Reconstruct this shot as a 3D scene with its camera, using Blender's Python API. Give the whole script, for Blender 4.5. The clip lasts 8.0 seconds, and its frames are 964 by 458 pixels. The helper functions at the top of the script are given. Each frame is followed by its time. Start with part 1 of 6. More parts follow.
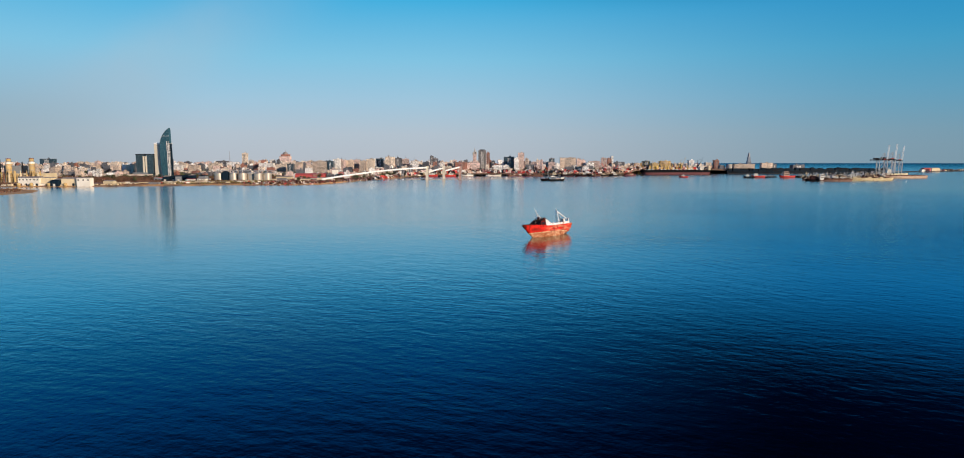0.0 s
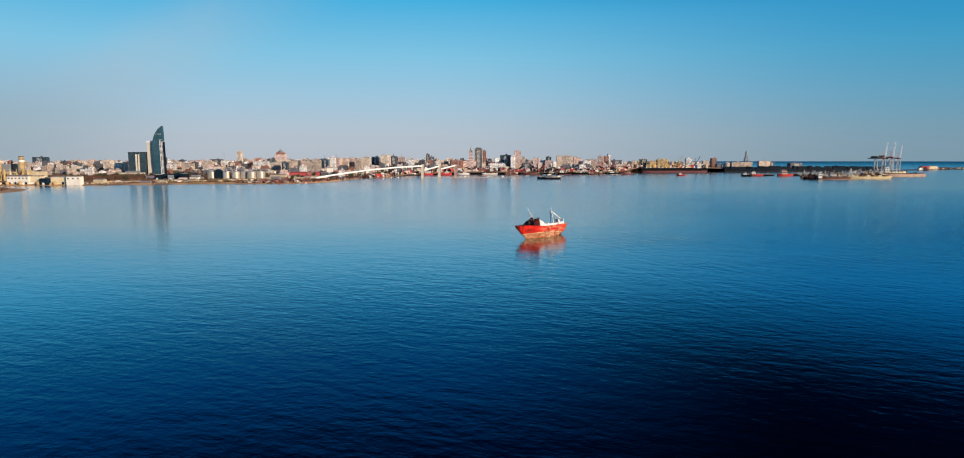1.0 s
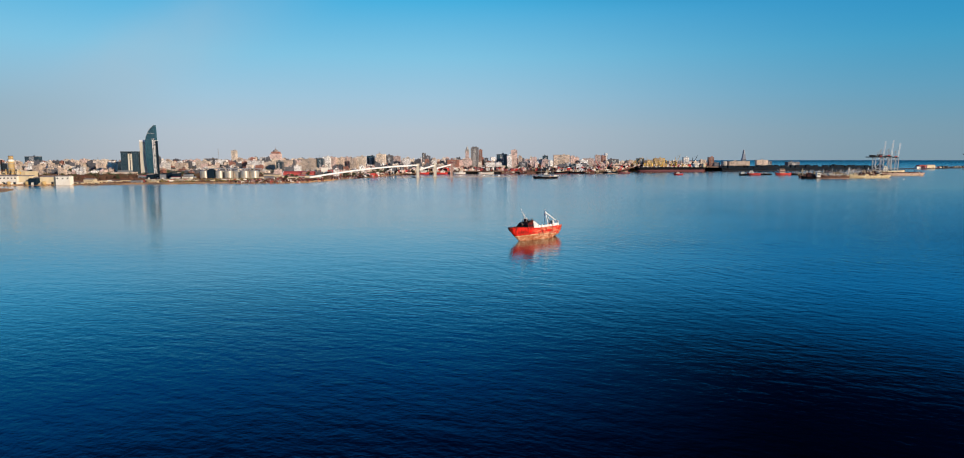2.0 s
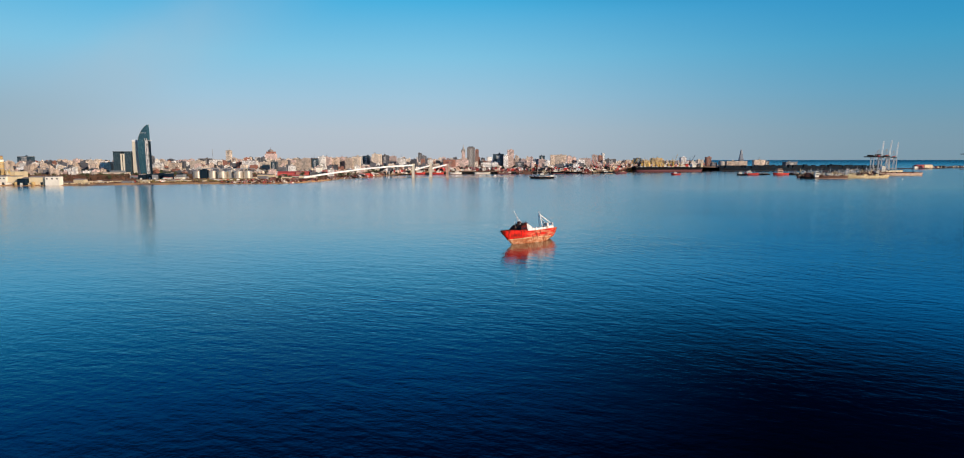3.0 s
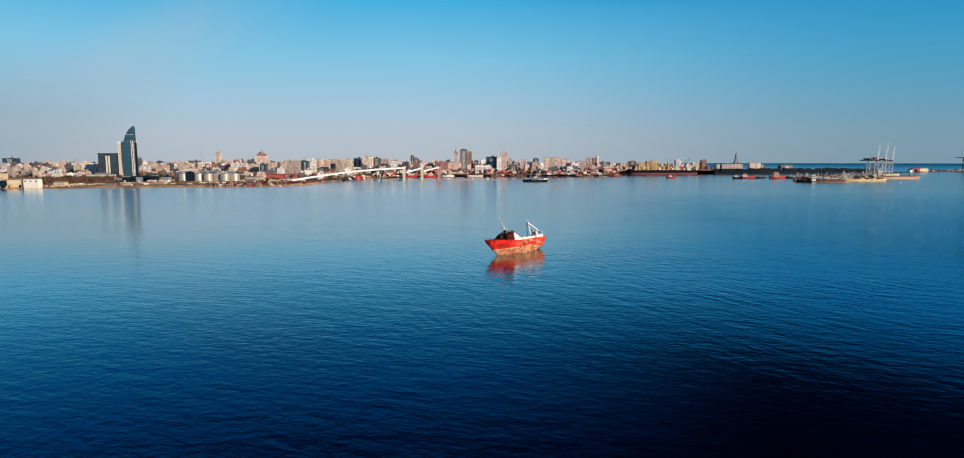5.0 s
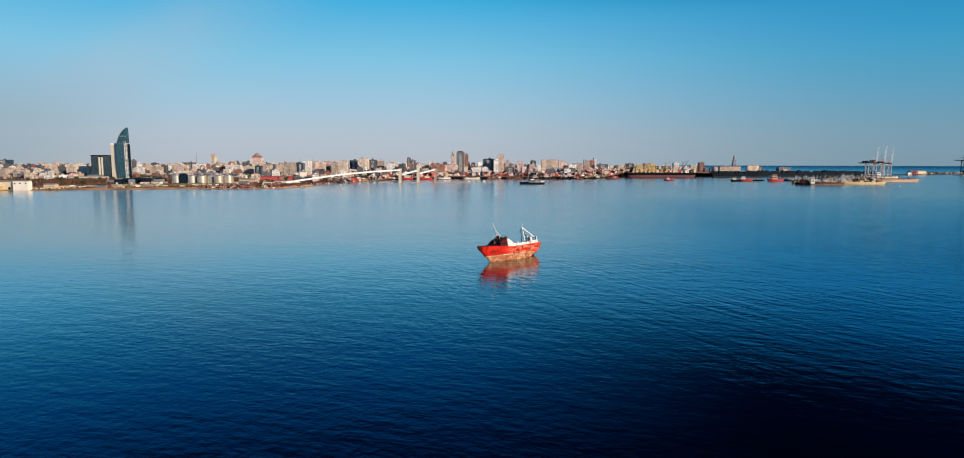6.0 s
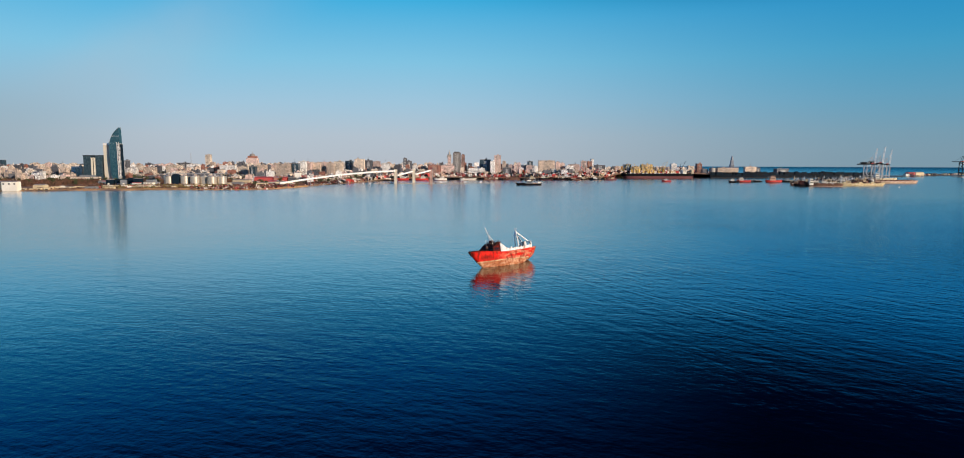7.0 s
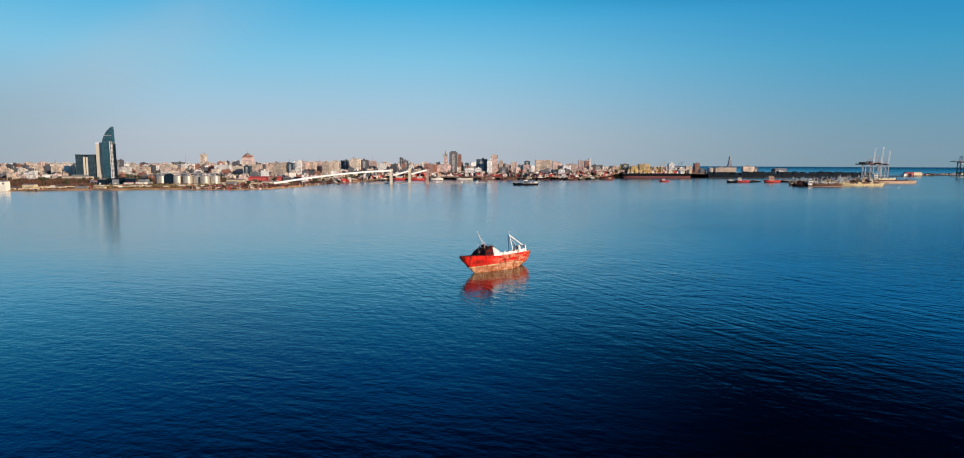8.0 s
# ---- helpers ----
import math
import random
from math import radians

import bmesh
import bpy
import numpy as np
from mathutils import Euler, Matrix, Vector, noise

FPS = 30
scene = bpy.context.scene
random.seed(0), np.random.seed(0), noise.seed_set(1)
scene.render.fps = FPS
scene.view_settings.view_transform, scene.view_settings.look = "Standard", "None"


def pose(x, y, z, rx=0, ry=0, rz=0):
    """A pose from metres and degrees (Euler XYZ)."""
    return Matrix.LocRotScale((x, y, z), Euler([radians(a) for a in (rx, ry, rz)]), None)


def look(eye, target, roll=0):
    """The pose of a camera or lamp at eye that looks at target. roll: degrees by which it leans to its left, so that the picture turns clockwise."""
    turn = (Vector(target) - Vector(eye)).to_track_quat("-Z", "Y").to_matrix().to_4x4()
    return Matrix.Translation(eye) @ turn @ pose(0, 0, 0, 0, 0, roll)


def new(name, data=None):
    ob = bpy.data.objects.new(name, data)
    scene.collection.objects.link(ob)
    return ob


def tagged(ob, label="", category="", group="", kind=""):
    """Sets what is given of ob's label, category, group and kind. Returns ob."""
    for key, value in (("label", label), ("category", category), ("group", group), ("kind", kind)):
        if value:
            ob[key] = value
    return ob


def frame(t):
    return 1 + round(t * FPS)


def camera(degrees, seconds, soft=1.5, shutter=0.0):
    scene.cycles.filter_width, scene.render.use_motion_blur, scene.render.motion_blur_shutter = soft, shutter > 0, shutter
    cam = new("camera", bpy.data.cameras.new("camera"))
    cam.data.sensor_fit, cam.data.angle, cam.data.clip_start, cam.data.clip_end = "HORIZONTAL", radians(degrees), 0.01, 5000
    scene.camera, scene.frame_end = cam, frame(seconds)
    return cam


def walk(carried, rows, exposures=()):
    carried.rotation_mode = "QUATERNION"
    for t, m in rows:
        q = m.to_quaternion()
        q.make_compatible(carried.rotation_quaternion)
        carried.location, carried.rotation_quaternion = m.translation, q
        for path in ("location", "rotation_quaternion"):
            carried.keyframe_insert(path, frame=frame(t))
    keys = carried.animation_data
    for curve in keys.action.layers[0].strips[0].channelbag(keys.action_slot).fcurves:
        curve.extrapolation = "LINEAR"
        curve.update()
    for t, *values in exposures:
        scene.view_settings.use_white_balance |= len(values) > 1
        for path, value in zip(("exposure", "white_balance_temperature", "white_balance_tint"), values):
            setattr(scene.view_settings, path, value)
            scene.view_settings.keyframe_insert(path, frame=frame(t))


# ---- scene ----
cam = camera(73.7, 8.0, soft=1.0)
PATH = [
    (0, pose(0.00, 0.00, 56.94, 83.943, 0, 0.057) @ pose(0, 0, 0, 0, 0, -0.078)),
    (0.5, pose(2.06, 8.24, 57.01, 83.862, 0, -0.072) @ pose(0, 0, 0, 0, 0, -0.082)),
    (1, pose(4.10, 16.46, 57.10, 83.782, 0, -0.181) @ pose(0, 0, 0, 0, 0, -0.080)),
    (1.5, pose(6.11, 24.68, 57.20, 83.728, 0, -0.302) @ pose(0, 0, 0, 0, 0, -0.102)),
    (3, pose(12.04, 49.25, 57.60, 83.688, 0, -0.656) @ pose(0, 0, 0, 0, 0, -0.136)),
    (3.5, pose(13.97, 57.41, 57.76, 83.751, 0, -0.793) @ pose(0, 0, 0, 0, 0, -0.115)),
    (4, pose(15.88, 65.57, 57.93, 83.803, 0, -0.911) @ pose(0, 0, 0, 0, 0, -0.070)),
    (4.5, pose(17.77, 73.71, 58.11, 83.836, 0, -1.020) @ pose(0, 0, 0, 0, 0, -0.048)),
    (6, pose(23.32, 98.06, 58.76, 84.084, 0, -1.335) @ pose(0, 0, 0, 0, 0, 0.039)),
    (6.5, pose(25.12, 106.16, 59.00, 84.135, 0, -1.449) @ pose(0, 0, 0, 0, 0, 0.073)),
    (7, pose(26.91, 114.24, 59.26, 84.139, 0, -1.570) @ pose(0, 0, 0, 0, 0, 0.114)),
    (7.5, pose(28.68, 122.31, 59.53, 84.118, 0, -1.679) @ pose(0, 0, 0, 0, 0, 0.130)),
    (8, pose(30.42, 130.37, 59.81, 84.099, 0, -1.794) @ pose(0, 0, 0, 0, 0, 0.156)),
]
walk(cam, PATH, exposures=[(0, 0.0), (8, 0.0)])

# ---- daylight: low warm sun from behind on the right, clear hazy sky ----
SUN_AZ, SUN_EL = radians(128), radians(16)
world = bpy.data.worlds.new("sky")
scene.world = world
world.use_nodes = True
wt = world.node_tree
sky = wt.nodes.new("ShaderNodeTexSky")
sky.sky_type, sky.sun_disc = "NISHITA", False
sky.sun_elevation, sky.sun_rotation = SUN_EL, SUN_AZ
sky.air_density, sky.dust_density, sky.ozone_density, sky.altitude = 1.0, 1.2, 2.5, 50


def world_sky():
    """The sky texture under a clear-day gradient: pale haze at the horizon, deep blue overhead and to the right, a thin
    cirrus streak.
    """
    n, ln = wt.nodes, wt.links
    way = n.new("ShaderNodeTexCoord").outputs["Generated"]
    xyz = n.new("ShaderNodeSeparateXYZ")
    ln.new(way, xyz.inputs[0])
    grad = n.new("ShaderNodeValToRGB")
    ln.new(xyz.outputs[2], grad.inputs[0])
    stops = [(0.0, (0.465, 0.515, 0.58)), (0.04, (0.455, 0.54, 0.625)), (0.09, (0.35, 0.56, 0.715)), (0.15, (0.22, 0.55, 0.765)), (0.24, (0.04, 0.42, 0.74)), (0.34, (0.001, 0.31, 1.0)), (0.46, (0.001, 0.05, 0.25)), (1.0, (0.001, 0.03, 0.18))]
    while len(grad.color_ramp.elements) < len(stops):
        grad.color_ramp.elements.new(0.5)
    for e, (at, c) in zip(grad.color_ramp.elements, stops):
        e.position, e.color = at, (*c, 1)
    turn = n.new("ShaderNodeMapRange")
    turn.interpolation_type = "SMOOTHSTEP"
    turn.inputs["From Min"].default_value, turn.inputs["From Max"].default_value = -0.12, 0.66
    ln.new(xyz.outputs[0], turn.inputs["Value"])
    # deeper to the right; unseen upper part blackened to dim the water's reflection
    high = n.new("ShaderNodeMapRange")
    high.interpolation_type = "SMOOTHSTEP"
    high.inputs["From Min"].default_value, high.inputs["From Max"].default_value = 0.205, 0.30
    ln.new(xyz.outputs[2], high.inputs["Value"])
    tone = n.new("ShaderNodeMix")
    tone.data_type = "RGBA"
    tone.inputs[6].default_value, tone.inputs[7].default_value = (0.325, 0.60, 0.70, 1), (0.008, 0.022, 0.046, 1)
    ln.new(high.outputs[0], tone.inputs[0])
    # greyer through the haze at the horizon than above it
    rise = n.new("ShaderNodeMapRange")
    rise.inputs["From Min"].default_value, rise.inputs["From Max"].default_value = 0.02, 0.17
    ln.new(xyz.outputs[2], rise.inputs["Value"])
    pure = n.new("ShaderNodeMix")
    pure.data_type = "RGBA"
    pure.inputs[6].default_value, pure.inputs[7].default_value = (0.425, 0.615, 0.69, 1), (0.20, 0.60, 0.74, 1)
    ln.new(rise.outputs[0], pure.inputs[0])
    ln.new(pure.outputs[2], tone.inputs[6])
    # overhead the deep part reaches further round
    above = n.new("ShaderNodeMapRange")
    above.interpolation_type = "SMOOTHSTEP"
    above.inputs["From Min"].default_value, above.inputs["From Max"].default_value = -0.10, 0.44
    ln.new(xyz.outputs[0], above.inputs["Value"])
    span = n.new("ShaderNodeMix")
    ln.new(high.outputs[0], span.inputs[0])
    ln.new(turn.outputs[0], span.inputs[2])
    ln.new(above.outputs[0], span.inputs[3])
    deep = n.new("ShaderNodeMix")
    deep.data_type, deep.blend_type = "RGBA", "MULTIPLY"
    ln.new(span.outputs[0], deep.inputs[0])
    ln.new(grad.outputs[0], deep.inputs[6])
    ln.new(tone.outputs[2], deep.inputs[7])
    # thin cirrus
    off = n.new("ShaderNodeVectorMath")
    off.operation = "DOT_PRODUCT"
    off.inputs[1].default_value = (0.426, 0.337, -0.839)
    ln.new(way, off.inputs[0])
    wisp = n.new("ShaderNodeTexNoise")
    wisp.inputs["Scale"].default_value, wisp.inputs["Detail"].default_value = 7.0, 5
    ln.new(way, wisp.inputs["Vector"])
    thin = n.new("ShaderNodeMapRange")
    thin.interpolation_type = "SMOOTHERSTEP"
    thin.inputs["From Min"].default_value, thin.inputs["From Max"].default_value, thin.inputs["To Min"].default_value, thin.inputs["To Max"].default_value = 0.0, 0.085, 0.75, 0.0
    dist = n.new("ShaderNodeMath")
    dist.operation = "ABSOLUTE"
    ln.new(off.outputs["Value"], dist.inputs[0])
    ln.new(dist.outputs[0], thin.inputs["Value"])
    west = n.new("ShaderNodeMapRange")
    west.interpolation_type = "SMOOTHSTEP"
    west.inputs["From Min"].default_value, west.inputs["From Max"].default_value, west.inputs["To Min"].default_value, west.inputs["To Max"].default_value = -0.5, -0.1, 1.0, 0.0
    ln.new(xyz.outputs[0], west.inputs["Value"])
    streak = n.new("ShaderNodeMath")
    streak.operation = "MULTIPLY"
    ln.new(thin.outputs[0], streak.inputs[0])
    ln.new(wisp.outputs["Fac"], streak.inputs[1])
    thin = n.new("ShaderNodeMath")
    thin.operation = "MULTIPLY"
    ln.new(streak.outputs[0], thin.inputs[0])
    ln.new(west.outputs[0], thin.inputs[1])
    cirrus = n.new("ShaderNodeMix")
    cirrus.data_type = "RGBA"
    cirrus.inputs[7].default_value = (0.40, 0.52, 0.62, 1)
    ln.new(thin.outputs[0], cirrus.inputs[0])
    ln.new(deep.outputs[2], cirrus.inputs[6])
    # brown smoke haze low over the power station side
    smoke = n.new("ShaderNodeMapRange")
    smoke.interpolation_type = "SMOOTHSTEP"
    smoke.inputs["From Min"].default_value, smoke.inputs["From Max"].default_value, smoke.inputs["To Min"].default_value, smoke.inputs["To Max"].default_value = -0.66, -0.36, 1.0, 0.0
    ln.new(xyz.outputs[0], smoke.inputs["Value"])
    lowly = n.new("ShaderNodeMapRange")
    lowly.interpolation_type = "SMOOTHSTEP"
    lowly.inputs["From Min"].default_value, lowly.inputs["From Max"].default_value, lowly.inputs["To Min"].default_value, lowly.inputs["To Max"].default_value = 0.05, 0.17, 1.0, 0.0
    ln.new(xyz.outputs[2], lowly.inputs["Value"])
    murk = n.new("ShaderNodeMath")
    murk.operation = "MULTIPLY"
    ln.new(smoke.outputs[0], murk.inputs[0])
    ln.new(lowly.outputs[0], murk.inputs[1])
    veil = n.new("ShaderNodeMix")
    veil.data_type, veil.blend_type = "RGBA", "MULTIPLY"
    veil.inputs[7].default_value = (0.73, 0.79, 0.80, 1)
    ln.new(murk.outputs[0], veil.inputs[0])
    ln.new(cirrus.outputs[2], veil.inputs[6])
    # the gradient is about ten times dimmer than the sky texture
    ten = n.new("ShaderNodeVectorMath")
    ten.operation = "SCALE"
    ten.inputs["Scale"].default_value = 10.0
    ln.new(veil.outputs[2], ten.inputs[0])
    both = n.new("ShaderNodeMix")
    both.data_type = "RGBA"
    both.inputs[0].default_value = 0.025
    ln.new(ten.outputs[0], both.inputs[6])
    ln.new(sky.outputs[0], both.inputs[7])
    ln.new(both.outputs[2], n["Background"].inputs["Color"])
    n["Background"].inputs["Strength"].default_value = 0.1


world_sky()
sun_data = bpy.data.lights.new("sun", "SUN")
sun_data.energy, sun_data.angle, sun_data.color = 5.0, radians(0.5), (1.0, 0.84, 0.68)
to_sun = Vector((math.sin(SUN_AZ) * math.cos(SUN_EL), math.cos(SUN_AZ) * math.cos(SUN_EL), math.sin(SUN_EL)))
sun = new("sun", sun_data)
sun.matrix_world = look((0, 0, 500), Vector((0, 0, 500)) - to_sun)


# ---- materials ----
def nodes_of(name):
    m = bpy.data.materials.new(name)
    m.use_nodes = True
    return m, m.node_tree, m.node_tree.nodes["Principled BSDF"]


def node(nt, kind, **values):
    n = nt.nodes.new(kind)
    for key, value in values.items():
        n.inputs[key].default_value = value
    return n


def math_node(nt, op, a, b=None):
    n = nt.nodes.new("ShaderNodeMath")
    n.operation = op
    for i, v in enumerate((a, b)):
        if v is None:
            continue
        if isinstance(v, (int, float)):
            n.inputs[i].default_value = v
        else:
            nt.links.new(v, n.inputs[i])
    return n.outputs[0]


def mix_rgb(nt, fac, a, b, blend="MIX"):
    n = nt.nodes.new("ShaderNodeMix")
    n.data_type, n.blend_type = "RGBA", blend
    for sock, v in ((n.inputs[0], fac), (n.inputs[6], a), (n.inputs[7], b)):
        if isinstance(v, (int, float)):
            sock.default_value = v
        elif isinstance(v, tuple):
            sock.default_value = (*v, 1)
        else:
            nt.links.new(v, sock)
    return n.outputs[2]


def ramp(nt, fac, lo, hi):
    n = nt.nodes.new("ShaderNodeMapRange")
    n.clamp = True
    n.inputs["From Min"].default_value, n.inputs["From Max"].default_value = lo, hi
    nt.links.new(fac, n.inputs["Value"])
    return n.outputs["Result"]


def noise_tex(nt, vec, scale, detail=4.0, stretch=None):
    if stretch:
        mp = nt.nodes.new("ShaderNodeMapping")
        mp.inputs["Scale"].default_value = stretch
        nt.links.new(vec, mp.inputs["Vector"])
        vec = mp.outputs[0]
    n = node(nt, "ShaderNodeTexNoise", Scale=scale, Detail=detail)
    nt.links.new(vec, n.inputs["Vector"])
    return n.outputs["Fac"]


def plain(name, color, rough=0.7, metal=0.0, dirt=(0.25, 0.2, 0.15), coarse=0.15, fine=1.5, amount=0.35, vary=0.25, bump=0.2, gloss=0.5):
    """A worn surface: stains at a coarse scale, grain at a fine one, a shade of its own for each object."""
    m, nt, p = nodes_of(name)
    co = nt.nodes.new("ShaderNodeTexCoord").outputs["Object"]
    rnd = nt.nodes.new("ShaderNodeObjectInfo").outputs["Random"]
    big, small = noise_tex(nt, co, coarse), noise_tex(nt, co, fine, 6)
    c = mix_rgb(nt, math_node(nt, "MULTIPLY", ramp(nt, big, 0.45, 0.75), amount), color, dirt)
    shade = math_node(nt, "ADD", math_node(nt, "MULTIPLY", small, 0.4), 0.8)
    shade = math_node(nt, "MULTIPLY", shade, math_node(nt, "ADD", math_node(nt, "MULTIPLY", rnd, vary), 1 - vary / 2))
    grey = nt.nodes.new("ShaderNodeCombineColor")
    for i in range(3):
        nt.links.new(shade, grey.inputs[i])
    nt.links.new(mix_rgb(nt, 1.0, c, grey.outputs[0], "MULTIPLY"), p.inputs["Base Color"])
    p.inputs["Roughness"].default_value, p.inputs["Metallic"].default_value = rough, metal
    p.inputs["Specular IOR Level"].default_value = gloss
    b = node(nt, "ShaderNodeBump", Strength=bump, Distance=0.05)
    nt.links.new(small, b.inputs["Height"])
    nt.links.new(b.outputs[0], p.inputs["Normal"])
    return m


def facade(name, wall, glass=(0.045, 0.047, 0.055), storey=3.2, bay=3.4, high=(0.28, 0.76), wide=(0.25, 0.70), rough=0.8, recess_shade=0.45):
    """A plastered wall far off, with a grid of windows by storey and bay, weather stains and a shade of its own for each building."""
    m, nt, p = nodes_of(name)
    co = nt.nodes.new("ShaderNodeTexCoord").outputs["Object"]
    rnd = math_node(nt, "FRACT", math_node(nt, "ADD", nt.nodes.new("ShaderNodeObjectInfo").outputs["Random"], nt.nodes.new("ShaderNodeNewGeometry").outputs["Random Per Island"]))
    xyz = nt.nodes.new("ShaderNodeSeparateXYZ")
    nt.links.new(co, xyz.inputs[0])
    nrm = nt.nodes.new("ShaderNodeSeparateXYZ")
    nt.links.new(nt.nodes.new("ShaderNodeTexCoord").outputs["Normal"], nrm.inputs[0])
    side = math_node(nt, "GREATER_THAN", math_node(nt, "ABSOLUTE", nrm.outputs[0]), 0.7)
    across = math_node(nt, "ADD", math_node(nt, "MULTIPLY", xyz.outputs[1], side), math_node(nt, "MULTIPLY", xyz.outputs[0], math_node(nt, "SUBTRACT", 1.0, side)))
    fu = math_node(nt, "FRACT", math_node(nt, "ADD", math_node(nt, "DIVIDE", across, bay), 50.0))
    fz = math_node(nt, "FRACT", math_node(nt, "DIVIDE", xyz.outputs[2], storey))
    inside = None
    for f, (lo, hi) in ((fu, wide), (fz, high)):
        g = math_node(nt, "MULTIPLY", math_node(nt, "GREATER_THAN", f, lo), math_node(nt, "LESS_THAN", f, hi))
        inside = g if inside is None else math_node(nt, "MULTIPLY", inside, g)
    inside = math_node(nt, "MULTIPLY", inside, math_node(nt, "LESS_THAN", math_node(nt, "ABSOLUTE", nrm.outputs[2]), 0.5))
    def cells(k):
        cell = nt.nodes.new("ShaderNodeCombineXYZ")
        for i, (q, size) in enumerate(((across, bay * k), (xyz.outputs[2], storey * k))):
            nt.links.new(math_node(nt, "FLOOR", math_node(nt, "DIVIDE", q, size)), cell.inputs[i])
        nt.links.new(math_node(nt, "MULTIPLY", rnd, 97.0), cell.inputs[2])
        wn = nt.nodes.new("ShaderNodeTexWhiteNoise")
        nt.links.new(cell.outputs[0], wn.inputs["Vector"])
        return wn.outputs["Value"]

    # random wall cells darkened, painting in the shade of balcony recesses
    dark_cells = ramp(nt, cells(2.0), 0.55, 0.8)
    inside = math_node(nt, "MULTIPLY", inside, math_node(nt, "GREATER_THAN", cells(1.0), 0.2))
    stain = noise_tex(nt, co, 0.12, 5, (1, 1, 0.3))
    fine = noise_tex(nt, co, 1.2, 4)
    c = mix_rgb(nt, math_node(nt, "MULTIPLY", ramp(nt, stain, 0.45, 0.75), 0.4), wall, tuple(v * 0.55 for v in wall))
    shade = math_node(nt, "MULTIPLY", math_node(nt, "ADD", math_node(nt, "MULTIPLY", fine, 0.3), 0.85), math_node(nt, "ADD", math_node(nt, "MULTIPLY", rnd, 0.45), 0.78))
    grey = nt.nodes.new("ShaderNodeCombineColor")
    for i in range(3):
        nt.links.new(shade, grey.inputs[i])
    c = mix_rgb(nt, 1.0, c, grey.outputs[0], "MULTIPLY")
    c = mix_rgb(nt, math_node(nt, "MULTIPLY", dark_cells, recess_shade), c, tuple(v * 0.3 for v in wall))
    nt.links.new(mix_rgb(nt, inside, c, glass), p.inputs["Base Color"])
    nt.links.new(math_node(nt, "SUBTRACT", rough, math_node(nt, "MULTIPLY", inside, rough - 0.15)), p.inputs["Roughness"])
    return m


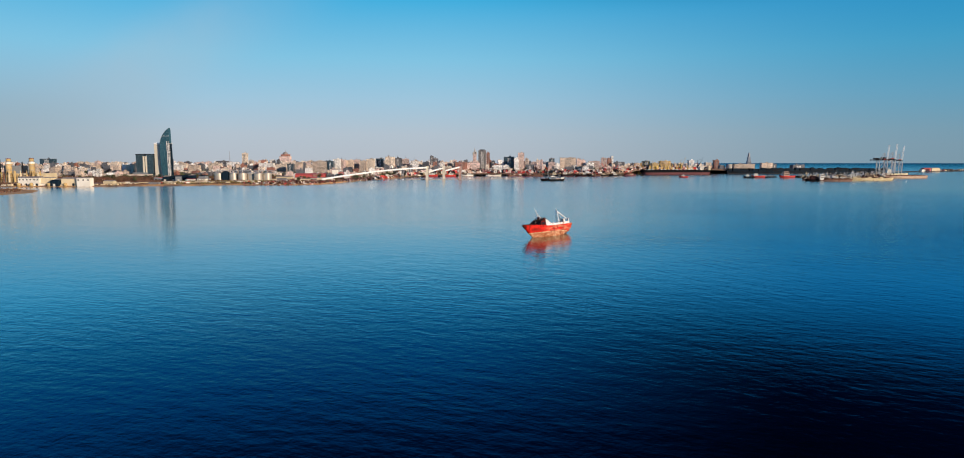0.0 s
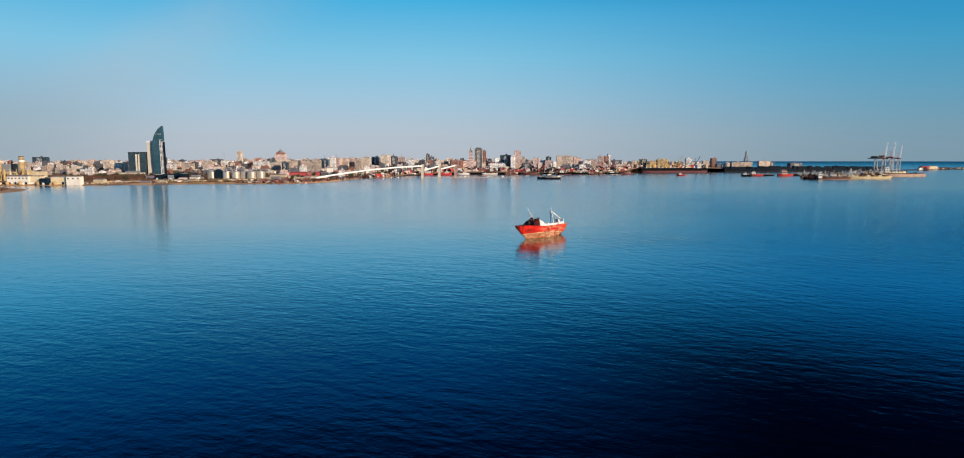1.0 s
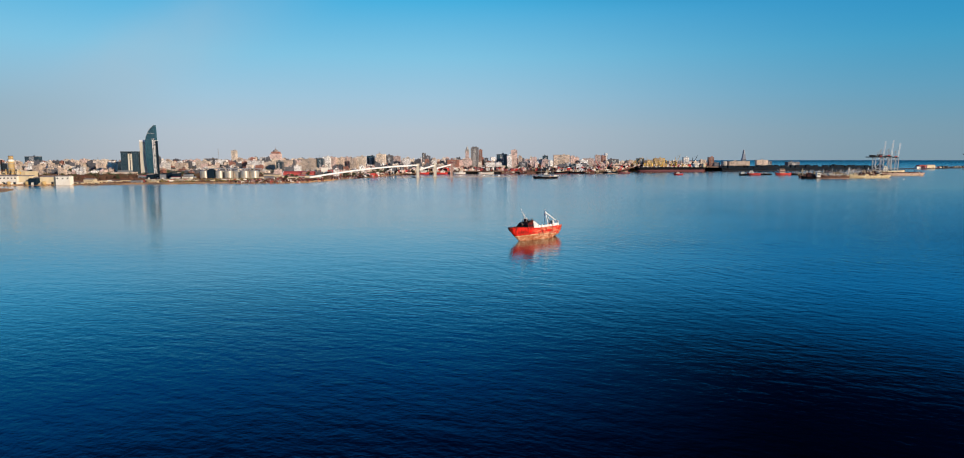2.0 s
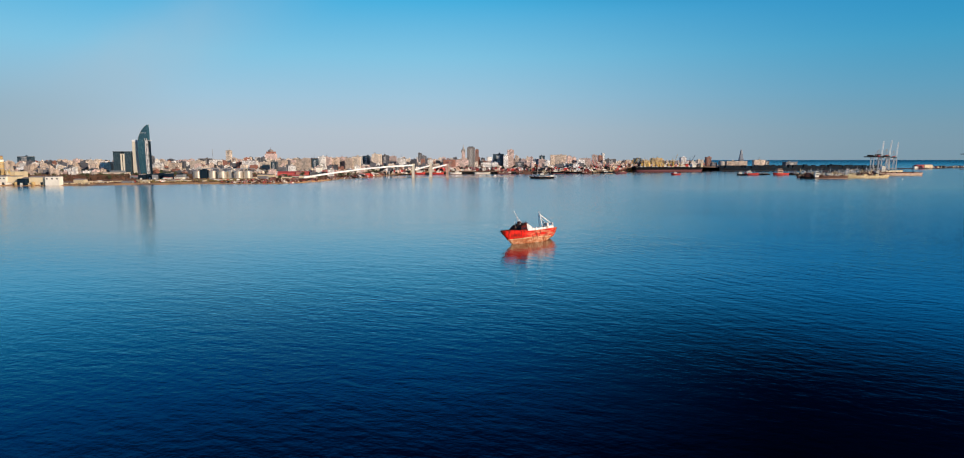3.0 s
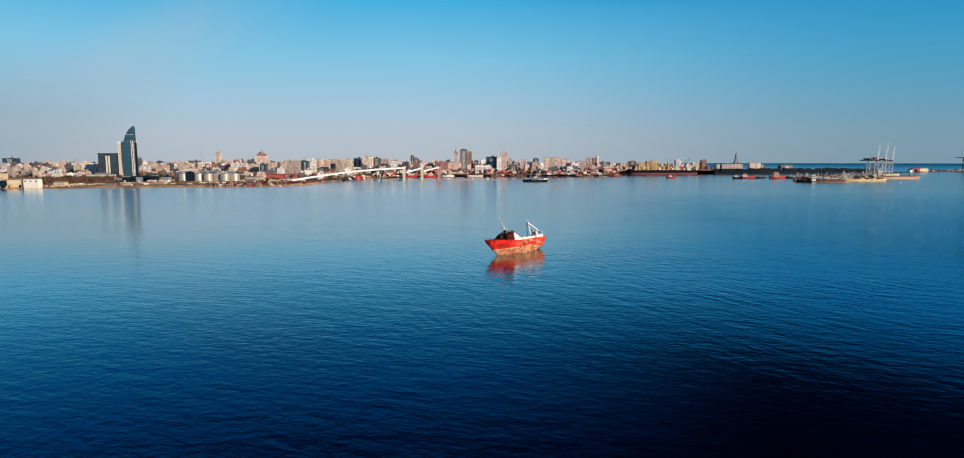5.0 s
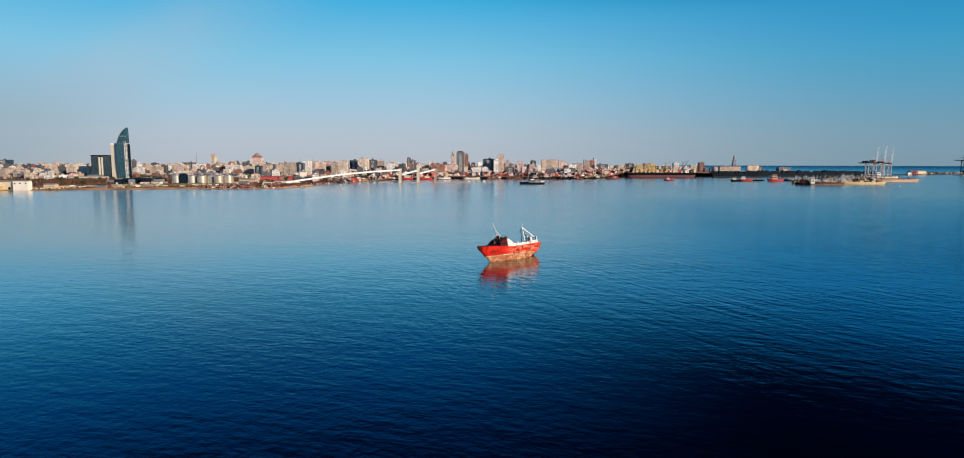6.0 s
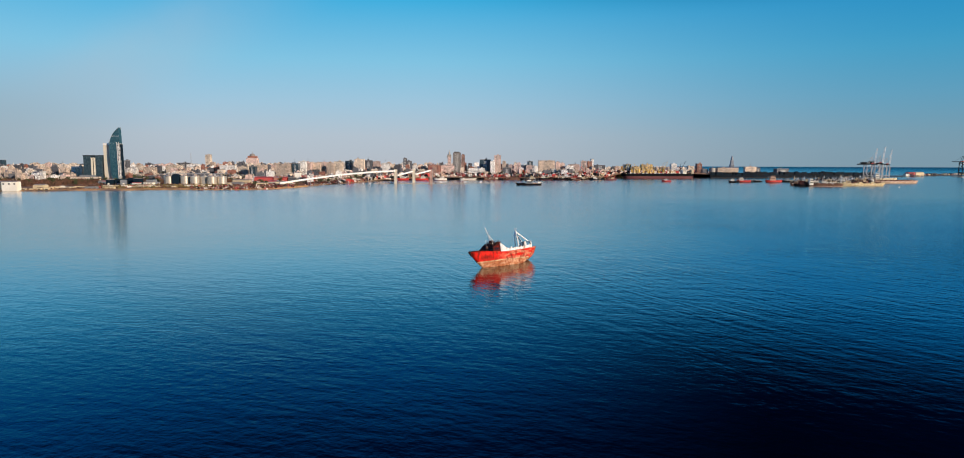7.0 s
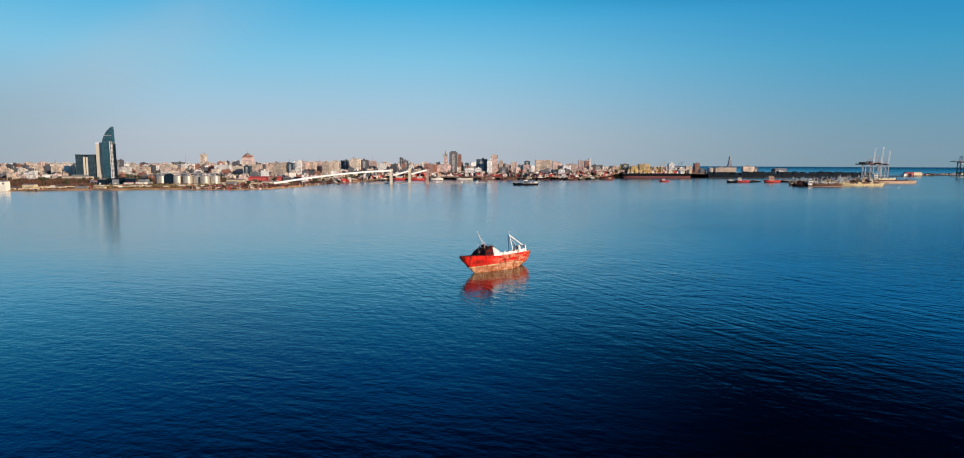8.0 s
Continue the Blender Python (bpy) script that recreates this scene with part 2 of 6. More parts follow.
def water_material():
    """Dark deep water under a mirror that Fresnel drives, ruffled by swell, chop and fine ripples."""
    m = bpy.data.materials.new("bay_water")
    m.use_nodes = True
    nt = m.node_tree
    nt.nodes.remove(nt.nodes["Principled BSDF"])
    geo = nt.nodes.new("ShaderNodeNewGeometry").outputs["Position"]
    rot = nt.nodes.new("ShaderNodeMapping")
    rot.inputs["Rotation"].default_value = (0, 0, radians(22))
    nt.links.new(geo, rot.inputs["Vector"])
    v = rot.outputs[0]
    swell = noise_tex(nt, v, 0.15, 2, (0.45, 1.0, 1.0))
    chop = noise_tex(nt, v, 0.40, 2, (0.7, 1.0, 1.0))
    fine = noise_tex(nt, v, 1.3, 3, (0.8, 1.0, 1.0))
    patches = ramp(nt, noise_tex(nt, geo, 0.006, 3, (0.6, 1.0, 1.0)), 0.35, 0.65)
    h = math_node(nt, "ADD", math_node(nt, "MULTIPLY", swell, 0.95), math_node(nt, "MULTIPLY", chop, 0.55))
    h = math_node(nt, "ADD", h, math_node(nt, "MULTIPLY", fine, 0.17))
    # the wind is laid by the near hulls and freshens beyond them on the open side
    open_side = nt.nodes.new("ShaderNodeSeparateXYZ")
    nt.links.new(geo, open_side.inputs[0])
    near_side = math_node(nt, "MULTIPLY", ramp(nt, open_side.outputs[0], -10, 80), ramp(nt, open_side.outputs[1], 420, 240))
    far_side = math_node(nt, "MULTIPLY", ramp(nt, open_side.outputs[0], 40, 450), ramp(nt, open_side.outputs[1], 250, 480))
    breeze = math_node(nt, "ADD", math_node(nt, "MULTIPLY", near_side, -0.48), math_node(nt, "MULTIPLY", far_side, 1.7))
    lull = math_node(nt, "MULTIPLY", ramp(nt, open_side.outputs[0], 45, 115), ramp(nt, open_side.outputs[1], 350, 220))
    breeze = math_node(nt, "ADD", breeze, math_node(nt, "MULTIPLY", lull, -0.17))
    h = math_node(nt, "MULTIPLY", h, math_node(nt, "ADD", breeze, 1.2))
    # long low crests running in from the open sea
    sea = nt.nodes.new("ShaderNodeMapping")
    sea.inputs["Rotation"].default_value = (0, 0, radians(66))
    nt.links.new(geo, sea.inputs["Vector"])
    crest = noise_tex(nt, sea.outputs[0], 0.22, 2, (0.09, 1.0, 1.0))
    side = nt.nodes.new("ShaderNodeSeparateXYZ")
    nt.links.new(geo, side.inputs[0])
    crest = math_node(nt, "MULTIPLY", crest, math_node(nt, "ADD", math_node(nt, "MULTIPLY", ramp(nt, side.outputs[0], -110, 120), 0.85), 0.38))
    crest = math_node(nt, "MULTIPLY", crest, math_node(nt, "ADD", math_node(nt, "MULTIPLY", ramp(nt, side.outputs[1], 230, 460), 1.5), 0.3))
    crest = math_node(nt, "MULTIPLY", crest, math_node(nt, "ADD", math_node(nt, "MULTIPLY", ramp(nt, noise_tex(nt, geo, 0.02, 3), 0.35, 0.65), 0.8), 0.45))
    crest = math_node(nt, "MULTIPLY", crest, math_node(nt, "SUBTRACT", 1.0, math_node(nt, "MULTIPLY", lull, 0.35)))
    h = math_node(nt, "ADD", h, crest)
    h = math_node(nt, "MULTIPLY", h, math_node(nt, "ADD", math_node(nt, "MULTIPLY", patches, 0.5), 0.6))
    # calmer in the lee of the town
    xyz = nt.nodes.new("ShaderNodeSeparateXYZ")
    nt.links.new(geo, xyz.inputs[0])
    lee = ramp(nt, xyz.outputs[1], 350, 1000)
    h = math_node(nt, "MULTIPLY", h, math_node(nt, "SUBTRACT", 1.0, math_node(nt, "MULTIPLY", lee, 0.72)))
    bump = node(nt, "ShaderNodeBump", Strength=0.205, Distance=1.0)
    nt.links.new(h, bump.inputs["Height"])
    fres = node(nt, "ShaderNodeFresnel", IOR=1.33)
    nt.links.new(bump.outputs[0], fres.inputs["Normal"])
    share = math_node(nt, "MULTIPLY", math_node(nt, "POWER", fres.outputs[0], 1.74), 3.45)
    share = math_node(nt, "MINIMUM", share, math_node(nt, "ADD", math_node(nt, "MULTIPLY", fres.outputs[0], 0.56), 0.43))
    body = node(nt, "ShaderNodeBsdfDiffuse", Color=(0.0, 0.0006, 0.0045, 1))
    mirror = nt.nodes.new("ShaderNodeBsdfGlossy")
    # reflection colour painted by position: red taken out near, kept by the town
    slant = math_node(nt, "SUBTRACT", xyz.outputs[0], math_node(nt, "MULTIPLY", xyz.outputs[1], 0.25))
    # shade painted into the mirror's colour on the near open side
    side_shade = math_node(nt, "MULTIPLY", ramp(nt, slant, -50, 90), math_node(nt, "SUBTRACT", 1.0, math_node(nt, "MULTIPLY", ramp(nt, xyz.outputs[1], 430, 1250), 0.96)))
    red_kept = math_node(nt, "MULTIPLY", ramp(nt, xyz.outputs[1], 245, 580), math_node(nt, "SUBTRACT", 1.0, math_node(nt, "MULTIPLY", side_shade, 0.7)))
    tint = mix_rgb(nt, red_kept, (0.32, 0.81, 1.0), (0.97, 0.955, 0.925))
    nt.links.new(mix_rgb(nt, side_shade, tint, mix_rgb(nt, 1.0, tint, (0.40, 0.72, 0.85), "MULTIPLY")), mirror.inputs["Color"])
    nt.links.new(math_node(nt, "ADD", math_node(nt, "MULTIPLY", lee, 0.12), 0.05), mirror.inputs["Roughness"])
    nt.links.new(bump.outputs[0], mirror.inputs["Normal"])
    both = nt.nodes.new("ShaderNodeMixShader")
    nt.links.new(share, both.inputs[0])
    nt.links.new(body.outputs[0], both.inputs[1])
    nt.links.new(mirror.outputs[0], both.inputs[2])
    nt.links.new(both.outputs[0], nt.nodes["Material Output"].inputs["Surface"])
    return m


def rusty_paint(name, color, rust=(0.16, 0.055, 0.025), pale=(0.62, 0.35, 0.25), amount=0.5, rough=0.6, worn=None, fleck=0.55):
    """Old marine paint: rust runs downwards, scraped pale patches."""
    m, nt, p = nodes_of(name)
    co = nt.nodes.new("ShaderNodeTexCoord").outputs["Object"]
    runs = noise_tex(nt, co, fleck, 6, (1.0, 1.0, 0.35))
    blot = noise_tex(nt, co, 0.28, 5)
    fine = noise_tex(nt, co, 2.2, 6)
    scr = noise_tex(nt, co, 0.35, 6, (0.45, 1.0, 2.2))
    k = math_node(nt, "ADD", math_node(nt, "MULTIPLY", runs, 0.6), math_node(nt, "MULTIPLY", blot, 0.4))
    share = math_node(nt, "MULTIPLY", ramp(nt, scr, 0.42, 0.56), 0.72)
    if worn:
        xyz = nt.nodes.new("ShaderNodeSeparateXYZ")
        nt.links.new(co, xyz.inputs[0])
        share = math_node(nt, "MULTIPLY", share, math_node(nt, "ADD", math_node(nt, "MULTIPLY", ramp(nt, xyz.outputs[0], worn[0], worn[1]), 1.2), 0.06))
    c = mix_rgb(nt, share, color, pale)
    c = mix_rgb(nt, math_node(nt, "MULTIPLY", ramp(nt, k, 0.565 - amount * 0.2, 0.68 - amount * 0.15), 0.85), c, rust)
    c = mix_rgb(nt, ramp(nt, fine, 0.3, 0.7), mix_rgb(nt, 0.32, c, (0.03, 0.012, 0.008)), c)
    nt.links.new(c, p.inputs["Base Color"])
    p.inputs["Roughness"].default_value, p.inputs["Specular IOR Level"].default_value = rough, 0.12
    b = node(nt, "ShaderNodeBump", Strength=0.35, Distance=0.06)
    nt.links.new(math_node(nt, "ADD", fine, k), b.inputs["Height"])
    nt.links.new(b.outputs[0], p.inputs["Normal"])
    return m


WATER = water_material()
EARTH = plain("earth", (0.24, 0.145, 0.09), 0.95, dirt=(0.07, 0.055, 0.03), coarse=0.012, fine=0.08, amount=0.9, vary=0, bump=0.5)
SAND = plain("shore_sand", (0.48, 0.27, 0.12), 0.95, dirt=(0.12, 0.09, 0.05), coarse=0.03, fine=0.3, amount=0.9, vary=0, bump=0.5)
CONCRETE = plain("concrete", (0.42, 0.38, 0.34), 0.85, amount=0.5)
DARK_STONE = plain("dark_stone", (0.03, 0.03, 0.033), 0.9, dirt=(0.018, 0.018, 0.015), gloss=0.15)
ROOF = plain("flat_roof", (0.28, 0.24, 0.22), 0.9)
TILE_RED = plain("red_sheet_roof", (0.52, 0.07, 0.06), 0.6)
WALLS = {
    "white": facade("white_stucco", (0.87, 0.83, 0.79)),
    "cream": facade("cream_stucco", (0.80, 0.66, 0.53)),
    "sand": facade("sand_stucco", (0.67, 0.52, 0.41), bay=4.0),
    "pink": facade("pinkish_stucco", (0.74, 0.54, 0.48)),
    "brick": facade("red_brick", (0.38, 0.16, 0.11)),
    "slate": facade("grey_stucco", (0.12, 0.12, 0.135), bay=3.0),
    "ochre": facade("ochre_sheet", (0.64, 0.46, 0.24), bay=5.0, recess_shade=0.6),
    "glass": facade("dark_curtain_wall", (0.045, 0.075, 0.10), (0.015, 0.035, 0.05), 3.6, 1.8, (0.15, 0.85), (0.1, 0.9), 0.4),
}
PALE_STEEL = plain("pale_grey_crane_paint", (0.40, 0.40, 0.40), 0.6, dirt=(0.22, 0.19, 0.18))
CREAM_HULL = rusty_paint("sun_bleached_ochre_hull_paint", (0.82, 0.62, 0.30), (0.30, 0.14, 0.06), (0.90, 0.78, 0.54), 0.2)
PINK_HULL = rusty_paint("faded_pink_hull_paint", (0.66, 0.40, 0.29), (0.20, 0.08, 0.05), (0.84, 0.66, 0.52), 0.35)
WHITE_STEEL = plain("white_painted_steel", (0.82, 0.80, 0.78), 0.5, dirt=(0.5, 0.4, 0.32), coarse=0.05, amount=0.3, vary=0.05)
GREY_STEEL = plain("grey_steel", (0.30, 0.31, 0.33), 0.5, 0.3)
DARK_STEEL = plain("dark_steel", (0.012, 0.015, 0.019), 0.8, dirt=(0.018, 0.013, 0.010), gloss=0.06)
SILO_STEEL = plain("galvanised_sheet", (0.66, 0.57, 0.46), 0.36, 0.55, dirt=(0.45, 0.38, 0.3), coarse=0.08, amount=0.3, vary=0.08)
RED_PAINT = plain("red_marine_paint", (0.60, 0.035, 0.025), 0.5, dirt=(0.25, 0.05, 0.03))
YELLOW_PAINT = plain("yellow_crane_paint", (0.70, 0.42, 0.06), 0.5)
TAN_PAINT = plain("tan_paint", (0.58, 0.44, 0.26), 0.6)
BLACK_PAINT = plain("black_hull_paint", (0.009, 0.009, 0.011), 0.7, dirt=(0.018, 0.012, 0.009), gloss=0.05)
MAROON_PAINT = plain("maroon_boot_paint", (0.17, 0.05, 0.055), 0.7, dirt=(0.10, 0.05, 0.04))
BLUE_SHEET = plain("blue_grey_sheet", (0.008, 0.020, 0.034), 0.8, dirt=(0.012, 0.014, 0.016), gloss=0.06)
LEAF = plain("leaves", (0.05, 0.065, 0.025), 0.9, dirt=(0.09, 0.07, 0.03), coarse=0.3, amount=0.8, vary=0.5)
SCRUB = plain("bare_brown_scrub", (0.14, 0.065, 0.04), 0.95, dirt=(0.04, 0.035, 0.018), coarse=0.05, amount=0.9)
TOWER_GREY = plain("blue_grey_stone", (0.26, 0.29, 0.34), 0.85, dirt=(0.15, 0.15, 0.16), coarse=0.08)
PINK_STONE = plain("weathered_pink_concrete", (0.44, 0.26, 0.21), 0.85, dirt=(0.2, 0.08, 0.07), coarse=0.1, amount=0.7)
SHED_GREY = plain("grey_sheet_wall", (0.22, 0.24, 0.26), 0.7)
BUSH = plain("dry_olive_leaves", (0.20, 0.15, 0.055), 0.95, dirt=(0.07, 0.06, 0.025), coarse=0.05, amount=0.9)
BARK = plain("bark", (0.12, 0.085, 0.06), 0.95)


# ---- mesh tools ----
def box(bm, x0, x1, y0, y1, z0, z1, taper=0.0):
    vs = [bm.verts.new((x, y, z)) for z, k in ((z0, 0), (z1, taper)) for x, y in ((x0 + k, y0 + k), (x1 - k, y0 + k), (x1 - k, y1 - k), (x0 + k, y1 - k))]
    for q in ((3, 2, 1, 0), (4, 5, 6, 7), (0, 1, 5, 4), (1, 2, 6, 5), (2, 3, 7, 6), (3, 0, 4, 7)):
        bm.faces.new([vs[i] for i in q])
    return vs


def beam(bm, a, b, r, r2=None, n=6):
    """A round or square bar from a to b."""
    a, b = Vector(a), Vector(b)
    m = Matrix.Translation(a) @ (b - a).to_track_quat("Z", "Y").to_matrix().to_4x4()
    h, r2 = (b - a).length, r if r2 is None else r2
    rings = [[bm.verts.new(m @ Vector((rr * math.cos(2 * math.pi * (i + 0.5) / n), rr * math.sin(2 * math.pi * (i + 0.5) / n), z))) for i in range(n)] for z, rr in ((0, r), (h, r2))]
    for i in range(n):
        bm.faces.new((rings[0][i], rings[0][(i + 1) % n], rings[1][(i + 1) % n], rings[1][i]))
    bm.faces.new(rings[0][::-1])
    bm.faces.new(rings[1])


def tube(bm, pts, r, n=6):
    """A round bar bent along a line of points, in one piece."""
    pts = [Vector(p) for p in pts]
    rings = []
    for i, p in enumerate(pts):
        way = (pts[min(i + 1, len(pts) - 1)] - pts[max(i - 1, 0)]).to_track_quat("Z", "Y").to_matrix()
        rings.append([bm.verts.new(p + way @ Vector((r * math.cos(2 * math.pi * k / n), r * math.sin(2 * math.pi * k / n), 0))) for k in range(n)])
    for a, b in zip(rings, rings[1:]):
        for k in range(n):
            bm.faces.new((a[k], a[(k + 1) % n], b[(k + 1) % n], b[k]))
    bm.faces.new(rings[0][::-1])
    bm.faces.new(rings[-1])


def lathe(bm, profile, n=24, at=(0, 0)):
    """A turned solid from (radius, z) pairs, bottom to top."""
    rings = [[bm.verts.new((at[0] + r * math.cos(2 * math.pi * i / n), at[1] + r * math.sin(2 * math.pi * i / n), z)) for i in range(n)] for r, z in profile]
    for lo, hi in zip(rings, rings[1:]):
        for i in range(n):
            bm.faces.new((lo[i], lo[(i + 1) % n], hi[(i + 1) % n], hi[i]))
    bm.faces.new(rings[0][::-1])
    bm.faces.new(rings[-1])


def prism(bm, outline, y0, y1):
    """Extrudes an outline of (x, z) along y."""
    a = [bm.verts.new((x, y0, z)) for x, z in outline]
    b = [bm.verts.new((x, y1, z)) for x, z in outline]
    n = len(outline)
    bm.faces.new(a)
    bm.faces.new(b[::-1])
    for i in range(n):
        bm.faces.new((a[i], b[i], b[(i + 1) % n], a[(i + 1) % n]))


def done(name, bm, material, smooth=False, sheet=False):
    if not sheet:
        bmesh.ops.recalc_face_normals(bm, faces=bm.faces)
    me = bpy.data.meshes.new(name)
    bm.to_mesh(me)
    bm.free()
    me.materials.append(material)
    if smooth:
        for f in me.polygons:
            f.use_smooth = True
    return me


def part(name, bm, material, parent, label="", smooth=False):
    me = bm if isinstance(bm, bpy.types.Mesh) else done(name, bm, material, smooth)
    ob = new(name, me)
    ob.parent = parent
    return tagged(ob, label)


def thing(name, m, label, category, group=""):
    ob = new(name)
    ob.matrix_basis = m
    ob.empty_display_size = 0.1
    return tagged(ob, label, category, group)


def smooth01(v):
    v = min(1.0, max(0.0, v))
    return v * v * (3 - 2 * v)


# ---- water and land ----
SHORE = [(-4200, 1250), (-2500, 1350), (-1300, 1400), (-900, 1440), (-825, 1453), (-770, 1483), (-696, 1486), (-624, 1518), (-522, 1521), (-445, 1524),
         (-403, 1557), (-380, 1662), (-360, 1784), (-330, 1929), (-298, 2040), (-250, 2250), (-100, 2400), (114, 2414), (239, 2390), (454, 2400),
         (560, 2480), (640, 2680), (965, 2764), (1071, 2772), (1330, 2830)]


def shore_y(x):
    return float(np.interp(x, [q[0] for q in SHORE], [q[1] for q in SHORE]))


def ground_z(x, y):
    d = y - shore_y(x)
    z = -2.5 + 5.0 * smooth01(d / 26 + 0.1)
    return z + 21 * smooth01((y - 1950) / 950) * smooth01((1400 - x) / 500)


def build_water():
    bm = bmesh.new()
    centre, n = (15, 65), 360
    radii = [40, 150, 400, 900, 1600, 2400, 3200, 4000, 4300, 4400, 4500, 4600, 4700, 4780, 4840]
    rings = []
    for r in radii:
        z = 38 * max(0.0, (r - 4300) / 540) ** 2
        ring = []
        for i in range(n):
            a = 2 * math.pi * i / n
            # the open sea lies to the right of the town
            sea = smooth01((74.5 - math.degrees(a)) / 2.5) * smooth01((math.degrees(a) + 40) / 20) if a < math.pi else smooth01((math.degrees(a) - 320) / 20)
            ring.append(bm.verts.new((centre[0] + r * math.cos(a), centre[1] + r * math.sin(a), z * sea)))
        rings.append(ring)
    bm.faces.new(rings[0])
    for lo, hi in zip(rings, rings[1:]):
        for i in range(n):
            bm.faces.new((lo[i], hi[i], hi[(i + 1) % n], lo[(i + 1) % n]))
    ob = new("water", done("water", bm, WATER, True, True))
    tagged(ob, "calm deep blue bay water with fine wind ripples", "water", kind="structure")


def build_land():
    bm = bmesh.new()
    cols = []
    offs = [-12, 0, 6, 12, 18, 26, 45, 80, 130, 200, 290, 400, 550, 750, 1000, 1300, 1700, 2100]
    for x in [-3300 + 14 * i for i in range(332)]:
        ys = shore_y(x)
        col = []
        for o in offs:
            y = ys + o
            j = noise.noise(Vector((x * 0.02, y * 0.02, 0))) * 5 if -5 < o < 30 else 0
            z = ground_z(x, y) + (noise.noise(Vector((x * 0.03, y * 0.03, 5))) * 1.2 if o > 20 else 0)
            col.append(bm.verts.new((x, y + j, z)))
        cols.append(col)
    for a, b in zip(cols, cols[1:]):
        for i in range(len(offs) - 1):
            bm.faces.new((a[i], b[i], b[i + 1], a[i + 1]))
    # the outer edges go down under the water
    last = cols[-1]
    low = [bm.verts.new((v.co.x + 6, v.co.y, -3)) for v in last]
    for i in range(len(offs) - 1):
        bm.faces.new((last[i], low[i], low[i + 1], last[i + 1]))
    ob = new("ground", done("ground", bm, EARTH, True, True))
    tagged(ob, "brown earthy shore land rising to the city", "ground", kind="structure")


build_water()
build_land()


# ---- vessels ----
def hull_rows(length, beam_w, draft, sheer, paint_z, rake=0.12, transom=0.8, ns=28, counter=0.05, rise=0.0):
    """Half sections of a ship, stern to bow: lists of (x, y, z) from keel to deck edge, with one row on the paint line."""
    out = []
    for i in range(ns + 1):
        s = i / ns
        top = sheer(s)
        pz = paint_z(s) if callable(paint_z) else paint_z
        keel = -draft + rise * smooth01((0.36 - s) / 0.36) ** 1.2
        zs = [keel, keel * 0.75, keel * 0.35, pz * 0.5 + keel * 0.05] if keel < -1 else [keel + (pz - keel) * k for k in (0, 0.2, 0.45, 0.75)]
        zs += [pz, pz + (top - pz) * 0.35, pz + (top - pz) * 0.7, top]
        row = []
        for z in zs:
            v = (z + draft) / (top + draft)
            bow_x = length / 2 - length * rake * (1 - v) ** 1.2
            stern_x = -length / 2 + length * counter * 1.25 * (1 - v) ** 1.4 + 0.022 * length * max(0.0, v - 0.6)
            x = stern_x + (bow_x - stern_x) * s
            entry = max(0.0, 1 - s) / (0.52 - 0.2 * v)
            f = min(1.0, entry) ** (0.95 - 0.4 * v) if entry < 1 else 1.0
            run = min(1.0, transom + (1 - transom) * s / 0.25) * min(1.0, 0.35 + 0.65 * v + s / 0.3)
            belly = min(1.0, (0.12 + v * 2.6)) ** 0.5
            if rise:
                belly *= min(1.0, 0.2 + 0.8 * math.sqrt(max(0.0, z - keel) / 2.6))
            row.append((x, beam_w / 2 * f * run * belly, z))
        out.append(row)
    return out


def hull_shell(rows, lo, hi, cap_top=False, cap_stern=True):
    """The plating between two levels of the sections, both sides, with the transom."""
    bm = bmesh.new()
    port = [[bm.verts.new(p) for p in r[lo:hi + 1]] for r in rows]
    star = [[bm.verts.new((p[0], -p[1], p[2])) for p in r[lo:hi + 1]] for r in rows]
    for side in (port, star):
        for a, b in zip(side, side[1:]):
            for j in range(hi - lo):
                bm.faces.new((a[j], b[j], b[j + 1], a[j + 1]))
    if cap_stern:
        for j in range(hi - lo):
            bm.faces.new((port[0][j], star[0][j], star[0][j + 1], port[0][j + 1]))
    if cap_top:
        for (a, b), (c, d) in zip(zip(port, port[1:]), zip(star, star[1:])):
            bm.faces.new((a[-1], b[-1], d[-1], c[-1]))
    if lo == 0:
        for (a, b), (c, d) in zip(zip(port, port[1:]), zip(star, star[1:])):
            bm.faces.new((a[0], b[0], d[0], c[0]))
    bmesh.ops.remove_doubles(bm, verts=bm.verts, dist=0.01)
    return bm


def deck_sheet(rows, drop, s0=0.0, s1=1.0):
    bm = bmesh.new()
    n = len(rows) - 1
    pick = [r[-1] for i, r in enumerate(rows) if s0 <= i / n <= s1]
    port = [bm.verts.new((p[0], p[1] * 0.985, p[2] - drop)) for p in pick]
    star = [bm.verts.new((p[0], -p[1] * 0.985, p[2] - drop)) for p in pick]
    for i in range(len(pick) - 1):
        bm.faces.new((port[i], port[i + 1], star[i + 1], star[i]))
    bmesh.ops.remove_doubles(bm, verts=bm.verts, dist=0.01)
    return bm


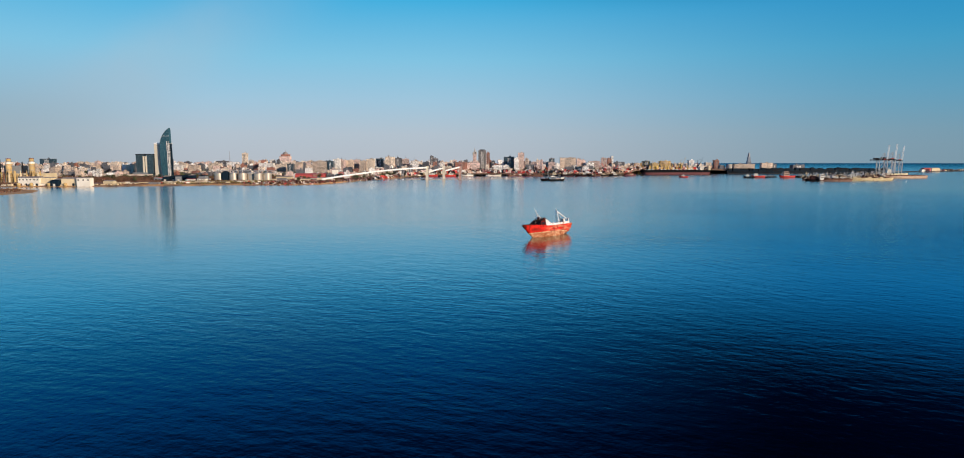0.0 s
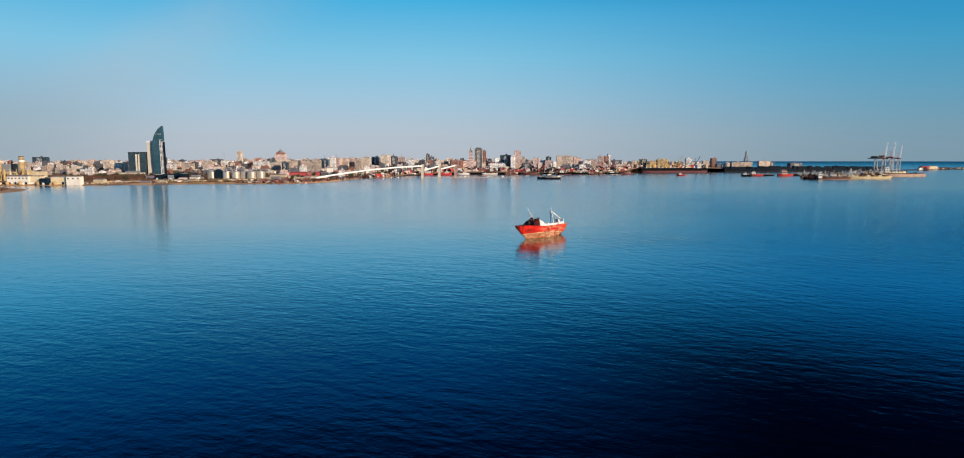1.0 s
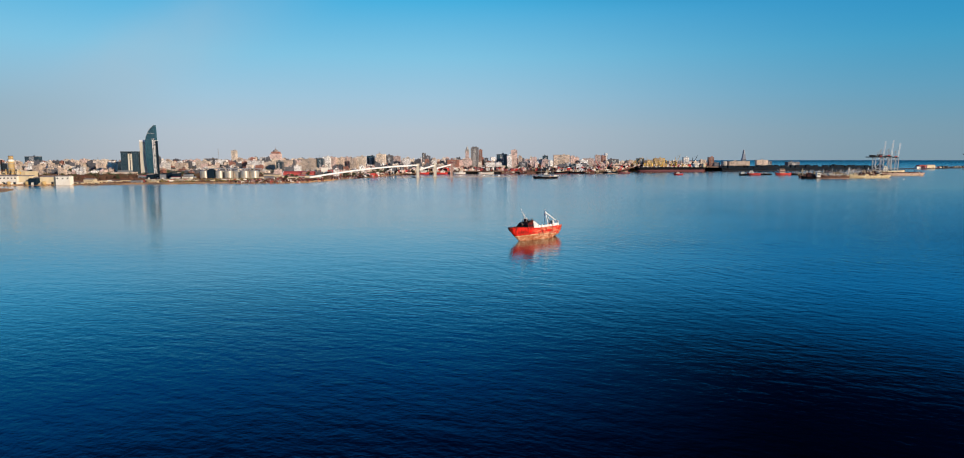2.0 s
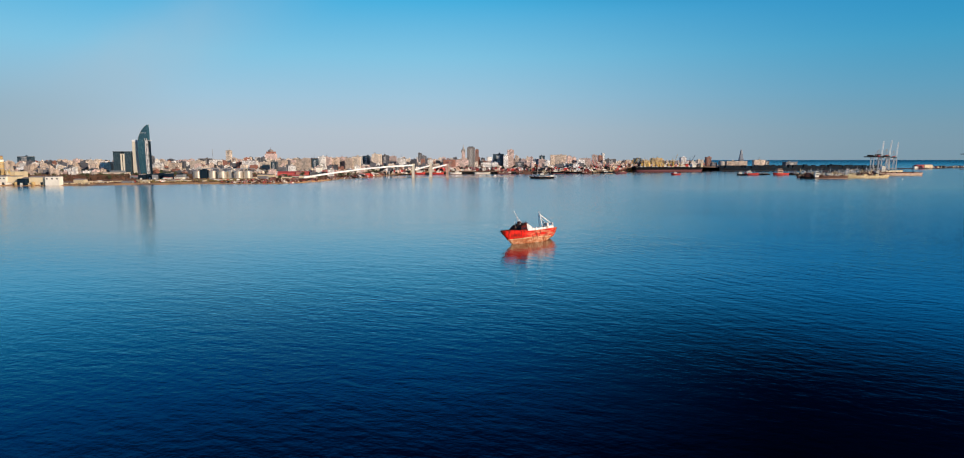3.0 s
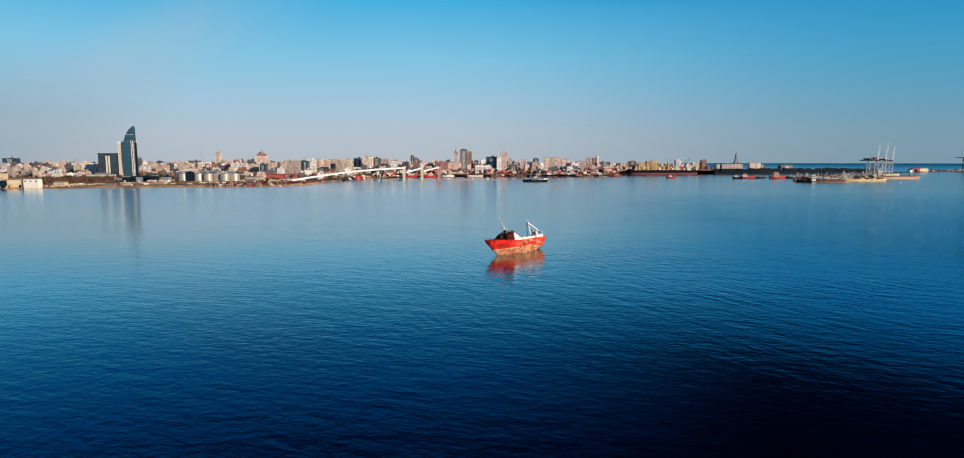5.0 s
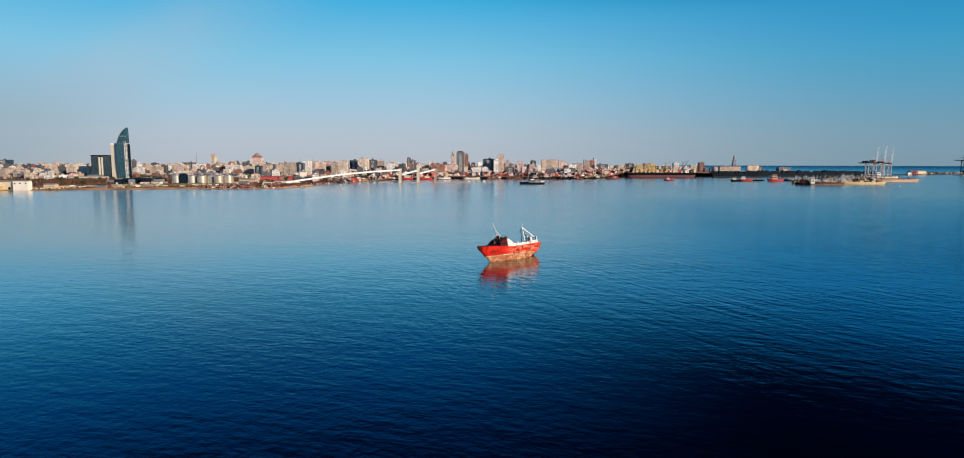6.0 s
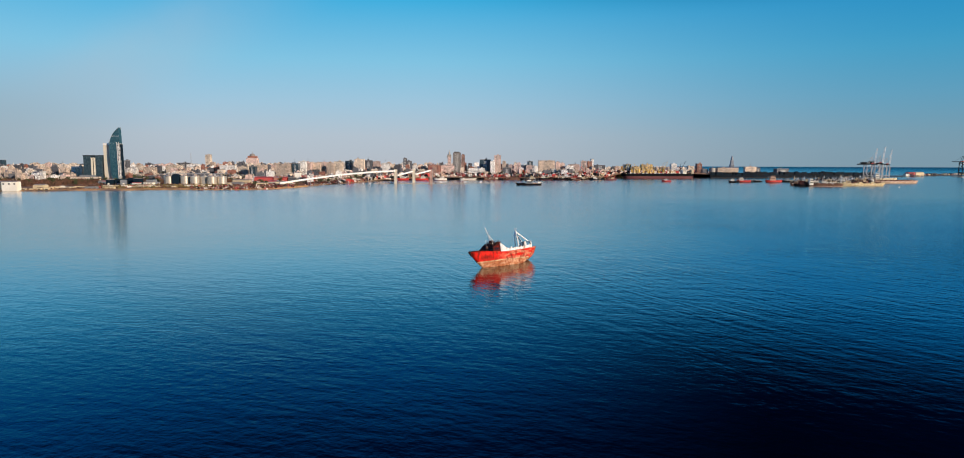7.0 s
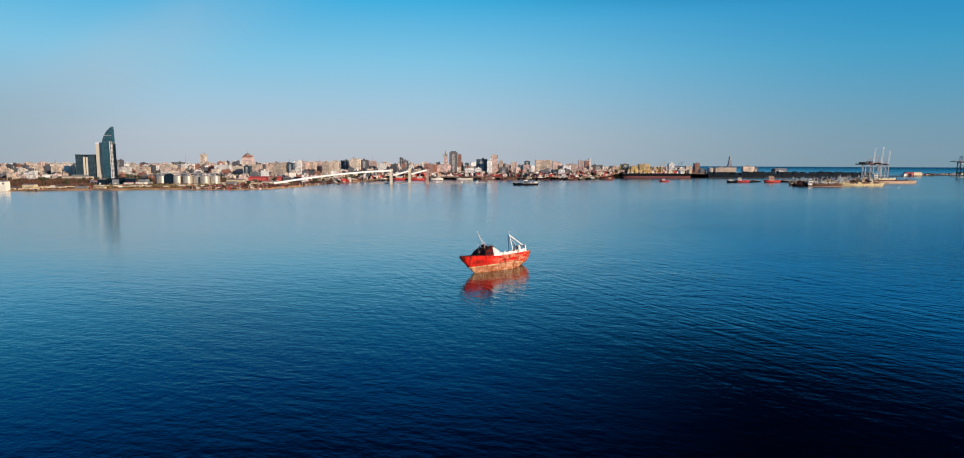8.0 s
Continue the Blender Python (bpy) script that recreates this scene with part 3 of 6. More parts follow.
HULL_RED = rusty_paint("rusty_red_hull_paint", (0.78, 0.010, 0.005), (0.17, 0.014, 0.007), (0.80, 0.30, 0.17), 0.56, worn=(12, 0), fleck=0.9)
HULL_TAN = rusty_paint("scaled_tan_bottom_paint", (0.52, 0.185, 0.08), (0.26, 0.06, 0.022), (0.78, 0.46, 0.29), 0.5, 0.8, fleck=1.0)
DECK_RUST = rusty_paint("rusted_deck_plate", (0.22, 0.10, 0.06), (0.10, 0.04, 0.025), (0.3, 0.2, 0.15), 0.7, 0.85)
CABIN_WHITE = rusty_paint("chalky_white_cabin_paint", (0.82, 0.84, 0.87), (0.42, 0.17, 0.08), (0.80, 0.76, 0.70), 0.34)
CABIN_RUST = rusty_paint("rust_brown_cabin_paint", (0.09, 0.006, 0.004), (0.015, 0.005, 0.004), (0.20, 0.012, 0.007), 0.6, 0.8)
STRAKE = rusty_paint("chipped_cream_paint", (0.80, 0.60, 0.36), (0.25, 0.08, 0.04), (0.6, 0.3, 0.15), 0.4)
CABIN_DARK = rusty_paint("dark_brown_cabin_paint", (0.035, 0.012, 0.011), (0.014, 0.007, 0.006), (0.13, 0.03, 0.02), 0.6, 0.8)
PLATE_PINK = rusty_paint("faded_pink_plate_paint", (0.42, 0.16, 0.11), (0.15, 0.04, 0.02), (0.55, 0.28, 0.2), 0.5)
DARK_GLASS = plain("dark_window", (0.012, 0.014, 0.018), 0.2, amount=0.1)


def round_stern(rows, out):
    """Closes the sections with a rounded stern instead of a flat transom."""
    first, more = rows[0], []
    for k in (5, 4, 3, 2, 1):
        a = math.pi / 2 * k / 5.3
        more.append([(p[0] - out * math.sin(a) * (0.45 + 0.55 * j / 7), p[1] * math.cos(a), p[2]) for j, p in enumerate(first)])
    return more + rows


def trawler_sheer(s):
    return 7.1 + 2.7 * smooth01((s - 0.45) / 0.55) ** 1.3 + 0.35 * smooth01((0.25 - s) / 0.25)


def build_trawler():
    ship = thing("trawler", pose(50.1, 489.6, -0.2, 0, 0, 226.4) @ pose(0, 0, 0, 13, 0, 0), "abandoned rusty red stern trawler heeling in the calm bay", "ship")
    rows = hull_rows(55, 11.5, 4.6, trawler_sheer, lambda q: 1.7 + 1.7 * q, 0.24, 0.78, 28, 0.16, 5.0)
    rows = round_stern(rows, 2.4)
    part("lower_hull", hull_shell(rows, 0, 4), HULL_TAN, ship, "scaled tan bottom paint with rust", True)
    up = part("upper_hull", hull_shell(rows, 4, 7), HULL_RED, ship, "bright red paint with rust runs", True)
    part("main_deck", deck_sheet(rows, 1.1, 0.0, 0.62), DECK_RUST, ship, "rust-brown steel deck")
    part("forecastle_deck", deck_sheet(rows, 0.5, 0.6, 1.0), DECK_RUST, ship, "rust-brown steel deck")
    # rubbing strake along the paint line, bulwark rail on the deck edge
    for side in (1, -1):
        bm = bmesh.new()
        tube(bm, [(a[4][0], side * (a[4][1] + 0.05), a[4][2]) for a in rows[9:]], 0.32, 5)
        part("rubbing_strake", bm, STRAKE, up, "cream rubbing strake")
        bm = bmesh.new()
        tube(bm, [(a[7][0], side * a[7][1], a[7][2] + 0.03) for a in rows], 0.13, 5)
        part("bulwark_rail", bm, HULL_RED, up)
    # white side walls that sweep down from the bridge to the working deck
    edge = [(r[7][0], r[7][1], r[7][2]) for r in rows]
    xs = [-22 + 1.0 * i for i in range(31)]
    for side in (1, -1):
        bm = bmesh.new()
        low, high = [], []
        for x in xs:
            y = float(np.interp(x, [e[0] for e in edge], [e[1] for e in edge])) - 0.12
            z = float(np.interp(x, [e[0] for e in edge], [e[2] for e in edge]))
            top = z + 1.3 + 0.3 * smooth01((-13 - x) / 6) + 3.1 * smooth01((x - 0.2) / 7.2) ** 1.2
            top = min(top, 12.9)
            for yy in (y, y - 0.18):
                low.append(bm.verts.new((x, side * yy, z - 0.3)))
                high.append(bm.verts.new((x, side * yy, top)))
        for i in range(0, len(low) - 2, 2):
            bm.faces.new((low[i], low[i + 2], high[i + 2], high[i]))
            bm.faces.new((low[i + 1], low[i + 3], high[i + 3], high[i + 1]))
            bm.faces.new((high[i], high[i + 2], high[i + 3], high[i + 1]))
        for i in (0, len(low) - 2):
            bm.faces.new((low[i], low[i + 1], high[i + 1], high[i]))
        part("side_wall", bm, CABIN_WHITE, ship, "chalky white plating with rust stains")
    # bridge house: its roof falls forward to a low dark front; rusted sides ahead of the white ones
    house = bmesh.new()
    prism(house, [(6.3, 5.2), (14.0, 6.8), (13.7, 10.0), (9.0, 12.6), (7.0, 12.6), (6.3, 9.5)], -5.0, 5.0)
    hs = part("bridge_house", house, CABIN_RUST, ship, "rust-brown bridge house")
    bm = bmesh.new()
    prism(bm, [(14.02, 7.0), (14.3, 7.2), (14.0, 10.2), (13.72, 10.1)], -5.2, 5.2)
    part("bridge_front", bm, CABIN_DARK, hs, "dark brown front plating")
    bm = bmesh.new()
    prism(bm, [(14.4, 9.75), (14.4, 10.1), (9.1, 13.02), (6.6, 13.02), (6.6, 12.62), (9.0, 12.62)], -5.6, 5.3)
    part("bridge_roof", bm, CABIN_DARK, hs, "dark roof plate sloping forward")
    for y in (-3.6, -1.2, 1.2, 3.6):
        bm = bmesh.new()
        prism(bm, [(12.6, 10.95), (9.2, 12.75), (9.3, 12.95), (12.7, 11.15)], y - 0.5, y + 0.5)
        part("roof_hatch", bm, DECK_RUST, hs)
    win = bmesh.new()
    box(win, -0.04, 0.04, -0.42, 0.42, 0, 0.9)
    win = done("bridge_window", win, DARK_GLASS)
    for k in range(7):
        w = part("bridge_window", win, DARK_GLASS, hs)
        w.matrix_basis = pose(14.25, -4.2 + 1.4 * k, 8.6, 0, -5, 0)
    # breakwater and gear on the forecastle
    bm = bmesh.new()
    prism(bm, [(15.6, 7.6), (17.6, 7.8), (17.2, 9.3), (15.8, 9.5)], -3.2, 3.2)
    part("foredeck_winch", bm, CABIN_DARK, ship, "dark rusted anchor winch")
    for y in (-1.6, 1.6):
        bm = bmesh.new()
        lathe(bm, [(0.3, 7.6), (0.3, 8.9), (0.42, 8.9), (0.42, 9.1)], 10, (20.5, y))
        part("bollard", bm, DECK_RUST, ship)
    # foremast, raked forward, with cross arms and stays
    bm = bmesh.new()
    beam(bm, (8.6, 0, 12.6), (12.4, 0, 22.5), 0.32, 0.17, 8)
    fm = part("foremast", bm, WHITE_STEEL, ship, "white raked mast")
    bm = bmesh.new()
    beam(bm, (6.8, 0, 13.5), (10.7, 0, 18.3), 0.16, 0.12)
    beam(bm, (8.6, 1.9, 13.5), (10.6, 0, 18.0), 0.14)
    beam(bm, (8.6, -1.9, 13.5), (10.6, 0, 18.0), 0.14)
    part("mast_strut", bm, WHITE_STEEL, fm)
    for z, w in ((17.5, 1.8), (19.6, 1.2)):
        bm = bmesh.new()
        x = 8.6 + 4 * (z - 13.5) / 9.1
        beam(bm, (x, -w, z), (x, w, z), 0.12)
        part("cross_arm", bm, WHITE_STEEL, fm)
    bm = bmesh.new()
    lathe(bm, [(0.55, 12.9), (0.55, 15.2), (0.35, 15.6)], 12, (7.6, -2.2))
    part("vent_cowl", bm, CABIN_WHITE, ship)
    # after mast, its long strut to the stern, and the stern gantry
    bm = bmesh.new()
    beam(bm, (-14.4, 0.9, 5.0), (-14.0, 0.6, 18.6), 0.48, 0.36, 8)
    am = part("after_mast", bm, WHITE_STEEL, ship, "white after mast")
    bm = bmesh.new()
    beam(bm, (-14.4, -2.6, 5.4), (-14.0, -0.4, 17.6), 0.34, 0.26, 8)
    part("mast_leg", bm, WHITE_STEEL, am)
    for y in (1.0, -0.9):
        bm = bmesh.new()
        beam(bm, (-14.2, y * 0.6, 17.7), (-23.4, y * 3.0, 9.6), 0.42, 0.42, 6)
        part("stern_strut", bm, WHITE_STEEL, am, "white inclined gallows strut")
    bm = bmesh.new()
    beam(bm, (-14.1, -2.2, 15.8), (-14.1, 2.2, 15.8), 0.22)
    part("cross_arm", bm, WHITE_STEEL, am)
    bm = bmesh.new()
    beam(bm, (-14.0, 0.4, 18.2), (-13.6, 0.4, 20.3), 0.16, 0.1)
    beam(bm, (-13.9, -0.9, 19.2), (-13.9, 1.6, 19.3), 0.12, n=5)
    beam(bm, (-13.9, 1.3, 19.2), (-13.9, 1.4, 20.2), 0.16, n=5)
    part("mast_pole", bm, WHITE_STEEL, am)
    for y in (4.0, -4.0):
        bm = bmesh.new()
        box(bm, -22.6, -21.6, y - 0.5, y + 0.5, 6.2, 10.4, 0.08)
        part("gantry_post", bm, CABIN_WHITE, ship, "white stern gantry post")
    bm = bmesh.new()
    box(bm, -22.5, -21.7, -4.6, 4.6, 10.4, 11.0)
    part("gantry_beam", bm, CABIN_WHITE, ship)
    bm = bmesh.new()
    prism(bm, [(-19.0, 5.6), (-16.6, 5.6), (-16.9, 11.2), (-18.7, 11.2)], 1.4, 3.4)
    part("funnel", bm, CABIN_WHITE, ship, "white funnel casing")
    bm = bmesh.new()
    box(bm, -10.4, -6.5, -2.4, 2.4, 5.4, 7.6, 0.3)
    part("trawl_winch", bm, DECK_RUST, ship, "rusted trawl winch housing")
    bm = bmesh.new()
    box(bm, -3.5, 0.8, -2.2, 2.2, 5.4, 7.0, 0.1)
    part("hatch_coaming", bm, DECK_RUST, ship)
    # bent rails and frames over the bridge, lifebuoy rack, side portholes
    bm = bmesh.new()
    for y in (-4.6, -2.3, 0.0, 2.3, 4.6):
        beam(bm, (13.4, y, 10.3), (13.7, y + 0.1, 11.7), 0.07, n=4)
        beam(bm, (7.4, y, 12.9), (7.3, y - 0.1, 14.1), 0.07, n=4)
    for x, z in ((13.7, 11.7), (7.3, 14.1)):
        beam(bm, (x, -4.6, z), (x, 4.6, z - 0.1), 0.07, n=4)
    part("bridge_rail", bm, CABIN_RUST, hs, "bent rusty rail")
    bm = bmesh.new()
    beam(bm, (10.9, 2.4, 11.4), (11.1, 2.4, 15.8), 0.12, 0.08, 6)
    beam(bm, (10.9, -2.4, 11.4), (11.1, -2.4, 15.2), 0.12, 0.08, 6)
    beam(bm, (11.0, -2.4, 14.6), (11.0, 2.4, 14.6), 0.1, n=6)
    part("light_frame", bm, WHITE_STEEL, hs)
    bm = bmesh.new()
    box(bm, 8.2, 9.8, -1.3, 1.3, 12.6, 14.6, 0.12)
    part("wheelhouse_top", bm, CABIN_RUST, hs, "small rusty top cabin")
    bm = bmesh.new()
    tube(bm, [(a[6][0], a[6][1] + 0.04, a[6][2] + 0.5) for a in rows[8:30]], 0.1, 4)
    part("fender_bar", bm, HULL_RED, up)
    bm = bmesh.new()
    lathe(bm, [(1.1, -2.2), (1.1, -2.0), (0.5, -1.9), (0.5, 1.9), (1.1, 2.0), (1.1, 2.2)], 14)
    bmesh.ops.rotate(bm, verts=bm.verts, matrix=Matrix.Rotation(radians(90), 3, "X"))
    bmesh.ops.translate(bm, verts=bm.verts, vec=(-19.8, 0, 7.6))
    part("net_drum", bm, DECK_RUST, ship, "rusted net drum")
    # guard rails round the bow
    bm = bmesh.new()
    for side in (1, -1):
        pts = [(r[7][0], side * r[7][1] * 0.97, r[7][2]) for r in rows[27:]]
        for a, b in zip(pts, pts[1:]):
            beam(bm, a, (a[0], a[1], a[2] + 0.9), 0.04, n=4)
            beam(bm, (a[0], a[1], a[2] + 0.9), (b[0], b[1], b[2] + 0.9), 0.04, n=4)
    part("guard_rail", bm, CABIN_DARK, ship)
    # torn plates, pipes and collapsed gear over and ahead of the bridge
    rng = random.Random(12)
    for k in range(16):
        bm = bmesh.new()
        x, y = rng.uniform(6.8, 14.2), rng.uniform(-4.8, 4.8)
        z = 12.9 - max(0.0, x - 9.1) * 0.55
        if k % 2:
            beam(bm, (x, y, z), (x + rng.uniform(-1.8, 1.8), y + rng.uniform(-1.2, 1.2), z + rng.uniform(0.6, 1.9)), 0.13, 0.09, 5)
            part("bent_pipe", bm, rng.choice((CABIN_DARK, DECK_RUST, CABIN_WHITE)), hs)
        else:
            w = rng.uniform(0.4, 1.1)
            box(bm, x - w, x + w, y - w * 0.6, y + w * 0.6, z - 0.4, z + rng.uniform(0.3, 1.0), 0.08)
            part("torn_plate", bm, rng.choice((CABIN_DARK, CABIN_RUST, DECK_RUST)), hs)
    for side in (1, -1):
        bm = bmesh.new()
        box(bm, 6.4, 8.0, side * 5.12 - 0.1, side * 5.12 + 0.1, 8.0, 12.2, 0.05)
        part("side_plate", bm, PLATE_PINK, hs, "faded pink chipped side plating")
        # dark boxes standing in for the shaded recess beneath the roof
        for x in (9.0, 10.6, 12.2):
            bm = bmesh.new()
            box(bm, x - 0.55, x + 0.55, side * 5.06 - 0.06, side * 5.06 + 0.06, 8.6, 9.9, 0.05)
            part("side_window", bm, DARK_GLASS, hs)
        bm = bmesh.new()
        tube(bm, [(a[7][0], side * a[7][1], a[7][2] + 0.25) for a in rows[-6:]], 0.26, 6)
        part("bow_rail", bm, CABIN_DARK, up, "dark worn bow capping")
    # blackened stem head and stem bar
    tip = rows[-1]
    bm = bmesh.new()
    beam(bm, (tip[7][0] - 0.1, 0, tip[7][2] + 0.35), (tip[6][0] - 0.1, 0, tip[6][2] - 0.4), 0.85, 0.4, 8)
    beam(bm, (tip[6][0] - 0.05, 0, tip[6][2]), (tip[4][0], 0, tip[4][2]), 0.3, 0.2, 6)
    part("stem_bar", bm, CABIN_DARK, up, "blackened stem bar")
    # rolled and torn awning tubes over the bridge front, small deck lockers and pipes along the white walls
    for k in range(4):
        bm = bmesh.new()
        y = -4.6 + 2.9 * k
        beam(bm, (13.2, y, 10.7), (8.0, y + 1.2, 13.9), 0.22, 0.16, 6)
        part("awning_tube", bm, CABIN_DARK, hs)
    for k in range(7):
        bm = bmesh.new()
        x = -19.5 + 2.9 * k
        box(bm, x, x + 1.1, 3.4, 4.5, 6.2, 8.6 + 0.5 * (k % 3), 0.08)
        part("deck_locker", bm, CABIN_WHITE if k % 2 else DECK_RUST, ship)
    for ob in ship.children:
        if ob.name.split(".")[0] in ("side_wall", "bridge_house", "foremast", "after_mast", "vent_cowl", "gantry_post", "gantry_beam", "funnel", "net_drum"):
            ob.matrix_basis = pose(-1.3, 0, 0.35)
    return ship


build_trawler()


def vessel(x, y, heading, length, wide, free, hull_mat, boot_mat, cabin_mat, label, cabin=(-0.35, -0.12, 7), masts=(), extra=(), group="", deck=None, name="ship", sheer_up=0.35, gear=0, spars=None):
    """A moored ship: hull in two paints, deck, stepped deckhouse, masts. cabin: from, to (parts of the length), height."""
    s = thing(name, pose(x, y, 0, 0, 0, heading), label, "ship", group)
    rows = hull_rows(length, wide, free * 0.5, lambda q: free * (1 + sheer_up * smooth01((q - 0.7) / 0.3) + 0.12 * smooth01((0.2 - q) / 0.2)), free * 0.22, 0.08, 0.85, 14)
    part("boot_topping", hull_shell(rows, 0, 4), boot_mat, s, "", True)
    part("hull", hull_shell(rows, 4, 7), hull_mat, s, "", True)
    part("deck", deck_sheet(rows, 0.4), deck or DECK_RUST, s)
    a, b, h = cabin
    if h:
        bm = bmesh.new()
        w = wide * 0.38
        box(bm, a * length, b * length, -w, w, free * 0.6, free + h * 0.62)
        box(bm, a * length + 0.1 * (b - a) * length, b * length - 0.1 * (b - a) * length, -w * 0.8, w * 0.8, free + h * 0.62, free + h)
        ho = part("deckhouse", bm, cabin_mat, s)
        bm = bmesh.new()
        for k in (0.35, 0.78):
            for side in (1, -1):
                ww = (w if k < 0.6 else w * 0.8) * side
                box(bm, (a + 0.12 * (b - a)) * length, (b - 0.12 * (b - a)) * length, ww - 0.05, ww + 0.05, free + h * k - 0.08 * h, free + h * k + 0.08 * h)
        part("window_band", bm, DARK_GLASS, ho)
    for at, h2, r in masts:
        bm = bmesh.new()
        beam(bm, (at * length, 0, free * 0.7), (at * length, 0, h2), r, r * 0.5)
        beam(bm, (at * length, -wide * 0.25, free + (h2 - free) * 0.7), (at * length, wide * 0.25, free + (h2 - free) * 0.7), r * 0.6)
        beam(bm, (at * length, 0, free + (h2 - free) * 0.9), (at * length + length * 0.13, 0, free + 1), r * 0.35)
        if length > 30:
            beam(bm, (at * length, 0, free + (h2 - free) * 0.5), (at * length - length * 0.09, wide * 0.2, free + (h2 - free) * 0.85), r * 0.4, n=4)
            box(bm, at * length - r * 2.4, at * length + r * 2.4, -r * 2.4, r * 2.4, free + (h2 - free) * 0.62, free + (h2 - free) * 0.68)
        part("mast", bm, spars or GREY_STEEL, s)
    if gear:
        rg = random.Random(int(x * 3 + y * 5))
        for k in range(gear):
            gx, gy, gz = rg.uniform(-0.45, 0.42) * length, rg.uniform(-0.3, 0.3) * wide, free * 0.8
            bm = bmesh.new()
            gm = rg.choice((BLACK_PAINT, DECK_RUST, CABIN_DARK, DECK_RUST, BLACK_PAINT, TAN_PAINT, SHED_WHITE))
            if k % 3:
                w = rg.uniform(0.8, 3.0)
                box(bm, gx - w, gx + w, gy - w * 0.5, gy + w * 0.5, gz, gz + rg.uniform(1.0, 4.5))
                part("deck_box", bm, gm, s)
            else:
                beam(bm, (gx, gy, gz), (gx + rg.uniform(-7, 7), gy + rg.uniform(-1, 1), gz + rg.uniform(6, 14)), 0.45, 0.3, 4)
                part("derrick_boom", bm, spars or gm, s)
    for e, (x0, x1, y0, y1, z0, z1, m) in enumerate(extra):
        bm = bmesh.new()
        box(bm, x0, x1, y0, y1, z0, z1, 0.1)
        part("deck_cargo", bm, m, s)
    return s


# ---- telecom tower and its neighbours ----
TOWER_GLASS = facade("teal_curtain_wall", (0.05, 0.12, 0.15), (0.012, 0.06, 0.09), 4.0, 2.4, (0.18, 0.95), (0.06, 0.94), 0.25, 0.08)
OFFICE_GLASS = facade("slate_blue_curtain_wall", (0.05, 0.075, 0.09), (0.015, 0.04, 0.055), 3.6, 2.4, (0.22, 0.9), (0.1, 0.9), 0.3, 0.08)


CREAM_PLAIN = plain("cream_plaster", (0.74, 0.66, 0.52), 0.8, dirt=(0.5, 0.42, 0.32), coarse=0.06)


def build_glass_tower():
    z0 = ground_z(-1050, 2150) - 0.5
    t = thing("glass_tower", pose(-1052, 2152, z0), "tall sail-shaped teal glass office tower on the shore", "tower")
    bm = bmesh.new()
    sail = [(-9.5, 0), (11.0, 0), (9.5, 112), (-13.5, 112), (-14.2, 75), (-13.2, 38)]
    prism(bm, sail, -13, 11)
    body = part("glass_body", bm, TOWER_GLASS, t)
    # the curved crown runs up to a sharp tip
    bm = bmesh.new()
    sweep = [(17.6, 161.3), (16.4, 160.2), (11.0, 156.0), (4.3, 149.4), (-2.5, 140.5), (-7.6, 131.3), (-10.6, 123.5), (-12.6, 117.0), (-13.4, 112.1)]
    prism(bm, [(19.0, 112.1)] + sweep, -12.5, 1.0)
    part("crown", bm, TOWER_GLASS, t)
    bm = bmesh.new()
    pts = sweep
    for (xa, za), (xb, zb) in zip(pts, pts[1:]):
        beam(bm, (xa, -12.6, za), (xb, -12.6, zb), 0.5, n=5)
    part("crown_rib", bm, GREY_STEEL, t)
    bm = bmesh.new()
    box(bm, -13.8, 19.3, -12.9, 8, 111.0, 112.05)
    part("cornice", bm, WHITE_STEEL, t)
    bm = bmesh.new()
    box(bm, -4.6, 17.5, -12.8, -12.4, 134.5, 135.3)
    part("crown_band", bm, WHITE_STEEL, t)
    # banded corner strip: a slab edge for each storey
    bm = bmesh.new()
    for v in box(bm, 11.1, 20.4, -12, 4, 0, 112)[4:]:
        v.co.x -= 1.5
    part("corner_core", bm, BLUE_SHEET, t, "dark recessed corner bay")
    slab = bmesh.new()
    box(slab, 11.7, 20.5, -13.4, -11.9, 0, 1.5)
    slab = done("floor_band", slab, WHITE_STEEL)
    for k in range(27):
        part("floor_band", slab, WHITE_STEEL, t).matrix_basis = pose(-1.5 * (6 + 3.9 * k) / 112, 0, 6 + 3.9 * k)
    for x in (11.1, 16.4):
        bm = bmesh.new()
        for v in box(bm, x - 0.4, x + 0.4, -13.6, -12.0, 0, 118)[4:]:
            v.co.x -= 1.6
        part("pilaster", bm, WHITE_STEEL, t)
    bm = bmesh.new()
    beam(bm, (17.4, -1, 155), (17.8, -1, 162.5), 0.8, 0.25)
    part("tip_pole", bm, GREY_STEEL, t)
    # pale lift core behind
    bm = bmesh.new()
    box(bm, -38, -14.3, -2, 14, 0, 113)
    part("lift_core", bm, CREAM_PLAIN, t, "pale cream plastered lift core")
    bm = bmesh.new()
    box(bm, -38.3, -14.3, -2.3, 14.3, 108, 113.6)
    part("core_cap", bm, WHITE_STEEL, t)
    return t


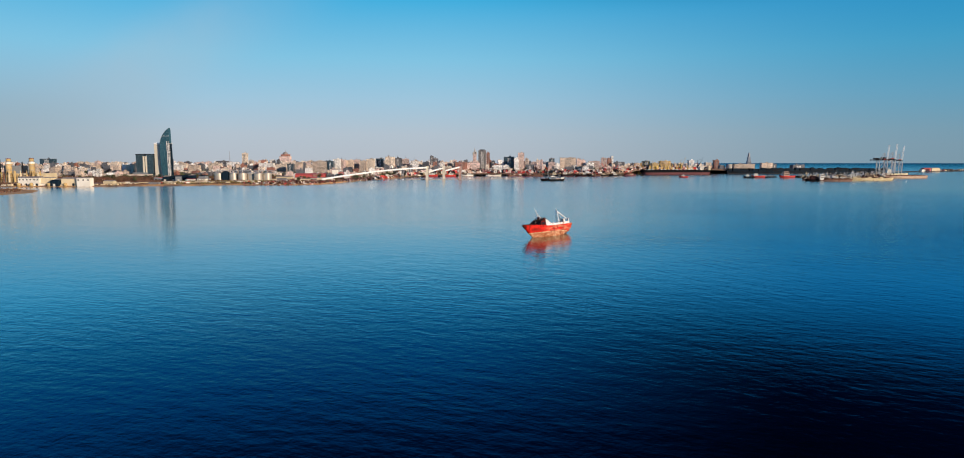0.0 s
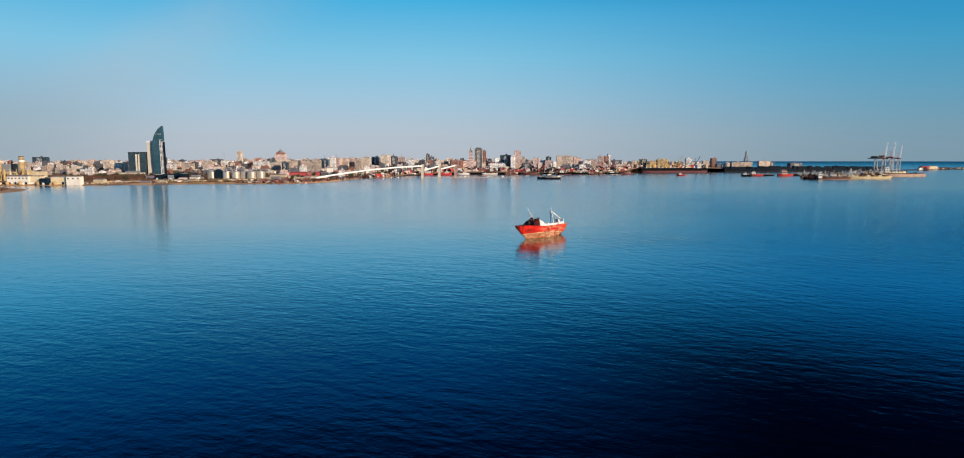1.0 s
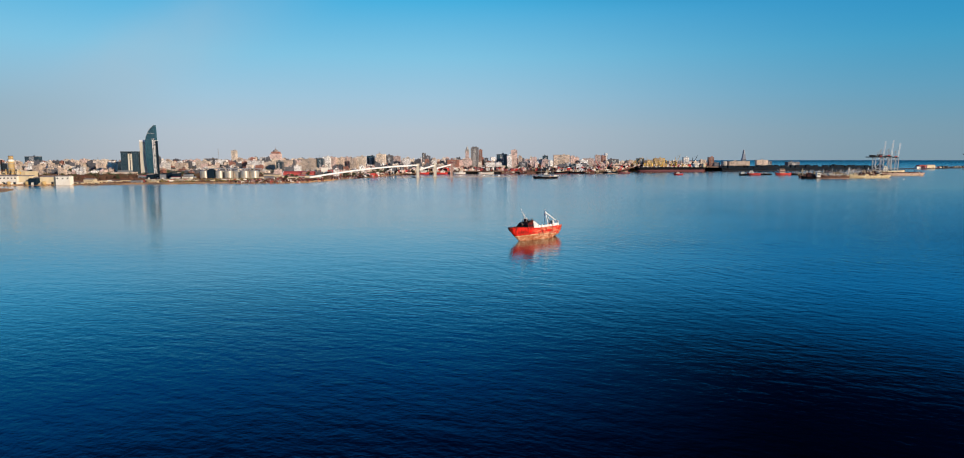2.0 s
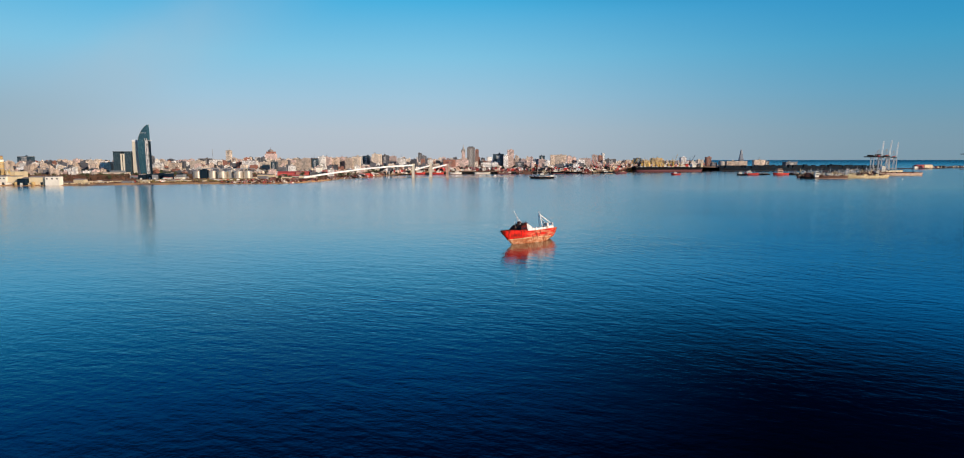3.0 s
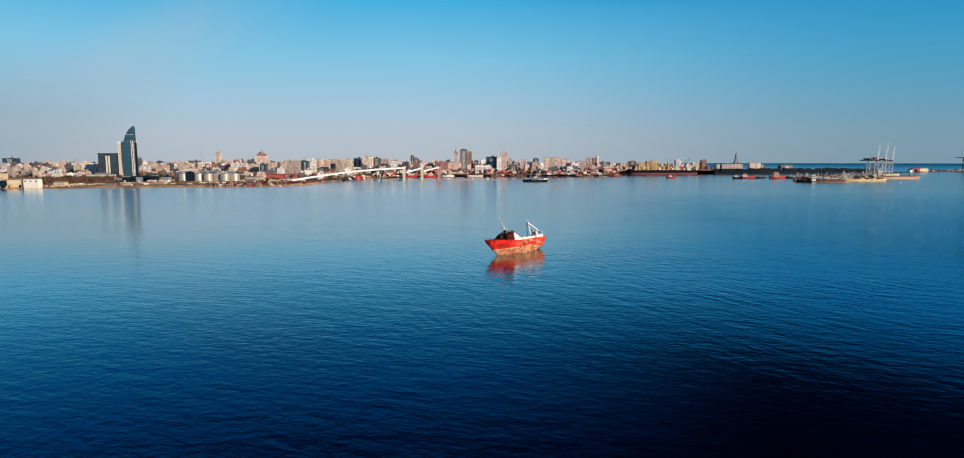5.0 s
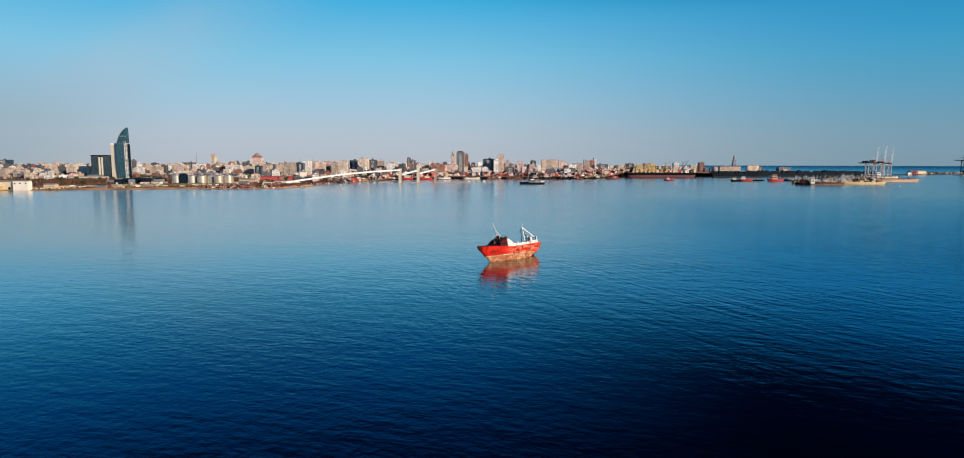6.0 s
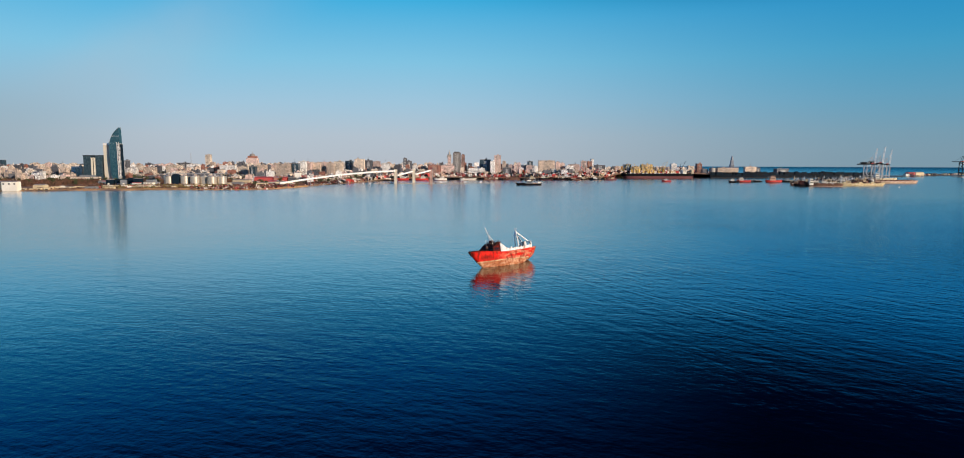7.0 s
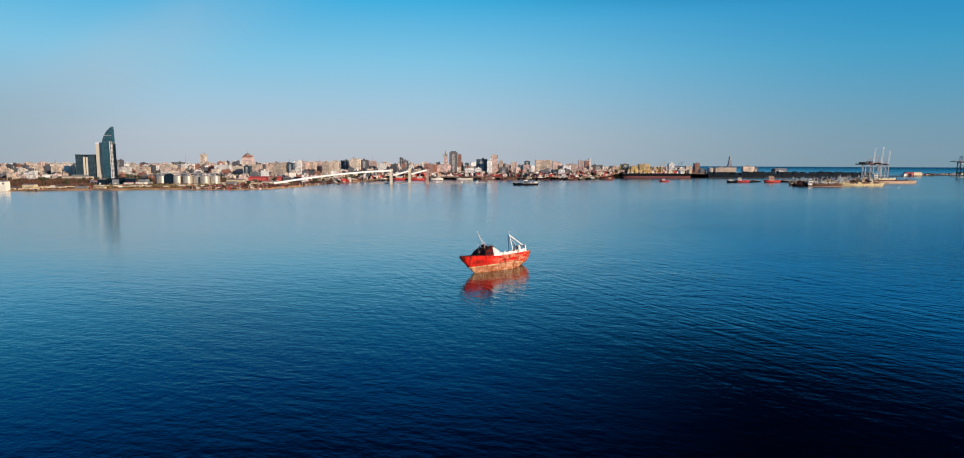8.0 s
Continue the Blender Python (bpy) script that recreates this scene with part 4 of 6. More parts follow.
def build_dark_block():
    z0 = ground_z(-1124, 2150) - 0.5
    t = thing("office_block", pose(-1124, 2160, z0), "dark blue-grey glass office block with a cream stair shaft", "building")
    for x0, x1 in ((-28, -4.6), (8.6, 28)):
        bm = bmesh.new()
        box(bm, x0, x1, -12, 12, 0, 74)
        part("glass_wing", bm, OFFICE_GLASS, t)
    for x0, x1 in ((-4.55, 0.4), (3.6, 8.55)):
        bm = bmesh.new()
        box(bm, x0, x1, -12.8, 10, 0, 69)
        part("stair_shaft", bm, CREAM_PLAIN, t, "cream plastered stair shaft")
    bm = bmesh.new()
    box(bm, 0.45, 3.55, -11.5, 10, 0, 68)
    part("shaft_slot", bm, DARK_STONE, t)
    bm = bmesh.new()
    box(bm, -28.5, 28.5, -12.5, 12.5, 74.02, 76.5)
    part("roof_band", bm, DARK_STEEL, t)
    # podium in front of both
    p = thing("podium_building", pose(-1098, 2105, ground_z(-1098, 2105) - 0.5), "low cream and grey podium building below the towers", "building")
    bm = bmesh.new()
    box(bm, -88, 16, -10, 10, 0, 11)
    part("wall", bm, WALLS["cream"], p)
    bm = bmesh.new()
    box(bm, -89, 17, -11, 11, 11.01, 12.2)
    part("roof", bm, ROOF, p)
    bm = bmesh.new()
    box(bm, -40, 2, -6, 8, 12.21, 17)
    part("upper_hall", bm, SHED_GREY, p)
    for k in range(13):
        bm = bmesh.new()
        box(bm, -85 + 7.7 * k, -79.5 + 7.7 * k, -10.15, -9.9, 2.5, 6.5)
        part("window_strip", bm, DARK_GLASS, p)


build_glass_tower()
build_dark_block()


# ---- city ----
def building(x, y, w, d, top, wall, turn=0.0, group="city buildings", label="", name="building", roof=None):
    z0 = min(ground_z(x - w / 2, y), ground_z(x + w / 2, y), ground_z(x, y - d / 2)) - 1.0
    h = max(5.0, top - z0)
    kind = {"glass": "dark glass-fronted", "slate": "dark grey", "brick": "red-brown brick"}.get(wall, wall)
    size = "tall" if h > 50 else "mid-rise" if h > 22 else "low"
    b = thing(name, pose(x, y, z0, 0, 0, turn), label or "%s %s city building with many small windows" % (size, kind), "building", group)
    bm = bmesh.new()
    box(bm, -w / 2, w / 2, -d / 2, d / 2, 0, h)
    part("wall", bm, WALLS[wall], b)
    bm = bmesh.new()
    box(bm, -w / 2 - 0.35, w / 2 + 0.35, -d / 2 - 0.35, d / 2 + 0.35, h + 0.004, h + 0.9)
    part("roof", bm, roof or ROOF, b)
    if w > 12:
        rng = random.Random(int(x * 7 + y))
        k = rng.uniform(-0.25, 0.25) * w
        bm = bmesh.new()
        box(bm, k - 3.2, k + 3.2, -2.5, 3, h + 0.91, h + rng.uniform(3.0, 5.5))
        part("roof_hut", bm, WALLS[wall], b)
        if rng.random() < 0.5:
            bm = bmesh.new()
            lathe(bm, [(1.3, h + 0.91), (1.3, h + 3.4), (0.4, h + 4.0)], 8, (-k * 1.1 + 6.5, 0))
            part("water_tank", bm, GREY_STEEL, b)
        if rng.random() < 0.45:
            bm = bmesh.new()
            beam(bm, (k, 0, h + 3), (k, 0, h + rng.uniform(8, 14)), 0.35, 0.2, 4)
            beam(bm, (k - 1.5, 0, h + 6.5), (k + 1.5, 0, h + 6.5), 0.2, n=4)
            part("roof_antenna", bm, DARK_STEEL, b)
        if h > 24:
            # balcony slabs on the front, one for each storey
            bm = bmesh.new()
            box(bm, -w * 0.18, w * 0.18, -d / 2 - 1.3, -d / 2 + 0.1, 0, 0.9)
            slab = done("balcony", bm, WHITE_STEEL if wall in ("white", "glass", "slate") else CONCRETE)
            for i in range(2, min(int(h / 3.2), 24)):
                part("balcony", slab, CONCRETE, b).matrix_basis = pose(0, 0, i * 3.2 - 0.5)
    return b, h


WEST = [
    (-1982, 2950, 62, 68, "glass"), (-1607, 2700, 14, 56, "pink"), (-1482, 2600, 45, 51, "cream"), (-1304, 2300, 25, 40, "sand"),
    (-1305, 2370, 24, 44, "white"), (-1252, 2300, 21, 44, "cream"), (-1305, 2700, 18, 66, "slate"), (-1128, 2400, 27, 42, "white"),
    (-1202, 2600, 27, 47, "cream"), (-1070, 2400, 39, 42, "sand"), (-1214, 2800, 41, 52, "pink"), (-1036, 2500, 39, 48, "cream"), (-1167, 2900, 51, 57, "slate"),
]
MID = [
    (-1023, 2650, 44, 52, "white"), (-1101, 3000, 21, 93, "cream"), (-952, 2700, 28, 53, "pink"), (-817, 2450, 53, 49, "white"),
    (-744, 2400, 35, 45, "cream"), (-697, 2350, 20, 46, "glass"), (-715, 2500, 35, 49, "sand"), (-710, 2600, 34, 51, "pink"),
    (-590, 2350, 51, 54, "sand"), (-551, 2350, 20, 56, "glass"), (-541, 2400, 25, 63, "white"), (-530, 2450, 21, 61, "pink"),
    (-506, 2470, 26, 59, "sand"), (-491, 2510, 26, 61, "pink"), (-443, 2400, 25, 57, "sand"), (-425, 2450, 30, 63, "cream"),
]
OLD_TOWN = [
    (-404, 2550, 27, 66, "glass"), (-357, 2500, 35, 72, "cream"), (-339, 2600, 27, 68, "slate"), (-309, 2600, 27, 64, "pink"), (-268, 2550, 32, 57, "white"),
    (-227, 2900, 15, 78, "slate"), (-209, 2900, 20, 67, "slate"), (-82, 2480, 46, 51, "brick"), (-35, 2500, 49, 49, "pink"), (22, 2560, 13, 88, "brick"),
    (107, 2620, 42, 72, "glass"), (154, 2590, 25, 88, "pink"), (59, 2480, 33, 40, "white"), (134, 2570, 18, 66, "white"), (183, 2500, 31, 42, "slate"), (-1, 2546, 30, 97, "slate"),
]
PORT_SIDE = [
    (217, 2500, 36, 38, "pink"), (310, 2900, 23, 66, "glass"), (356, 2700, 66, 69, "sand"), (404, 2720, 17, 64, "pink"), (424, 2740, 20, 58, "pink"),
    (440, 2650, 30, 49, "white"), (466, 2700, 44, 54, "pink"), (524, 2800, 22, 68, "pink"), (552, 2820, 18, 66, "brick"), (569, 2900, 10, 67, "slate"), (579, 2900, 10, 77, "white"),
    (592, 2800, 43, 51, "slate"), (694, 2750, 30, 54, "glass"), (908, 2820, 23, 57, "white"), (993, 2850, 26, 47, "cream"), (1046, 2900, 21, 58, "brick"), (1053, 2850, 23, 34, "slate"),
]
taken = []
for rows_ in (WEST, MID, OLD_TOWN, PORT_SIDE):
    for x, y, w, top, wall in rows_:
        building(x, y, w, random.uniform(16, 26), top, wall)
        taken.append((x, y, w))


def build_city():
    """Near rows as buildings of their own; the mass of houses behind and between is one joined object."""
    rng = random.Random(7)
    names = ["white", "cream", "sand", "pink", "white", "brick", "slate", "cream", "sand", "slate", "white", "pink"]
    west = ["white", "cream", "sand", "cream", "slate", "brick", "slate", "cream", "sand", "slate", "white", "sand", "pink"]
    made = 0
    far = bmesh.new()
    slots = list(WALLS)
    far_faces = []
    for yy in range(1990, 3400, 40):
        for xx in range(-2800, 1130, 28):
            x, y = xx + rng.uniform(-11, 11), yy + rng.uniform(-15, 15)
            if y < shore_y(x) + (640 if x < -640 else 420 if x < -300 else 45) or abs(x) > 0.88 * y + 60 or x > 0.40 * y - 40:
                continue
            if any(abs(x - q[0]) < q[2] / 2 + 20 and abs(y - q[1]) < 28 for q in taken) or math.hypot(x + 1080, y - 2150) < 110:
                continue
            w, d = rng.uniform(9, 25), rng.uniform(9, 20)
            h = rng.choice((5, 6, 6, 7, 9, 9, 11, 12, 15, 18, 24, 28)) * rng.uniform(0.8, 1.15)
            if x > 300:
                h = min(h, 20)
            elif y > 2520 and x > -0.36 * y:
                h = h * 1.1 + rng.choice((0, 0, 3, 8))
            top, wall, turn = ground_z(x, y) + h, rng.choice(west if x < -600 else names), rng.uniform(-14, 14)
            if made < 225 and y < 2450 and rng.random() < 0.55:
                building(x, y, w, d, top, wall, turn)
                made += 1
                continue
            m = pose(x, y, 0, 0, 0, turn)
            z0 = ground_z(x, y) - 2
            vs = box(far, -w / 2, w / 2, -d / 2, d / 2, z0, top)
            if h > 10:
                k = rng.uniform(-0.3, 0.3) * w
                vs += box(far, k - 2.5, k + 2.5, -2, 2, top + 0.01, top + rng.uniform(2, 4.5))
            for v in vs:
                v.co = m @ v.co
            far_faces.append((len(vs) // 8 * 6, slots.index(wall)))
    far.faces.ensure_lookup_table()
    i = 0
    for n, s in far_faces:
        for f in far.faces[i:i + n]:
            f.material_index = s
        i += n
    me = done("city_houses", far, WALLS[slots[0]])
    for s in slots[1:]:
        me.materials.append(WALLS[s])
    tagged(new("city_houses", me), "dense mass of cream white and brick city houses", "houses", kind="stuff")


build_city()


# ---- landmark towers of the old town ----
def build_landmarks():
    # wide tower with a stepped, domed top
    x, y = -984, 3230
    z0 = ground_z(x, y) - 1
    t = thing("domed_tower", pose(x, y, z0), "broad brown-pink tower block with stepped domed top", "tower")
    bm = bmesh.new()
    box(bm, -26, 26, -14, 14, 0, 58)
    part("wall", bm, WALLS["pink"], t)
    bm = bmesh.new()
    box(bm, -19, 21, -12, 12, 58.01, 68)
    part("upper_storey", bm, WALLS["brick"], t)
    bm = bmesh.new()
    lathe(bm, [(13, 68.01), (13, 71), (11, 75), (6, 78), (1, 79), (0.6, 88)], 20)
    part("dome", bm, ROOF, t)
    # ornate spired tower
    x, y = -32, 2650
    z0 = ground_z(x, y) - 1
    t = thing("spired_tower", pose(x, y, z0), "ornate pinkish tower tapering to a small lantern", "tower")
    bm = bmesh.new()
    box(bm, -30, 14, -14, 14, 0, 34)
    part("base_block", bm, WALLS["pink"], t)
    bm = bmesh.new()
    box(bm, -7, 7, -7, 7, 34.01, 66)
    part("shaft", bm, WALLS["pink"], t)
    for sx in (-6, 6):
        bm = bmesh.new()
        lathe(bm, [(2.2, 60), (2.4, 69), (1.6, 72), (0.2, 75)], 10, (sx, -6))
        part("turret", bm, CONCRETE, t)
    bm = bmesh.new()
    lathe(bm, [(5, 66), (5, 72), (3.6, 76), (3.2, 80), (1.2, 84), (0.3, 92)], 14)
    part("lantern", bm, CONCRETE, t)
    # dark grey slab tower
    x, y = -1, 2546
    z0 = ground_z(x, y) - 1
    t = thing("slab_tower", pose(x, y, z0), "tall dark brown-grey office slab with ribbed front", "tower")
    bm = bmesh.new()
    box(bm, -14, 14, -10, 10, 0, 97 - z0)
    part("wall", bm, WALLS["slate"], t)
    fin = bmesh.new()
    box(fin, -0.5, 0.5, -11.0, -10.0, 0, 95 - z0)
    fin = done("fin", fin, CONCRETE)
    for k in range(8):
        part("fin", fin, CONCRETE, t).matrix_basis = pose(-13 + 26 * k / 7, 0, 0)
    bm = bmesh.new()
    box(bm, -10, 8, -6, 6, 97 - z0 + 0.01, 101 - z0)
    part("plant_room", bm, DARK_STONE, t)
    # pointed tower over the harbour station
    x, y = 1296, 3150
    t = thing("pointed_tower", pose(x, y, 1.5), "grey slender tower with a stepped pointed crown", "tower")
    bm = bmesh.new()
    box(bm, -9, 9, -9, 9, 0, 52)
    part("shaft", bm, TOWER_GREY, t)
    for k in range(5):
        bm = bmesh.new()
        box(bm, -6 + 2.6 * k, -4.8 + 2.6 * k, -9.1, -8.9, 6, 48)
        part("window_strip", bm, DARK_GLASS, t)
    bm = bmesh.new()
    box(bm, -7, 7, -7, 7, 52.01, 72, 1.5)
    part("upper_stage", bm, TOWER_GREY, t)
    bm = bmesh.new()
    lathe(bm, [(5.8, 72), (5.8, 80), (4.6, 87), (2.2, 91), (0.6, 94)], 10)
    part("spire", bm, GREY_STEEL, t)
    # radio mast
    z0 = ground_z(-1094, 2800)
    t = thing("radio_mast", pose(-1094, 2800, z0), "slim grey lattice radio mast above the roofs", "mast")
    bm = bmesh.new()
    for a, b in ((-1.6, -1.6), (1.6, -1.6), (0, 1.8)):
        beam(bm, (a, b, 0), (a * 0.3, b * 0.3, 76), 0.45, 0.35, 4)
    for k in range(12):
        z = 6 * k + 3
        s = 1 - 0.7 * z / 76
        beam(bm, (-1.6 * s, -1.6 * s, z), (1.6 * s, -1.6 * s, z + 5), 0.3, n=4)
        beam(bm, (1.6 * s, -1.6 * s, z), (0, 1.8 * s, z + 5), 0.3, n=4)
    part("lattice", bm, GREY_STEEL, t)


build_landmarks()


# ---- grain terminal: silos, conveyor, sheds ----
def silo(x, y, r, h, group="grain silos"):
    s = thing("grain_silo", pose(x, y, ground_z(x, y) - 0.5), "round galvanised steel grain silo with conical roof", "silo", group)
    bm = bmesh.new()
    prof = [(r + 0.3, 0), (r + 0.3, 1.2)]
    k = 18
    for i in range(k):
        z = 1.2 + (h - 1.2) * i / k
        prof += [(r, z + 0.01), (r + 0.10, z + 0.5 * (h - 1.2) / k)]
    prof.append((r, h))
    lathe(bm, prof, 36)
    part("shell", bm, SILO_STEEL, s, "", True)
    bm = bmesh.new()
    lathe(bm, [(r + 0.35, h + 0.01), (r + 0.35, h + 0.4), (1.6, h + r * 0.28), (1.6, h + r * 0.28 + 1.6), (0.8, h + r * 0.28 + 2.1)], 36)
    part("roof_cone", bm, SILO_STEEL, s)
    bm = bmesh.new()
    beam(bm, (r + 0.2, 0, 0), (r + 0.2, 0, h), 0.22, n=4)
    bar = done("stiffener", bm, GREY_STEEL)
    for i in range(18):
        part("stiffener", bar, GREY_STEEL, s).matrix_basis = pose(0, 0, 0, 0, 0, 20 * i)


def build_silos():
    silo(-742, 1815, 12, 21)
    silo(-701, 1815, 11.5, 21)
    for k in range(4):
        silo(-674.5 + 22.0 * k, 1812 + 10 * (k % 2), 11.9, 20.5)
    # blue elevator house between the first two
    z0 = ground_z(-721, 1812) - 0.5
    t = thing("elevator_house", pose(-721.5, 1812, z0), "narrow dark blue steel elevator house between silos", "building")
    bm = bmesh.new()
    box(bm, -8.3, 8.3, -8, 8, 0, 24)
    part("wall", bm, BLUE_SHEET, t)
    bm = bmesh.new()
    prism(bm, [(-8.8, 24.01), (8.8, 24.01), (0, 27.5)], -8.5, 8.5)
    part("roof", bm, BLUE_SHEET, t)
    # head walkway over the row
    g = thing("silo_walkway", pose(-672, 1822, ground_z(-672, 1822) + 23.5), "steel conveyor walkway over the silo roofs", "walkway")
    bm = bmesh.new()
    box(bm, -82, 84, -1.2, 1.2, 2.6, 4.6)
    part("gallery", bm, GREY_STEEL, g)
    for k in range(8):
        bm = bmesh.new()
        beam(bm, (-78 + 22 * k, 0, -3), (-78 + 22 * k, 0, 2.6), 0.4, n=4)
        part("trestle", bm, GREY_STEEL, g)


build_silos()


def gallery(parent, a, b, half, high, name="gallery"):
    """A roofed conveyor bridge from a to b, with ribs along its sides."""
    bm = bmesh.new()
    a, b = Vector(a), Vector(b)
    way = (b - a).normalized()
    side = Vector((way.y, -way.x, 0)).normalized() * half
    up = Vector((0, 0, high))
    ring = []
    for p in (a, b):
        ring.append([bm.verts.new(q) for q in (p - side, p + side, p + side + up, p + up * 1.25, p - side + up)])
    for i in range(5):
        bm.faces.new((ring[0][i], ring[0][(i + 1) % 5], ring[1][(i + 1) % 5], ring[1][i]))
    bm.faces.new(ring[0])
    bm.faces.new(ring[1])
    part(name, bm, WHITE_STEEL, parent, "white sheet-clad conveyor gallery")
    n = max(2, int((b - a).length / 18))
    for k in range(n + 1):
        bm = bmesh.new()
        p = a + (b - a) * (k / n)
        beam(bm, p + side * 1.03, p + side * 1.03 + up, 0.25, n=4)
        part("rib", bm, GREY_STEEL, parent)


def build_conveyor():
    c = thing("grain_conveyor", pose(0, 0, 0), "long white inclined grain conveyor on concrete pylons", "conveyor")
    tops = [(-166, 1935, 36), (-118, 1972, 36.5), (-70, 2010, 41)]
    # a bowed gallery climbs from the shore to the first pylon
    pts = [(-424, 1700, 7.0), (-365, 1754, 16.5), (-300, 1813, 25.5), (-232, 1875, 31.5), (-166, 1935, 35.0)]
    for a, b in zip(pts, pts[1:]):
        gallery(c, a, b, 2.3, 3.5)
    gallery(c, (-162, 1939, 21.5), (-120, 1971, 33.5), 2.3, 3.5)
    gallery(c, (-115, 1975, 24.5), (-72, 2009, 35.5), 2.3, 3.5)
    for x, y, h in tops:
        bm = bmesh.new()
        box(bm, x - 3.8, x + 3.8, y - 3.5, y + 3.5, -2, h)
        part("pylon_shaft", bm, PINK_STONE if x > -80 else CREAM_PLAIN, c, "pale concrete pylon")
        for dx in (-3.9, 3.9):
            bm = bmesh.new()
            box(bm, x + dx - 0.7, x + dx + 0.7, y - 4.0, y - 3.4, -2, h)
            part("pylon_rib", bm, CONCRETE, c)
        bm = bmesh.new()
        box(bm, x - 4.2, x + 4.2, y - 4.2, y + 4.2, h + 0.01, h + 5.2)
        part("pylon_head", bm, MAROON_PAINT if x > -80 else CREAM_PLAIN, c)
    for x, y, z in pts[1:4]:
        bm = bmesh.new()
        for s in (-2.2, 2.2):
            beam(bm, (x + s * 1.8, y, -2), (x + s, y, z), 0.55, n=5)
        part("trestle", bm, GREY_STEEL, c)
    # low mole that carries the pylons, with fender piles
    m = thing("pylon_mole", pose(0, 0, 0), "low dark concrete mole under the conveyor pylons", "pier")
    bm = bmesh.new()
    a, b = Vector((-230, 1938, 0)), Vector((135, 2030, 0))
    side = Vector((-0.24, 0.97, 0)) * 5
    va = [bm.verts.new(p) for p in (a - side - Vector((0, 0, 2)), a + side - Vector((0, 0, 2)), a + side + Vector((0, 0, 1.9)), a - side + Vector((0, 0, 1.9)))]
    vb = [bm.verts.new(p) for p in (b - side - Vector((0, 0, 2)), b + side - Vector((0, 0, 2)), b + side + Vector((0, 0, 1.9)), b - side + Vector((0, 0, 1.9)))]
    for i in range(4):
        bm.faces.new((va[i], va[(i + 1) % 4], vb[(i + 1) % 4], vb[i]))
    bm.faces.new(va)
    bm.faces.new(vb)
    part("deck", bm, CONCRETE, m)
    for k in range(22):
        p = a + (b - a) * (k / 21)
        bm = bmesh.new()
        beam(bm, (p.x, p.y - 5.6, -2), (p.x, p.y - 5.6, 2.6), 0.6)
        part("fender_pile", bm, DARK_STONE, m)
    for x in (-40, 30, 75):
        p = a + (b - a) * ((x + 230) / 365)
        h = thing("mole_hut", pose(p.x, p.y, 1.9), "small pale hut on the dark mole", "hut", "mole huts")
        bm = bmesh.new()
        box(bm, -3, 3, -2.5, 2.5, 0, 3.4)
        part("wall", bm, WHITE_STEEL, h)
        bm = bmesh.new()
        prism(bm, [(-3.4, 3.41), (3.4, 3.41), (0, 4.6)], -2.8, 2.8)
        part("roof", bm, ROOF, h)


build_conveyor()


def shed(x, y, w, d, h, wall, roof, label, turn=0.0, doors=0, gables=1, group="", door_mat=None, clerestory=False):
    """An industrial shed with pitched bays and doors."""
    z0 = ground_z(x, y) - 0.6
    s = thing("warehouse", pose(x, y, z0, 0, 0, turn), label, "warehouse", group)
    bm = bmesh.new()
    box(bm, -w / 2, w / 2, -d / 2, d / 2, 0, h)
    part("wall", bm, wall, s)
    for k in range(gables):
        bm = bmesh.new()
        x0, x1 = -w / 2 + w * k / gables, -w / 2 + w * (k + 1) / gables
        if gables > 1 or w < d:
            prism(bm, [(x0 + 0.05, h + 0.01), (x1 - 0.05, h + 0.01), ((x0 + x1) / 2, h + min(5.0, (x1 - x0) * 0.16))], -d / 2 - 0.5, d / 2 + 0.5)
        else:
            vs = box(bm, -w / 2 - 0.5, w / 2 + 0.5, -d / 2 - 0.5, d / 2 + 0.5, h + 0.01, h + d * 0.15)
            for v in vs[4:]:
                v.co.y *= 0.03
        part("roof", bm, roof, s)
    for k in range(doors):
        bm = bmesh.new()
        cx = -w / 2 + w * (k + 0.5) / doors
        box(bm, cx - 2.6, cx + 2.6, -d / 2 - 0.15, -d / 2 + 0.1, 0, min(5.5, h * 0.6))
        part("door", bm, door_mat or BLUE_SHEET, s)
    if clerestory:
        for k in range(max(3, int(w / 8))):
            bm = bmesh.new()
            cx = -w / 2 + 4 + k * (w - 8) / max(2, int(w / 8) - 1)
            box(bm, cx - 1.6, cx + 1.6, -d / 2 - 0.1, -d / 2 + 0.1, h * 0.70, h * 0.85)
            part("window", bm, DARK_GLASS, s)
    return s


SHED_WHITE = plain("white_sheet_wall", (0.84, 0.78, 0.68), 0.7, dirt=(0.5, 0.42, 0.3), coarse=0.06)
SHED_CREAM = plain("cream_sheet_wall", (0.68, 0.56, 0.36), 0.75, dirt=(0.4, 0.3, 0.2), coarse=0.06)
OCHRE = plain("ochre_stack_paint", (0.52, 0.36, 0.15), 0.8, dirt=(0.25, 0.15, 0.08), coarse=0.1, amount=0.7)


